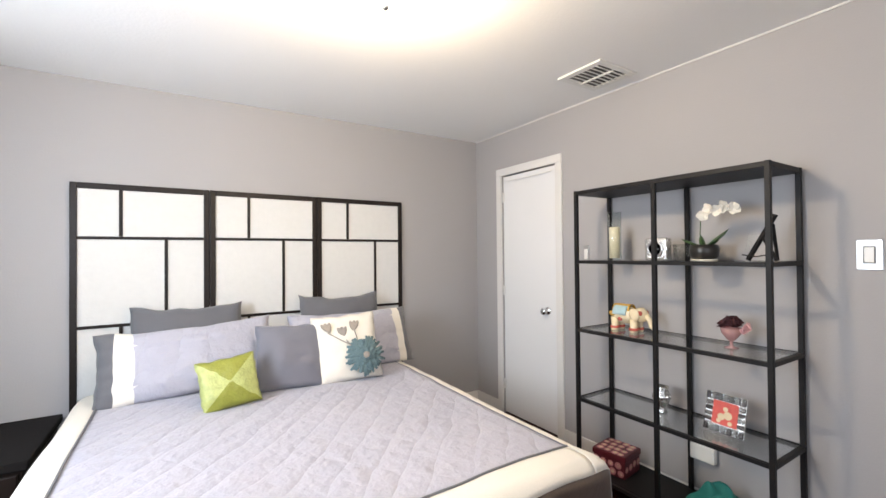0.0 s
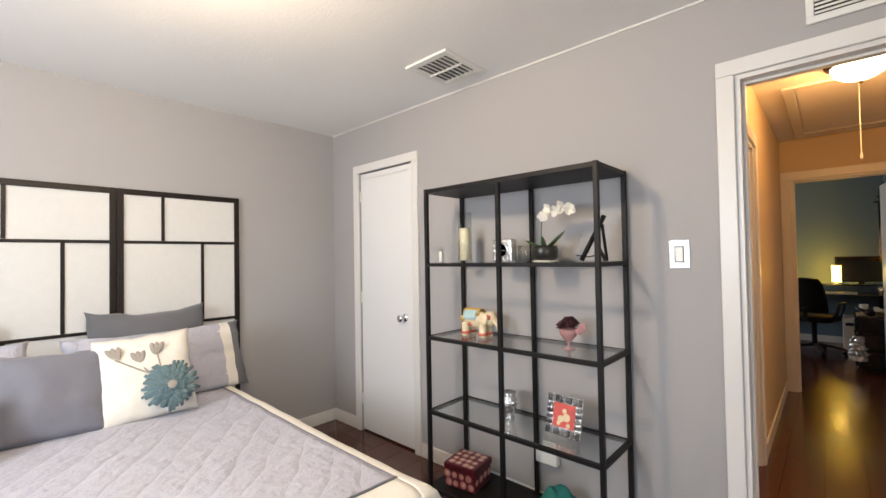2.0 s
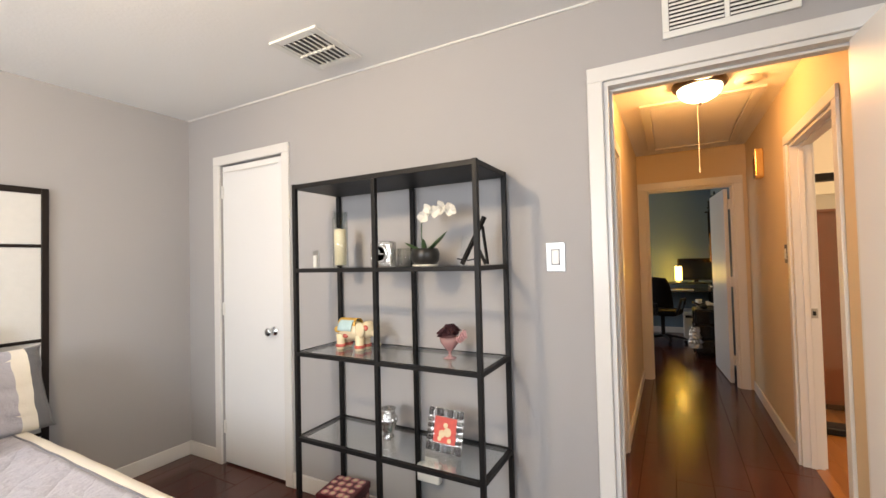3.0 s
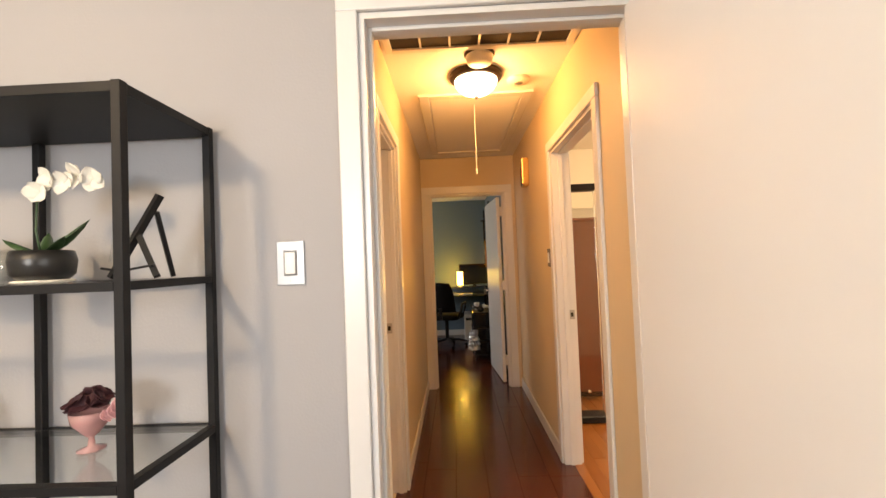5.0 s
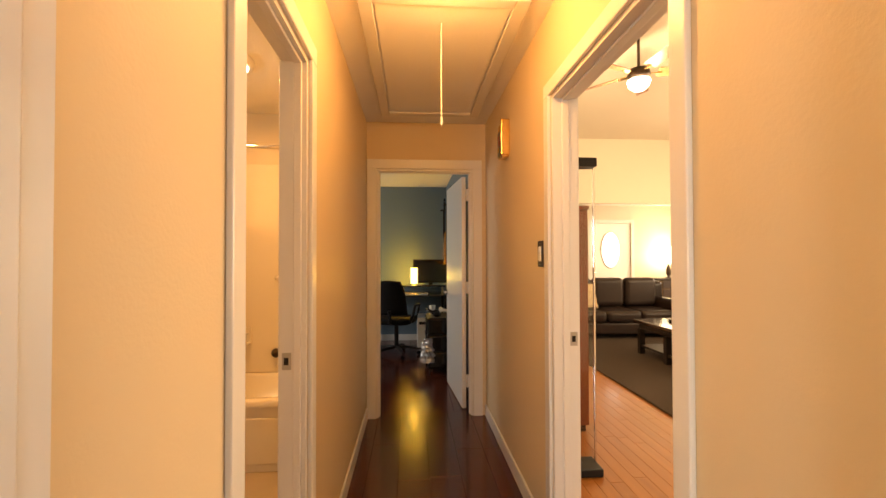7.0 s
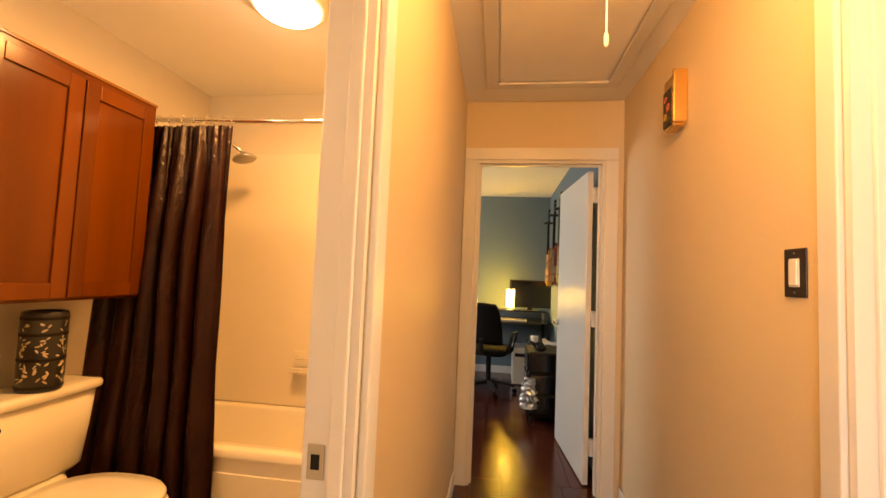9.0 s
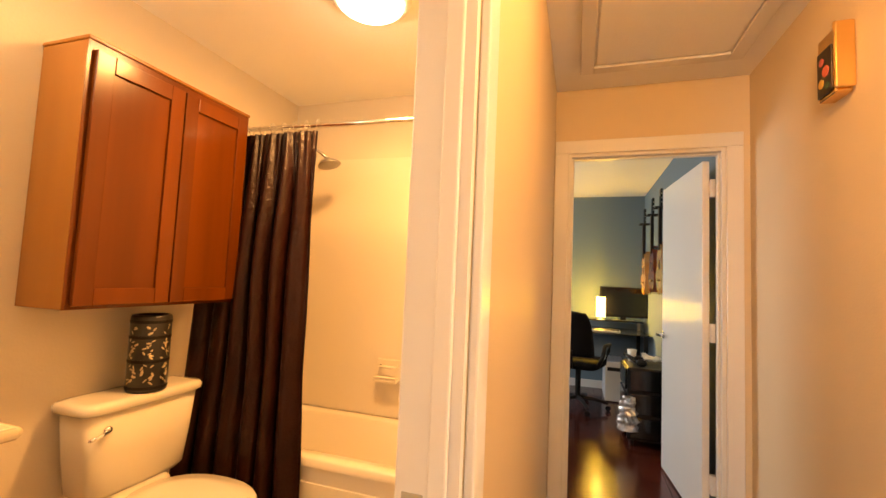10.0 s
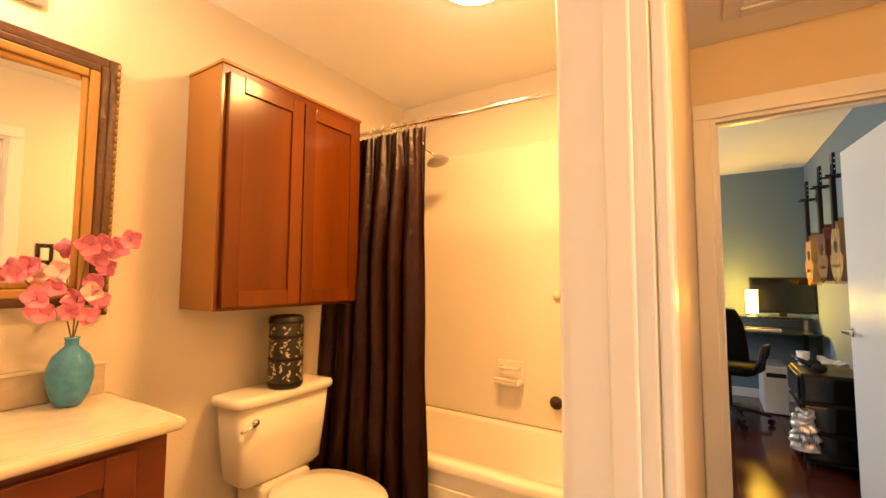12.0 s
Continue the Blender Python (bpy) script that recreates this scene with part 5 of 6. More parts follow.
def rounded_loft(sections, n=32, power=3.0):
    """A shape from (cx, cy, half x, half y, z) sections, superellipses."""
    bm = bmesh.new()
    rings = []
    for cx, cy, a, b, z in sections:
        ring = []
        for k in range(n):
            t = 2 * math.pi * k / n
            c, s = math.cos(t), math.sin(t)
            ring.append(bm.verts.new((cx + math.copysign(abs(c) ** (2 / power), c) * a, cy + math.copysign(abs(s) ** (2 / power), s) * b, z)))
        rings.append(ring)
    for a, b in zip(rings, rings[1:]):
        for k in range(n):
            bm.faces.new((a[k], a[(k + 1) % n], b[(k + 1) % n], b[k]))
    bm.faces.new(rings[0][::-1])
    bm.faces.new(rings[-1])
    return bm


part("tank", rounded_loft([(0, -0.112, 0.185, 0.075, 0.40), (0, -0.114, 0.205, 0.085, 0.42), (0, -0.115, 0.222, 0.092, 0.56), (0, -0.116, 0.238, 0.097, 0.725)], 40, 6), PORCELAIN, toilet, "", True)
part("tank_lid", rounded_loft([(0, -0.116, 0.248, 0.104, 0.727), (0, -0.116, 0.258, 0.110, 0.733), (0, -0.116, 0.260, 0.112, 0.752), (0, -0.116, 0.252, 0.105, 0.764), (0, -0.116, 0.22, 0.08, 0.768)], 40, 6), PORCELAIN, toilet, "", True)
part("bowl", rounded_loft([(0, -0.40, 0.11, 0.20, 0), (0, -0.40, 0.115, 0.21, 0.02), (0, -0.40, 0.10, 0.19, 0.12), (0, -0.42, 0.14, 0.22, 0.24), (0, -0.45, 0.185, 0.26, 0.325), (0, -0.45, 0.19, 0.27, 0.350)], 40, 2.4), PORCELAIN, toilet, "", True)
part("neck", box(-0.13, 0.13, -0.215, -0.03, 0.22, 0.40, 0.03, segments=4), PORCELAIN, toilet)
part("seat", rounded_loft([(0, -0.455, 0.188, 0.245, 0.353), (0, -0.455, 0.192, 0.250, 0.360), (0, -0.455, 0.190, 0.247, 0.372)], 44, 2.3), PORCELAIN, toilet, "", True)
part("seat_lid", rounded_loft([(0, -0.455, 0.190, 0.250, 0.375), (0, -0.455, 0.193, 0.253, 0.382), (0, -0.455, 0.185, 0.244, 0.392), (0, -0.455, 0.12, 0.17, 0.396)], 44, 2.3), PORCELAIN, toilet, "", True)
lv = lathe([(0.016, 0), (0.016, 0.010), (0.011, 0.016), (0.004, 0.018)], 16)
bmesh.ops.transform(lv, matrix=Matrix.Translation((-0.165, -0.205, 0.665)) @ Matrix.Rotation(math.pi / 2, 4, "X"), verts=lv.verts)
tube([(-0.165, -0.222, 0.665), (-0.20, -0.226, 0.655), (-0.235, -0.222, 0.648)], 0.008, 10, lv, 0.8)
part("flush_lever", lv, CHROME, toilet, "polished chrome lever", True)

canister = thing("candle_lantern", (4.570, 1.985, 0.769), "black cylinder with gold floral inlay standing on the toilet tank", "lantern")
part("canister_body", lathe([(0.070, 0), (0.074, 0.006), (0.074, 0.300), (0.070, 0.310), (0.060, 0.312), (0.058, 0.298), (0.001, 0.296)], 32), BLACK_CERAMIC, canister, "", True)
cr = random.Random(8)
for row, (zlow, high, count) in enumerate(((0.034, 0.082, 10), (0.136, 0.076, 10), (0.234, 0.038, 3))):
    for k in range(7):
        fl = bmesh.new()
        for j in range(count):
            a = 2 * math.pi * (k + 0.5) / 7 + cr.uniform(-0.30, 0.30)
            m = Matrix.Rotation(a, 4, "Z") @ Matrix.Translation((0.0735, 0, zlow + high * (j + cr.random()) / count)) @ Matrix.Rotation(math.pi / 2, 4, "Y") @ Matrix.Rotation(cr.uniform(0, 3.1), 4, "Z")
            ball(cr.uniform(0.006, 0.012), cr.uniform(0.0025, 0.0055), 0.0018, (0, 0, 0), fl, 8, 5, m)
        part("gold_flower", fl, GOLD_INLAY, canister)
for z in (0.018, 0.125, 0.222, 0.285):
    part("band", lathe([(0.0745, z - 0.006), (0.0755, z), (0.0745, z + 0.006)], 32), BLACK_METAL, canister)

vanity = thing("vanity_cabinet", (3.455, TY1, 0), "cherry stained bathroom vanity cabinet", "cabinet")
VW = 0.50
part("body", box(-0.52, VW - 0.015, -0.475, -0.002, 0.09, 0.822, 0.003), VANITY_WOOD, vanity)
part("toe_kick", box(-0.50, VW - 0.03, -0.41, -0.01, 0, 0.09), WENGE, vanity)
shaker(vanity, -0.02, 0.405, 0.14, 0.800, -0.494, VANITY_WOOD, 0.07)
shaker(vanity, -0.47, -0.03, 0.14, 0.800, -0.494, VANITY_WOOD, 0.07)
counter = thing("countertop", (3.455, TY1, 0.822), "cream cultured marble vanity top", "countertop")
part("slab", box(-0.53, VW + 0.005, -0.500, -0.002, 0.001, 0.034, 0.006), MARBLE, counter)
part("front_edge", tube([(-0.53, -0.500, 0.017), (VW + 0.004, -0.500, 0.017)], 0.0165, 12), MARBLE, counter, "rounded front edge", True)
part("side_edge", tube([(VW + 0.005, -0.500, 0.017), (VW + 0.005, -0.004, 0.017)], 0.0165, 12), MARBLE, counter, "rounded side edge", True)
splash = thing("backsplash", (3.455, TY1, 0.856), "travertine tile backsplash above the vanity top", "backsplash")
for k in range(7):
    part("tile", box(-0.53 + 0.147 * k, -0.53 + 0.147 * k + 0.144, -0.014, -0.002, 0.001, 0.095, 0.002), TRAVERTINE, splash)
part("ledge_tile", box(-0.53, VW, -0.018, -0.002, 0.0955, 0.108, 0.003), MARBLE, splash)

mirror = thing("wall_mirror", (3.495, TY1, 1.12), "mirror in a wide dark and gilt wooden frame", "mirror")
MW, MH = 0.445, 0.885
for i, (o, wdt, d, material, nm) in enumerate(((0.0, 0.036, 0.034, DARK_FRAME, "outer_frame"), (0.036, 0.026, 0.046, DARK_FRAME, "middle_frame"), (0.062, 0.030, 0.050, GILT, "gilt_frame"), (0.092, 0.022, 0.044, GILT, "inner_frame"))):
    a, h0, h1 = MW - o, o, MH - o
    for n2, bx in (("side", (a - wdt, a, h0, h1)), ("side", (-a, -a + wdt, h0, h1)), ("rail", (-a + wdt, a - wdt, h1 - wdt, h1)), ("rail", (-a + wdt, a - wdt, h0, h0 + wdt))):
        part(nm, box(bx[0], bx[1], -d, -0.002, bx[2], bx[3], 0.006), material, mirror)
bead_mesh = None
for sx in (-1, 1):
    for k in range(34):
        at = (sx * (MW - 0.006), -0.034, 0.018 + (MH - 0.036) * k / 33)
        if bead_mesh is None:
            bead_mesh = part("bead", ball(0.006, 0.005, 0.010, (0, 0, 0), u=8, v=5), GILT, mirror, "gilt bead", True).data
            mirror.children[-1].location = at
        else:
            bead = new("bead", bead_mesh)
            bead.parent, bead.location = mirror, at
part("mirror_glass", box(-MW + 0.110, MW - 0.110, -0.003, 0.003, 0.110, MH - 0.110, m=Matrix.Translation((0, -0.022, 0)) @ Matrix.Rotation(radians(-3), 4, "Z")), MIRROR, mirror, "silvered mirror glass")

vlight = thing("vanity_light", (3.45, TY1, 2.14), "lit bath light bar above the mirror", "wall light")
part("back_plate", box(-0.28, 0.28, -0.025, -0.002, -0.04, 0.04, 0.006), STEEL, vlight)
for k in (-1, 0, 1):
    part("arm", tube([(k * 0.19, -0.025, 0), (k * 0.19, -0.09, 0.0), (k * 0.19, -0.12, 0.01)], 0.008), STEEL, vlight)
    part("glass_shade", lathe([(0.028, 0.0), (0.045, 0.04), (0.052, 0.10), (0.02, 0.11)], 20, (k * 0.19, -0.12, 0.0)), FROSTED, vlight, "frosted glass shade", True).visible_shadow = False

rnd = random.Random(21)
bvase = thing("flower_vase", (3.83, 2.045, 0.857), "turquoise glass vase with pink artificial orchids on the vanity", "vase")
part("vase_body", lathe([(0.026, 0), (0.034, 0.003), (0.050, 0.035), (0.059, 0.080), (0.058, 0.115), (0.046, 0.150), (0.026, 0.172), (0.018, 0.180), (0.017, 0.198), (0.021, 0.206), (0.017, 0.206), (0.014, 0.180), (0.022, 0.170), (0.042, 0.148), (0.054, 0.115), (0.055, 0.080), (0.046, 0.037), (0.030, 0.010), (0.001, 0.009)], 36), BLUE_GLASS, bvase, "", True)
spots = [(-0.10, 0.33, 0), (-0.06, 0.36, 0), (0.0, 0.32, 0), (0.03, 0.345, 1), (-0.02, 0.29, 0), (0.02, 0.275, 0), (-0.09, 0.29, 0), (0.05, 0.375, 0), (-0.14, 0.40, 0), (-0.11, 0.42, 0), (0.045, 0.46, 0), (0.06, 0.50, 0), (0.10, 0.49, 0), (0.125, 0.515, 0), (0.015, 0.49, 0), (0.075, 0.42, 0), (-0.05, 0.41, 1), (0.055, 0.32, 0)]
for chain in ([(0, 0, 0.19), (-0.02, 0, 0.28), (-0.08, -0.01, 0.33), (-0.15, -0.02, 0.42)], [(0, 0, 0.19), (0.02, 0, 0.30), (0.055, 0, 0.42), (0.13, -0.01, 0.52)], [(0, 0, 0.19), (0.0, -0.01, 0.30), (0.01, -0.02, 0.40), (0.02, -0.02, 0.49)]):
    part("stem", tube([(0.004, 0, 0.03)] + chain, 0.0022, 6), STEM, bvase, "", True)
for x, z, kind in spots:
    fl = bmesh.new()
    blossom(fl, (x + 0.0 * z, -0.02 + rnd.uniform(-0.03, 0.02), z), (-0.45 + rnd.uniform(-0.4, 0.4), -0.9, rnd.uniform(-0.2, 0.3)), 0.034 + 0.008 * rnd.random(), rnd)
    part("blossom", fl, PALE_PINK if kind else PINK, bvase, "", True)

# tub, curtain and shower
tub = thing("bathtub", (4.945, TY0, 0), "bone alcove bathtub with a rounded rim", "bathtub")
TW, TL = TX1 - 4.945, TY1 - TY0
part("apron", box(0.012, 0.05, 0.002, TL - 0.002, 0, 0.40, 0.006), PORCELAIN, tub)
part("apron_panel", box(0.004, 0.0135, 0.10, TL - 0.10, 0.05, 0.33, 0.004), PORCELAIN, tub)
rim = bmesh.new()
outer = [(0.0, TW - 0.002, 0.002, TL - 0.002, 0.40), (0.0, TW - 0.002, 0.002, TL - 0.002, 0.432), (0.008, TW - 0.010, 0.01, TL - 0.010, 0.44)]
inner = [(0.075, TW - 0.06, 0.09, TL - 0.09, 0.44, 0.08), (0.085, TW - 0.070, 0.10, TL - 0.10, 0.425, 0.09), (0.13, TW - 0.11, 0.18, TL - 0.20, 0.12, 0.12), (0.20, TW - 0.17, 0.28, TL - 0.30, 0.09, 0.10)]
rings = []
for r in outer + inner:
    x0, x1, y0, y1, z = r[:5]
    rad = r[5] if len(r) > 5 else 0.004
    ring = []
    for cx, cy, a0 in ((x1 - rad, y1 - rad, 0), (x0 + rad, y1 - rad, 90), (x0 + rad, y0 + rad, 180), (x1 - rad, y0 + rad, 270)):
        for k in range(7):
            a = radians(a0 + 15 * k)
            ring.append(rim.verts.new((cx + rad * math.cos(a), cy + rad * math.sin(a), z)))
    rings.append(ring)
for a, b in zip(rings, rings[1:]):
    for k in range(28):
        rim.faces.new((a[k], a[(k + 1) % 28], b[(k + 1) % 28], b[k]))
rim.faces.new(rings[-1])
part("basin", rim, PORCELAIN, tub, "", True)

surround = thing("tub_surround", (0, 0, 0), "cream tub surround panels round the alcove", "tub surround", "", "structure")
part("back_panel", box(TX1 - 0.014, TX1 - 0.001, TY0 + 0.001, TY1 - 0.001, 0.441, 2.03, 0.003), SURROUND, surround)
part("end_panel", box(4.97, TX1 - 0.0145, TY1 - 0.014, TY1 - 0.001, 0.441, 2.03, 0.003), SURROUND, surround)
part("end_panel", box(4.97, TX1 - 0.0145, TY0 + 0.001, TY0 + 0.014, 0.441, 2.03, 0.003), SURROUND, surround)

soap = thing("soap_dish", (TX1 - 0.015, 1.345, 0.66), "bone ceramic soap dish set into the tub wall", "soap dish")
part("back_plate", box(-0.012, -0.001, -0.080, 0.080, -0.005, 0.125, 0.006), PORCELAIN, soap)
part("dish", box(-0.075, -0.010, -0.075, 0.075, -0.003, 0.022, 0.010, segments=3), PORCELAIN, soap)
part("dish_lip", box(-0.078, -0.066, -0.070, 0.070, 0.018, 0.034, 0.005), PORCELAIN, soap)
part("grab_bar", tube([(-0.012, -0.055, 0.085), (-0.045, -0.045, 0.085), (-0.045, 0.045, 0.085), (-0.012, 0.055, 0.085)], 0.008, 10), PORCELAIN, soap, "", True)

wallknob = thing("wall_hook", (TX1 - 0.015, 1.075, 1.16), "small bone knob on the tub wall", "hook")
part("hook_body", ball(0.016, 0.02, 0.02, (-0.014, 0, 0)), PORCELAIN, wallknob, "", True)

rod = thing("curtain_rod", (4.995, TY0, 2.032), "chrome shower curtain rod across the tub", "curtain rod")
part("rod_bar", tube([(0, 0.004, -0.026), (0, 0.8, -0.014), (0, TL - 0.004, 0)], 0.0125, 14), CHROME, rod, "", True)
for y in (0.002, TL - 0.012):
    part("flange", cyl(0.028, 0.010, (0, y, -0.026 if y < 0.5 else 0.0), m=Matrix.Rotation(-math.pi / 2, 4, "X")), CHROME, rod)

curtain = thing("shower_curtain", (4.995, 0, 0), "dark brown satin shower curtain drawn to one side", "curtain")
CY0, CY1 = 1.503, 2.095


def fall(u, v):
    z = 1.985 - v * 1.875
    n = 6
    low = min(1, v * 4)
    y = CY0 - (0.075 + 0.03 * max(0, v - 0.6)) * v * (1 - u) + (CY1 - CY0) * u
    wander = 2.6 * noise.noise(Vector((u * 3.1, v * 0.9, 7.0)))
    fine = math.sin(2 * math.pi * 17 * u + 2.0 * noise.noise(Vector((u * 9, v, 2.0))))
    amp = (0.006 + 0.024 * low) * (0.55 + 1.5 * abs(noise.noise(Vector((u * 4.3, 0.4, v * 1.1)))))
    x = -0.034 - 0.066 * v - 0.080 * v * u + amp * math.sin(2 * math.pi * n * u + wander) + 0.006 * (1 - low) * fine + 0.002 * fine
    y += 0.014 * math.sin(2 * math.pi * n * u + 1.2 + wander) * low + 0.012 * noise.noise(Vector((u * 4, v * 4, 1.0)))
    return Vector((x, y, z))


part("cloth", sheet(170, 60, fall), CURTAIN_CLOTH, curtain, "", True)
for k in range(9):
    y = CY0 + 0.02 + (CY1 - CY0 - 0.04) * k / 8
    pts = [(0.020 * math.cos(a) - 0.004, y, 2.030 + 0.026 * math.sin(a) - 0.006) for a in [2 * math.pi * j / 14 for j in range(15)]]
    part("ring", tube(pts, 0.0022, 6), CHROME, curtain)

shower = thing("shower_fixture", (5.33, TY1, 1.98), "chrome shower head on a bent arm", "shower head")
part("arm", tube([(0, -0.016, 0.02), (0, -0.20, 0.05), (0, -0.38, 0.03), (0, -0.455, -0.02)], 0.010, 12), CHROME, shower, "", True)
part("wall_flange", cyl(0.03, 0.008, (0, -0.0145, 0.02), m=Matrix.Rotation(math.pi / 2, 4, "X")), CHROME, shower)
hd = lathe([(0.012, 0.044), (0.018, 0.030), (0.056, 0.016), (0.066, 0.004), (0.066, 0.0), (0.060, -0.005), (0.01, -0.005)], 28)
bmesh.ops.transform(hd, matrix=Matrix.Translation((0, -0.470, -0.062)) @ Matrix.Rotation(radians(-16), 4, "X"), verts=hd.verts)
part("head", hd, STEEL, shower, "", True)

handle = thing("tub_handle", (TX1 - 0.015, 1.085, 0.585), "dark round tub valve on the wall", "valve")
part("valve_cap", lathe([(0.035, 0), (0.035, 0.006), (0.022, 0.014), (0.020, 0.04), (0.008, 0.044)], 20), BRONZE, handle, "", True)
handle.matrix_basis = handle.matrix_basis @ pose(0, 0, 0, 0, -90, 0)

# ---- office ----
desk = thing("computer_desk", (8.56, 0.02, 0), "black metal computer desk with a glass top", "desk")
part("glass_top", box(-0.34, 0.34, -0.48, 0.62, 0.755, 0.767, 0.002), BLACK_GLOSS, desk, "dark glossy top")
part("monitor_shelf", box(0.06, 0.34, -0.48, 0.20, 0.862, 0.876, 0.002), BLACK_GLOSS, desk)
for sx in (-0.31, 0.31):
    for sy in (-0.45, 0.59):
        part("leg", box(sx - 0.02, sx + 0.02, sy - 0.02, sy + 0.02, 0, 0.755, 0.003), BLACK_METAL, desk)
for sy in (-0.44, 0.16):
    part("shelf_support", box(0.18, 0.22, sy - 0.015, sy + 0.015, 0.767, 0.862), STEEL, desk)
part("cross_bar", box(0.30, 0.32, -0.43, 0.57, 0.35, 0.40), BLACK_METAL, desk)
keys = thing("keyboard", (8.34, 0.04, 0.768), "silver and black keyboard on the desk", "keyboard")
part("keyboard_body", box(-0.07, 0.07, -0.22, 0.22, 0, 0.022, 0.004), PALE_METAL, keys)
for r in range(4):
    for c in range(12):
        part("key", box(-0.056 + 0.030 * r, -0.056 + 0.030 * r + 0.024, -0.205 + 0.0345 * c, -0.205 + 0.0345 * c + 0.029, 0.0225, 0.029), BLACK_PLASTIC, keys)
lamp = thing("desk_lamp", (8.55, 0.015, 0.877), "small lit paper cylinder lamp on the desk", "lamp")
part("lamp_base", lathe([(0.045, 0), (0.045, 0.012), (0.012, 0.018), (0.010, 0.05)], 20), STEEL, lamp, "", True)
part("shade", lathe([(0.048, 0.04), (0.050, 0.045), (0.050, 0.27), (0.047, 0.27), (0.045, 0.05)], 28), DESK_SHADE, lamp, "glowing yellow paper shade", True).visible_shadow = False
monitor = thing("computer_monitor", (8.60, -0.235, 0.877), "glossy black widescreen monitor, switched off", "monitor", "", "", 8)
part("bezel", box(-0.018, 0.022, -0.265, 0.265, 0.045, 0.395, 0.006), BLACK_PLASTIC, monitor)
part("screen", box(-0.0205, -0.0185, -0.245, 0.245, 0.065, 0.375), BLACK_GLOSS, monitor)
part("neck", box(0.0, 0.03, -0.03, 0.03, 0.012, 0.10, 0.004), BLACK_PLASTIC, monitor)
part("foot", box(-0.08, 0.08, -0.12, 0.12, 0, 0.012, 0.004), BLACK_PLASTIC, monitor)
speaker = thing("loudspeaker", (8.52, 0.30, 0.768), "small black desktop loudspeaker", "speaker")
part("speaker_box", box(-0.05, 0.05, -0.04, 0.04, 0, 0.16, 0.006), BLACK_PLASTIC, speaker)
part("cone", cyl(0.028, 0.004, (-0.051, 0, 0.06), m=Matrix.Rotation(-math.pi / 2, 4, "Y")), BLACK_MESH, speaker)
tower = thing("computer_tower", (8.58, -0.13, 0), "pale grey computer tower under the desk", "computer")
part("case", box(-0.22, 0.22, -0.10, 0.10, 0.01, 0.44, 0.008), PALE_METAL, tower)
part("front_panel", box(-0.236, -0.221, -0.098, 0.098, 0.012, 0.438, 0.006), WHITE_PLASTIC, tower)
part("drive_slot", box(-0.2375, -0.2365, -0.075, 0.075, 0.34, 0.38), BLACK_PLASTIC, tower)
for sx in (-0.18, 0.18):
    part("foot", box(sx - 0.02, sx + 0.02, -0.09, 0.09, 0, 0.0105), BLACK_PLASTIC, tower)

chair = thing("office_chair", (7.98, 0.255, 0), "black office swivel chair with arms at the desk", "chair", "", "", -107)
part("seat", rounded_loft([(0, 0, 0.22, 0.22, 0.43), (0, 0, 0.25, 0.25, 0.45), (0, 0, 0.25, 0.25, 0.49), (0, 0, 0.21, 0.21, 0.515)], 32, 4), BLACK_MATTE, chair, "", True)
part("backrest", sheet(14, 14, lambda u, v: Vector(((u - 0.5) * 0.43 * (1 - 0.10 * v * v - 0.22 * v ** 6), -0.23 - 0.10 * v + 0.05 * (2 * u - 1) ** 2, 0.56 + 0.44 * v)), thick=0.045), BLACK_MATTE, chair, "", True)
part("back_bar", tube([(0, -0.10, 0.44), (0, -0.26, 0.46), (0, -0.29, 0.62)], 0.025, 10), BLACK_PLASTIC, chair)
part("gas_column", cyl(0.028, 0.34, (0, 0, 0.10)), BLACK_METAL, chair)
for s in (-1, 1):
    part("armrest", tube([(s * 0.24, -0.16, 0.46), (s * 0.29, -0.17, 0.58), (s * 0.29, -0.10, 0.67), (s * 0.29, 0.10, 0.67), (s * 0.27, 0.14, 0.60), (s * 0.24, 0.10, 0.46)], 0.02, 10), BLACK_PLASTIC, chair, "", True)
for k in range(5):
    a = 2 * math.pi * k / 5 + 0.3
    part("base_arm", tube([(0, 0, 0.11), (0.17 * math.cos(a), 0.17 * math.sin(a), 0.10), (0.30 * math.cos(a), 0.30 * math.sin(a), 0.075)], 0.022, 10, None, 0.7), BLACK_PLASTIC, chair)
    part("caster", cyl(0.026, 0.03, (0.30 * math.cos(a), 0.30 * math.sin(a) + 0.015, 0.026), m=Matrix.Rotation(math.pi / 2, 4, "X"), seg=16), BLACK_GLOSS, chair)

drawers = thing("drawer_cart", (7.28, -0.295, 0), "black plastic drawer cart with three drawers", "drawers")
part("cart_frame", box(-0.22, 0.22, -0.175, 0.165, 0.04, 0.62, 0.008), BLACK_PLASTIC, drawers)
for z0 in (0.06, 0.25, 0.44):
    part("drawer", box(-0.205, 0.205, 0.166, 0.185, z0, z0 + 0.165, 0.008), BLACK_GLOSS, drawers)
    part("drawer", box(-0.235, -0.221, -0.16, 0.15, z0, z0 + 0.165, 0.008), BLACK_GLOSS, drawers)
for sx in (-0.19, 0.19):
    for sy in (-0.14, 0.13):
        part("foot", cyl(0.02, 0.04, (sx, sy, 0), seg=12), BLACK_PLASTIC, drawers)
bag = thing("plastic_bag", (6.995, -0.13, 0.14), "crumpled silvery plastic bag hanging on the drawer cart", "bag")
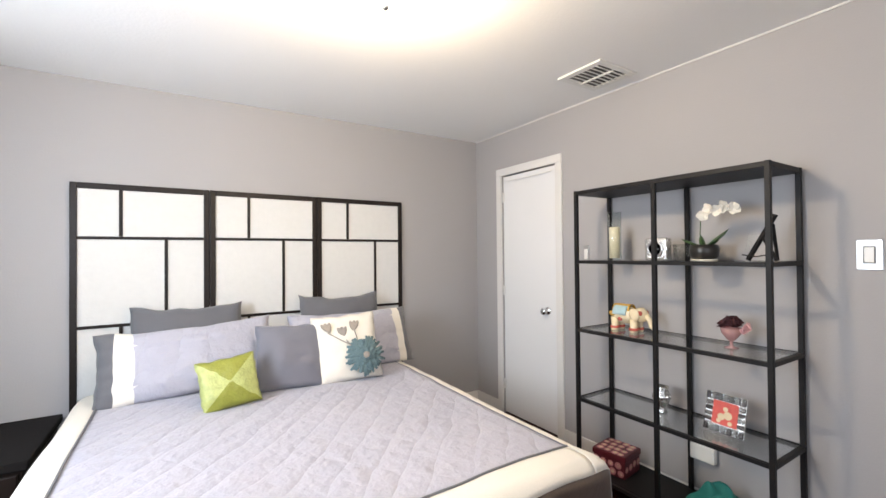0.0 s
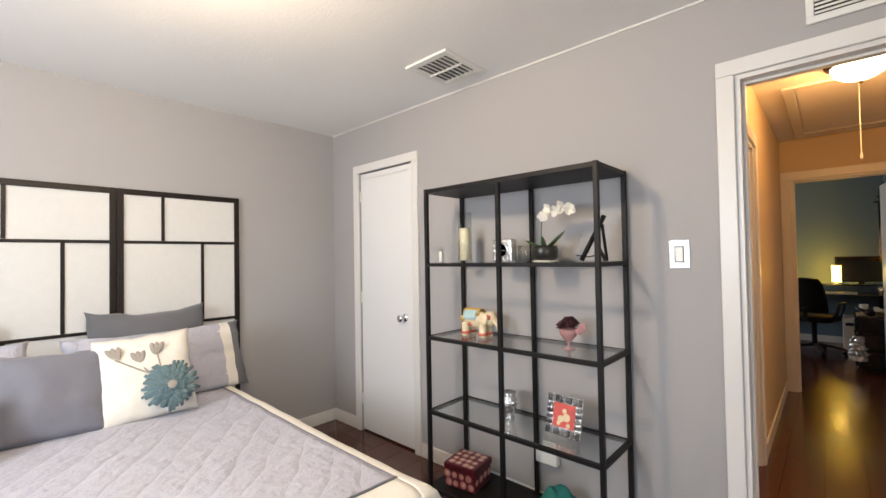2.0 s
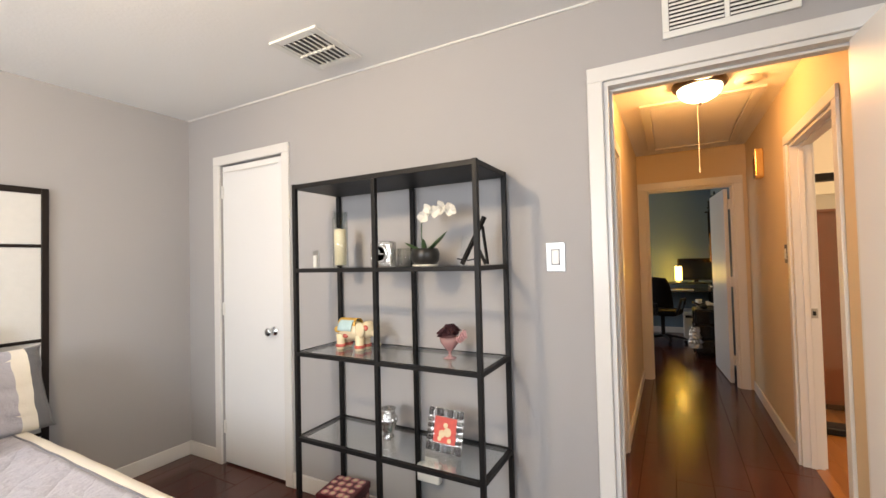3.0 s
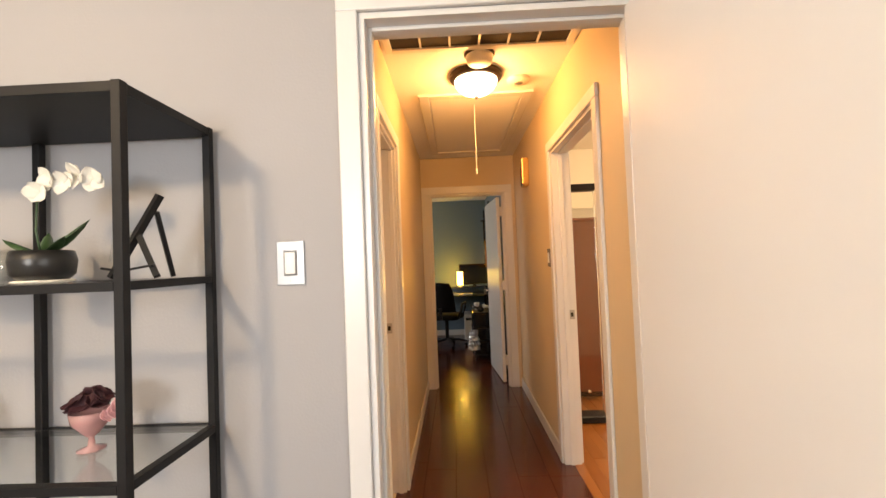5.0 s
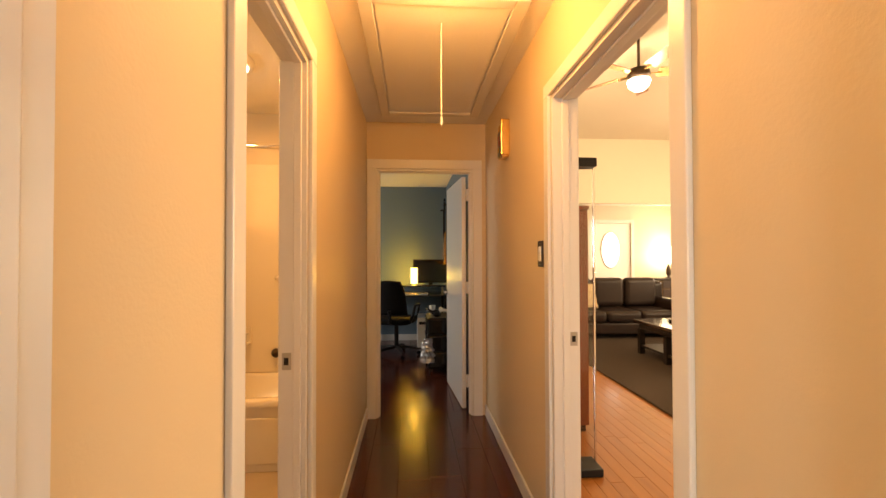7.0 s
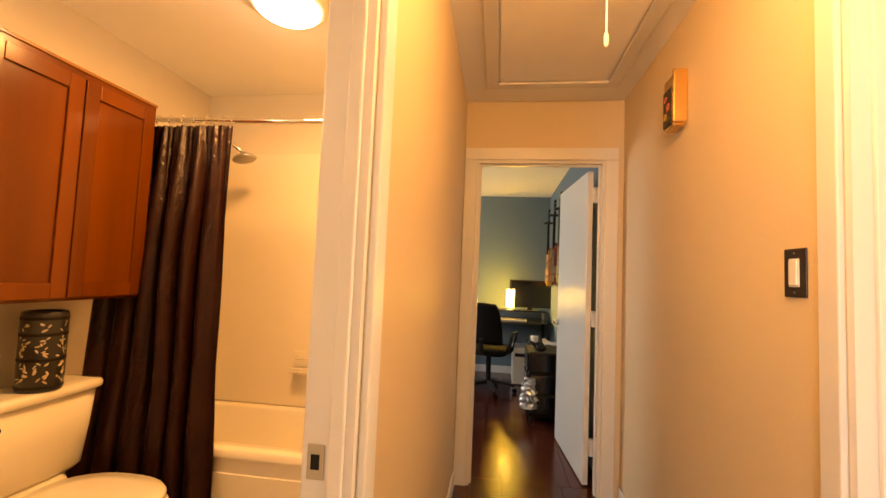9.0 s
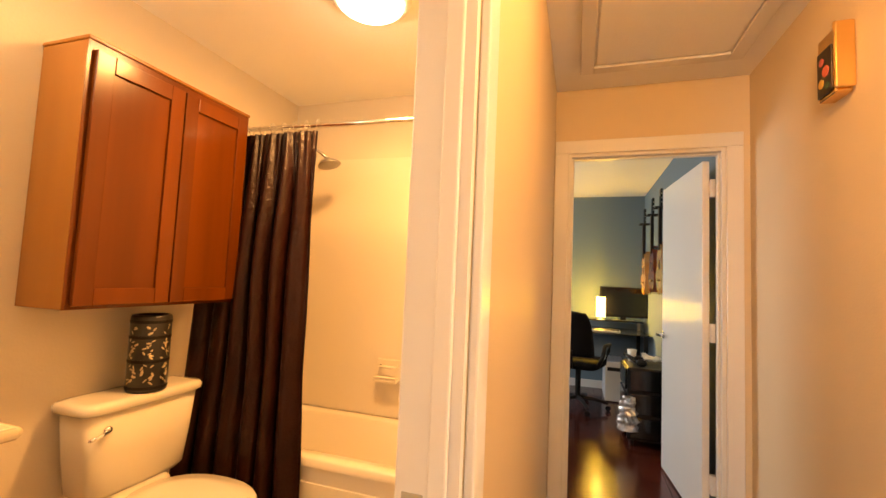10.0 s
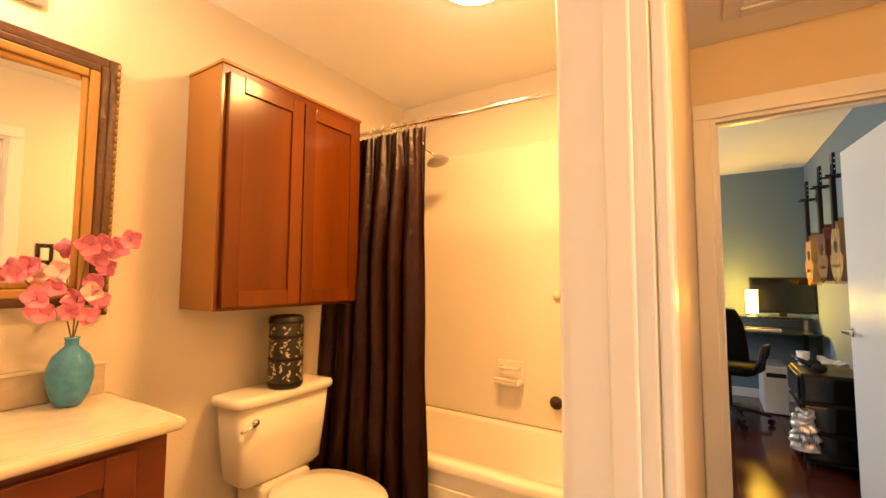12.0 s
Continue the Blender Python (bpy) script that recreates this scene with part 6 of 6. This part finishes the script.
part("bag_film", sheet(26, 26, lambda u, v: Vector((0.055 * math.cos(2 * math.pi * u) * (1.1 - 0.45 * v) + 0.03 * noise.noise(Vector((u * 9, v * 9, 1))), 0.075 * math.sin(2 * math.pi * u) * (1.1 - 0.5 * v) + 0.03 * noise.noise(Vector((u * 9, v * 9, 5))), 0.002 + 0.26 * v + 0.02 * v * noise.noise(Vector((u * 7, v * 7, 9)))))), mat("silvery_plastic_film", (0.72, 0.74, 0.78), 0.18, 0.6, vary=0.4, scale=25, bump=0.5, grain=25), bag, "", True)
for k in range(10):
    bag_bar = box(-0.075 + 0.002 * (k % 3), -0.073 + 0.002 * (k % 3), -0.045 + 0.009 * k, -0.041 + 0.009 * k, 0.05 + 0.02 * (k % 4), 0.09 + 0.02 * (k % 4))
    part("print_bar", bag_bar, BLACK_PLASTIC, bag)
cup = thing("paper_cup", (7.42, -0.20, 0.621), "white cup on the drawer cart", "cup")
part("cup_body", lathe([(0.028, 0), (0.030, 0.002), (0.040, 0.10), (0.038, 0.10), (0.028, 0.006), (0.001, 0.005)], 20), WHITE_PLASTIC, cup, "", True)
iron = thing("headphones", (7.22, -0.22, 0.621), "black headphones lying on the drawer cart", "headphones")
part("headband", tube([(0.09 * math.cos(a), 0.10 * math.sin(a), 0.03 + 0.05 * math.sin(a)) for a in [math.pi * k / 12 for k in range(13)]], 0.012, 8), BLACK_GLOSS, iron, "", True)
for s in (-1, 1):
    part("ear_cup", ball(0.025, 0.045, 0.032, (s * 0.09, -0.02, 0.032), u=14, v=8), BLACK_PLASTIC, iron, "", True)
books = thing("papers", (7.40, -0.36, 0.621), "pale crumpled papers on the drawer cart", "papers")
part("paper_stack", sheet(8, 8, lambda u, v: Vector((0.10 * (u - 0.5), 0.16 * (v - 0.5), 0.03 + 0.04 * noise.noise(Vector((u * 3, v * 3, 3.3))) + 0.03 * u)), thick=0.012), WHITE_PLASTIC, books)


def guitar(at, material, label, scale=1.0):
    """A guitar on a wall hook: waisted body, neck, head, bridge and sound hole; local +y faces the room."""
    ob = thing("guitar", at, label, "guitar", "guitars on the office wall")
    half = []
    for k in range(25):
        t = k / 24
        w = 0.19 * math.sin(math.pi * min(1, t * 1.02 + 0.02)) ** 0.55 * (1.0 if t < 0.42 else 0.82)
        w *= 1 - 0.22 * math.exp(-((t - 0.56) / 0.13) ** 2)
        half.append((w * scale, t * 0.48 * scale))
    bm = bmesh.new()
    loop = [(x, z) for x, z in half] + [(-x, z) for x, z in half[-2:0:-1]]
    lo = [bm.verts.new((x, 0.002, z)) for x, z in loop]
    hi = [bm.verts.new((x, 0.085, z)) for x, z in loop]
    for k in range(len(loop)):
        j = (k + 1) % len(loop)
        bm.faces.new((lo[k], lo[j], hi[j], hi[k]))
    bm.faces.new(lo)
    bm.faces.new(hi)
    part("body", bm, material, ob)
    part("neck", box(-0.027, 0.027, 0.066, 0.094, 0.40 * scale, 0.80 * scale, 0.005), WENGE, ob)
    part("head", box(-0.036, 0.036, 0.064, 0.084, 0.80 * scale, 0.96 * scale, 0.005), BLACK_GLOSS, ob)
    part("sound_hole", cyl(0.045, 0.002, (0, 0.0852, 0.27 * scale), m=Matrix.Rotation(-math.pi / 2, 4, "X")), BLACK_CERAMIC, ob)
    part("bridge", box(-0.06, 0.06, 0.0855, 0.094, 0.12 * scale, 0.14 * scale, 0.002), WENGE, ob)
    for k in range(3):
        for s in (-1, 1):
            part("tuner", ball(0.012, 0.005, 0.007, (s * 0.046, 0.074, (0.83 + 0.04 * k) * scale), u=8, v=5), CHROME, ob)
    return ob


for x, z, material, label in ((8.40, 1.20, GUITAR_TAN, "blond wooden guitar hanging on the slate blue wall"), (7.86, 1.22, GUITAR_RED, "dark reddish guitar hanging on the slate blue wall"), (7.42, 1.22, GUITAR_TAN, "blond wooden guitar hanging on the slate blue wall")):
    guitar((x, OY0, z), material, label)
    hook = thing("guitar_hook", (x, OY0, z + 0.80), "black padded guitar hook on the wall", "hook", "guitar hooks")
    part("hook_plate", box(-0.03, 0.03, 0.001, 0.012, -0.035, 0.035, 0.003), BLACK_METAL, hook)
    for s in (-1, 1):
        part("prong", tube([(0, 0.01, -0.012), (s * 0.045, 0.03, -0.012), (s * 0.045, 0.13, -0.012)], 0.008, 8), BLACK_PLASTIC, hook)

# ---- living room ----
rug = thing("rug", (7.7, -3.65, 0), "large brown shag rug on the oak floor", "rug")
part("rug_body", box(-2.15, 2.0, -1.55, 1.58, 0.001, 0.022, 0.008), RUG, rug)


def sofa(name, at, turn, length, label, seats):
    """A leather sofa; local +y is its front."""
    ob = thing(name, at, label, "sofa" if seats > 1 else "armchair", "", "", turn)
    h = length / 2
    part("base", box(-h, h, -0.44, 0.40, 0.10, 0.28, 0.03, segments=3), LEATHER, ob)
    part("back", box(-h, h, -0.46, -0.26, 0.28, 0.88, 0.07, segments=4), LEATHER, ob)
    for s in (-1, 1):
        part("arm", box(s * h - (0.20 if s > 0 else 0), s * h + (0.20 if s < 0 else 0), -0.42, 0.42, 0.12, 0.62, 0.08, segments=4), LEATHER, ob)
        for y in (-0.38, 0.34):
            part("foot", cyl(0.025, 0.10, (s * (h - 0.10), y, 0), seg=12), WENGE, ob)
    w = (length - 0.42) / seats
    for k in range(seats):
        x0 = -h + 0.21 + w * k
        part("seat_cushion", box(x0 + 0.004, x0 + w - 0.004, -0.26, 0.44, 0.285, 0.46, 0.06, segments=4), LEATHER, ob)
        part("back_cushion", box(x0 + 0.004, x0 + w - 0.004, -0.28, -0.10, 0.47, 0.95, 0.08, segments=4), LEATHER, ob)
    return ob


sofa("sofa", (9.02, -3.25, 0.0), 90, 2.1, "dark brown leather sofa facing the coffee table", 3)
sofa("sofa", (7.5, -5.05, 0.0), 0, 2.2, "dark brown leather sofa beyond the coffee table", 3)
sofa("armchair", (5.62, -3.10, 0.0), -75, 0.95, "dark brown leather armchair on the rug", 1)
cush = thing("throw_pillow", (8.98, -2.78, 0.462), "tan floral patterned pillow on the leather sofa", "pillow")
cush.matrix_basis = pose(8.90, -2.78, 0.462, -18, 0, -78)
part("cover", cushion(0.42, 0.42, 0.14, 16, 0, 4), PATTERN_CLOTH, cush, "", True)
cush2 = thing("throw_pillow", (7.05, -4.90, 0.462), "teal pillow on the leather sofa", "pillow")
cush2.matrix_basis = pose(6.95, -5.0, 0.462, 14, 0, 0)
part("cover", cushion(0.46, 0.44, 0.14, 16, 0, 6), TEAL, cush2, "", True)

table = thing("coffee_table", (7.12, -3.35, 0.022), "black wooden coffee table with an open lower shelf", "coffee table")
part("tabletop", box(-0.66, 0.66, -0.42, 0.42, 0.40, 0.45, 0.012), POLISHED_WOOD, table, "polished dark wooden top")
part("apron", box(-0.60, 0.60, -0.37, 0.37, 0.33, 0.40, 0.006), WENGE, table)
part("lower_shelf", box(-0.60, 0.60, -0.37, 0.37, 0.09, 0.12, 0.006), WENGE, table)
for x in (-0.58, 0.0, 0.58):
    for y in (-0.35, 0.35):
        part("leg", box(x - 0.035, x + 0.035, y - 0.035, y + 0.035, 0, 0.33, 0.004), WENGE, table)
tray2 = thing("serving_tray", (7.25, -3.40, 0.473), "black serving tray on the coffee table", "tray")
part("tray_floor", box(-0.22, 0.22, -0.15, 0.15, 0, 0.012, 0.003), BLACK_GLOSS, tray2)
for a, b, c, d in ((-0.23, 0.23, -0.16, -0.15), (-0.23, 0.23, 0.15, 0.16), (-0.23, -0.22, -0.15, 0.15), (0.22, 0.23, -0.15, 0.15)):
    part("tray_rim", box(a, b, c, d, 0, 0.035, 0.003), BLACK_GLOSS, tray2)
jar = thing("glass_jar", (7.10, -3.38, 0.486), "large lidded glass jar on the serving tray", "jar")
part("jar_body", lathe([(0.085, 0), (0.095, 0.008), (0.095, 0.18), (0.075, 0.21), (0.072, 0.21), (0.088, 0.178), (0.088, 0.012), (0.001, 0.010)], 28), mat("greenish_glass", (0.55, 0.60, 0.50), 0.1, vary=0.3, scale=20, bump=0.0, alpha_glass=0.5), jar, "", True)
part("lid", lathe([(0.085, 0.21), (0.09, 0.215), (0.09, 0.235), (0.02, 0.242)], 28), BLACK_PLASTIC, jar, "black lid", True)
cloth = thing("red_cloth", (7.42, -3.42, 0.486), "crumpled bright red cloth on the serving tray", "cloth")
part("cloth_folds", sheet(24, 20, lambda u, v: Vector((0.14 * (2 * u - 1), 0.10 * (2 * v - 1), max(0.003, 0.13 * (1 - (2 * u - 1) ** 2) ** 0.7 * (1 - (2 * v - 1) ** 2) ** 0.7 * (0.9 + 0.6 * noise.noise(Vector((u * 5, v * 5, 8.0))))))), thick=0.003), RED, cloth, "", True)
for k, x in enumerate((6.85, 7.35)):
    bowl = thing("glass_bowl", (x, -3.25, 0.143), "pale bowl on the lower shelf of the coffee table", "bowl")
    part("bowl_body", lathe([(0.06, 0), (0.07, 0.003), (0.13, 0.05), (0.127, 0.052), (0.06, 0.010), (0.001, 0.008)], 24), PORCELAIN, bowl, "", True)

chest = thing("chest_of_drawers", (10.95, -5.55, 0), "small dark carved wooden chest of drawers", "chest", "", "", 0)
part("body", box(-0.22, 0.22, -0.40, 0.40, 0.06, 0.80, 0.006), mat("dark_weathered_wood", (0.10, 0.065, 0.035), 0.5, vary=0.4, scale=14), chest)
part("top", box(-0.24, 0.24, -0.42, 0.42, 0.80, 0.83, 0.006), WENGE, chest)
for z in (0.10, 0.28, 0.46, 0.64):
    for y in (-0.19, 0.19):
        d = part("drawer", box(-0.235, -0.221, y - 0.175, y + 0.175, z, z + 0.145, 0.004), BROWN_CLOTH, chest)
        part("pull", ball(0.012, 0.02, 0.012, (-0.243, y, z + 0.07), u=8, v=6), BRASS, d)
for sy in (-0.36, 0.36):
    for sx in (-0.18, 0.18):
        part("foot", box(sx - 0.03, sx + 0.03, sy - 0.03, sy + 0.03, 0, 0.06), WENGE, chest)
elamp = thing("table_lamp", (10.95, -5.45, 0.831), "lit cream shaded table lamp on the chest", "lamp")
part("lamp_base", lathe([(0.07, 0), (0.07, 0.015), (0.02, 0.03), (0.05, 0.10), (0.05, 0.20), (0.015, 0.28), (0.012, 0.36)], 20), BRONZE, elamp, "", True)
part("shade", lathe([(0.19, 0.32), (0.19, 0.325), (0.15, 0.68), (0.147, 0.68), (0.186, 0.325)], 28), ENTRY_SHADE, elamp, "glowing cream fabric shade", True).visible_shadow = False

fdoor = thing("door_front", (LX1 + 0.02, -4.30, 0), "white front door with an oval glass light", "door", "", "structure")
part("leaf", box(0, 0.04, -0.447, 0.447, 0.005, DOOR_TOP - 0.004, 0.003), DOOR_PAINT, fdoor)
ov = bmesh.new()
ring_in = [ov.verts.new((-0.006, 0.20 * math.cos(a), 1.45 + 0.38 * math.sin(a))) for a in [2 * math.pi * k / 40 for k in range(40)]]
ov.faces.new(ring_in)
part("oval_glass", ov, DAY_GLASS, fdoor, "bright frosted oval glass")
part("oval_frame", tube([(-0.006, 0.215 * math.cos(a), 1.45 + 0.395 * math.sin(a)) for a in [2 * math.pi * k / 40 for k in range(41)]], 0.018, 8), TRIM_PAINT, fdoor, "", True)
for z0, z1 in ((0.15, 0.85),):
    for y in (-0.2, 0.2):
        part("raised_panel", box(-0.012, 0.001, y - 0.15, y + 0.15, z0, z1, 0.008), DOOR_PAINT, fdoor)
knob(fdoor, (0, 0.38, 0.95), (-1, 0))
casing("trim_front_door", "x", LX1, -1, -4.75, -3.85, DOOR_TOP, 0.07, "white painted casing around the front door")

drape5 = thing("window_curtain", (10.46, LY0 + 0.06, 0), "dark brown curtain beside the bright window", "curtain")
part("cloth", sheet(40, 12, lambda u, v: Vector((-0.12 + 0.24 * u, 0.022 * math.sin(2 * math.pi * 5 * u) + 0.005 * v, 0.03 + 2.20 * v)), thick=0.004), BROWN_CLOTH, drape5, "", True)
part("curtain_pole", tube([(-1.1, 0.0, 2.26), (0.2, 0.0, 2.26)], 0.012, 10), BRONZE, drape5)

fan = thing("ceiling_fan", (5.92, -2.0, LC), "ceiling fan with wooden blades and a lit bowl", "ceiling fan", "", "", 39)
part("canopy", lathe([(0.065, 0), (0.065, -0.03), (0.02, -0.07), (0.013, -0.07)], 20), BRASS, fan, "", True)
part("down_rod", cyl(0.013, 0.36, (0, 0, -0.42), seg=12), BRONZE, fan)
part("motor", lathe([(0.03, -0.38), (0.09, -0.40), (0.10, -0.45), (0.08, -0.48), (0.05, -0.49)], 28), BRONZE, fan, "", True)
part("light_bowl", lathe([(0.095, -0.495), (0.10, -0.505), (0.085, -0.55), (0.05, -0.58), (0.01, -0.585)], 28), FROSTED_BED, fan, "glowing frosted bowl", True).visible_shadow = False
for k in range(5):
    m = Matrix.Rotation(2 * math.pi * k / 5, 4, "Z")
    part("blade", box(0.16, 0.53, -0.058, 0.058, -0.003, 0.003, 0.002, m=m @ Matrix.Translation((0, 0, -0.43)) @ Matrix.Rotation(radians(-15), 4, "X")), FAN_WOOD, fan)
    part("blade_arm", box(0.08, 0.19, -0.018, 0.018, -0.003, 0.003, m=m @ Matrix.Translation((0, 0, -0.437)) @ Matrix.Rotation(radians(12), 4, "X")), BRASS, fan)

tall = thing("tall_cabinet", (5.36, LY1, 0), "tall narrow mahogany cabinet against the living room wall", "cabinet")
part("body", box(0.012, 0.42, -0.60, -0.016, 0.05, 1.67, 0.004), MAHOGANY, tall)
part("plinth", box(0.03, 0.40, -0.58, -0.02, 0, 0.05), WENGE, tall)
part("side_panel", box(0.0, 0.0115, -0.59, -0.02, 0.08, 1.655, 0.004), MAHOGANY, tall)
part("top_moulding", box(-0.006, 0.426, -0.606, -0.016, 1.67, 1.70, 0.006), MAHOGANY, tall)
part("caster", ball(0.02, 0.02, 0.02, (-0.004, -0.45, 0.06), u=10, v=6), CHROME, tall)

gstand = thing("glass_floor_stand", (4.82, -0.925, 0), "tall glass panel stand with black base and cap", "stand")
part("base", box(-0.085, 0.085, -0.17, 0.17, 0, 0.05, 0.008), BLACK_PLASTIC, gstand)
part("cap", box(-0.05, 0.05, -0.16, 0.16, 1.87, 1.925, 0.006), BLACK_PLASTIC, gstand)
part("glass_panel", box(-0.004, 0.004, -0.150, 0.150, 0.05, 1.87), GLASS, gstand).visible_shadow = False
for y in (-0.155, 0.155):
    part("edge_strip", box(-0.008, 0.008, y - 0.005, y + 0.005, 0.05, 1.87, 0.001), CHROME, gstand)

# ---- floor boards ----
def boards(parent, x0, x1, y0, y1, length, width, material, seed, joined=False):
    """Boards along x in staggered rows; cut ends get a board of their own length."""
    rnd = random.Random(seed)
    full = None
    rows = math.ceil((y1 - y0) / width - 1e-6)
    rest = bmesh.new() if joined else None
    for r in range(rows):
        ya, yb = y0 + r * width, min(y1, y0 + (r + 1) * width)
        x = x0 - rnd.uniform(0.1, 0.9) * length
        while x < x1:
            xa, xb = max(x0, x), min(x1, x + length)
            x += length
            if xb - xa < 0.01:
                continue
            if joined:
                box(xa + 0.0008, xb - 0.0008, ya + 0.0006, yb - 0.0006, -0.0115, 0.0, bm=rest)
                continue
            whole = xb - xa > length - 1e-4 and yb - ya > width - 1e-4
            if whole and full:
                ob = new("plank", full)
                ob.parent = parent
            else:
                ob = part("plank", box(-(xb - xa) / 2 + 0.0008, (xb - xa) / 2 - 0.0008, -(yb - ya) / 2 + 0.0006, (yb - ya) / 2 - 0.0006, -0.0115, 0.0, 0.0012, segments=1), material, parent)
                if whole:
                    full = ob.data
            ob.location = ((xa + xb) / 2, (ya + yb) / 2, 0)
    if joined:
        ob = part("planks", rest, material, parent)
        ob["kind"] = "stuff"


boards(floor_bed, BX0, BX1 + 0.06, BY0, BY1, 1.22, 0.19, CHERRY_FLOOR, 1)
boards(floor_hall, BX1 + 0.06, OX0, HR - 0.06, HL + 0.06, 1.22, 0.19, CHERRY_FLOOR, 2)
boards(floor_office, OX0, OX1, OY0, OY1, 1.22, 0.19, CHERRY_FLOOR, 3)
boards(floor_living, 3.0, 8.0, -2.1, HR - 0.06, 1.0, 0.083, OAK_FLOOR, 4)
boards(floor_living, LX0, 3.0, -2.1, HR - 0.06, 1.0, 0.083, OAK_FLOOR, 5, True)
boards(floor_living, 8.0, LX1, -2.1, HR - 0.06, 1.0, 0.083, OAK_FLOOR, 6, True)
boards(floor_living, LX0, LX1, LY0, -2.1, 1.5, 0.083, OAK_FLOOR, 7, True)
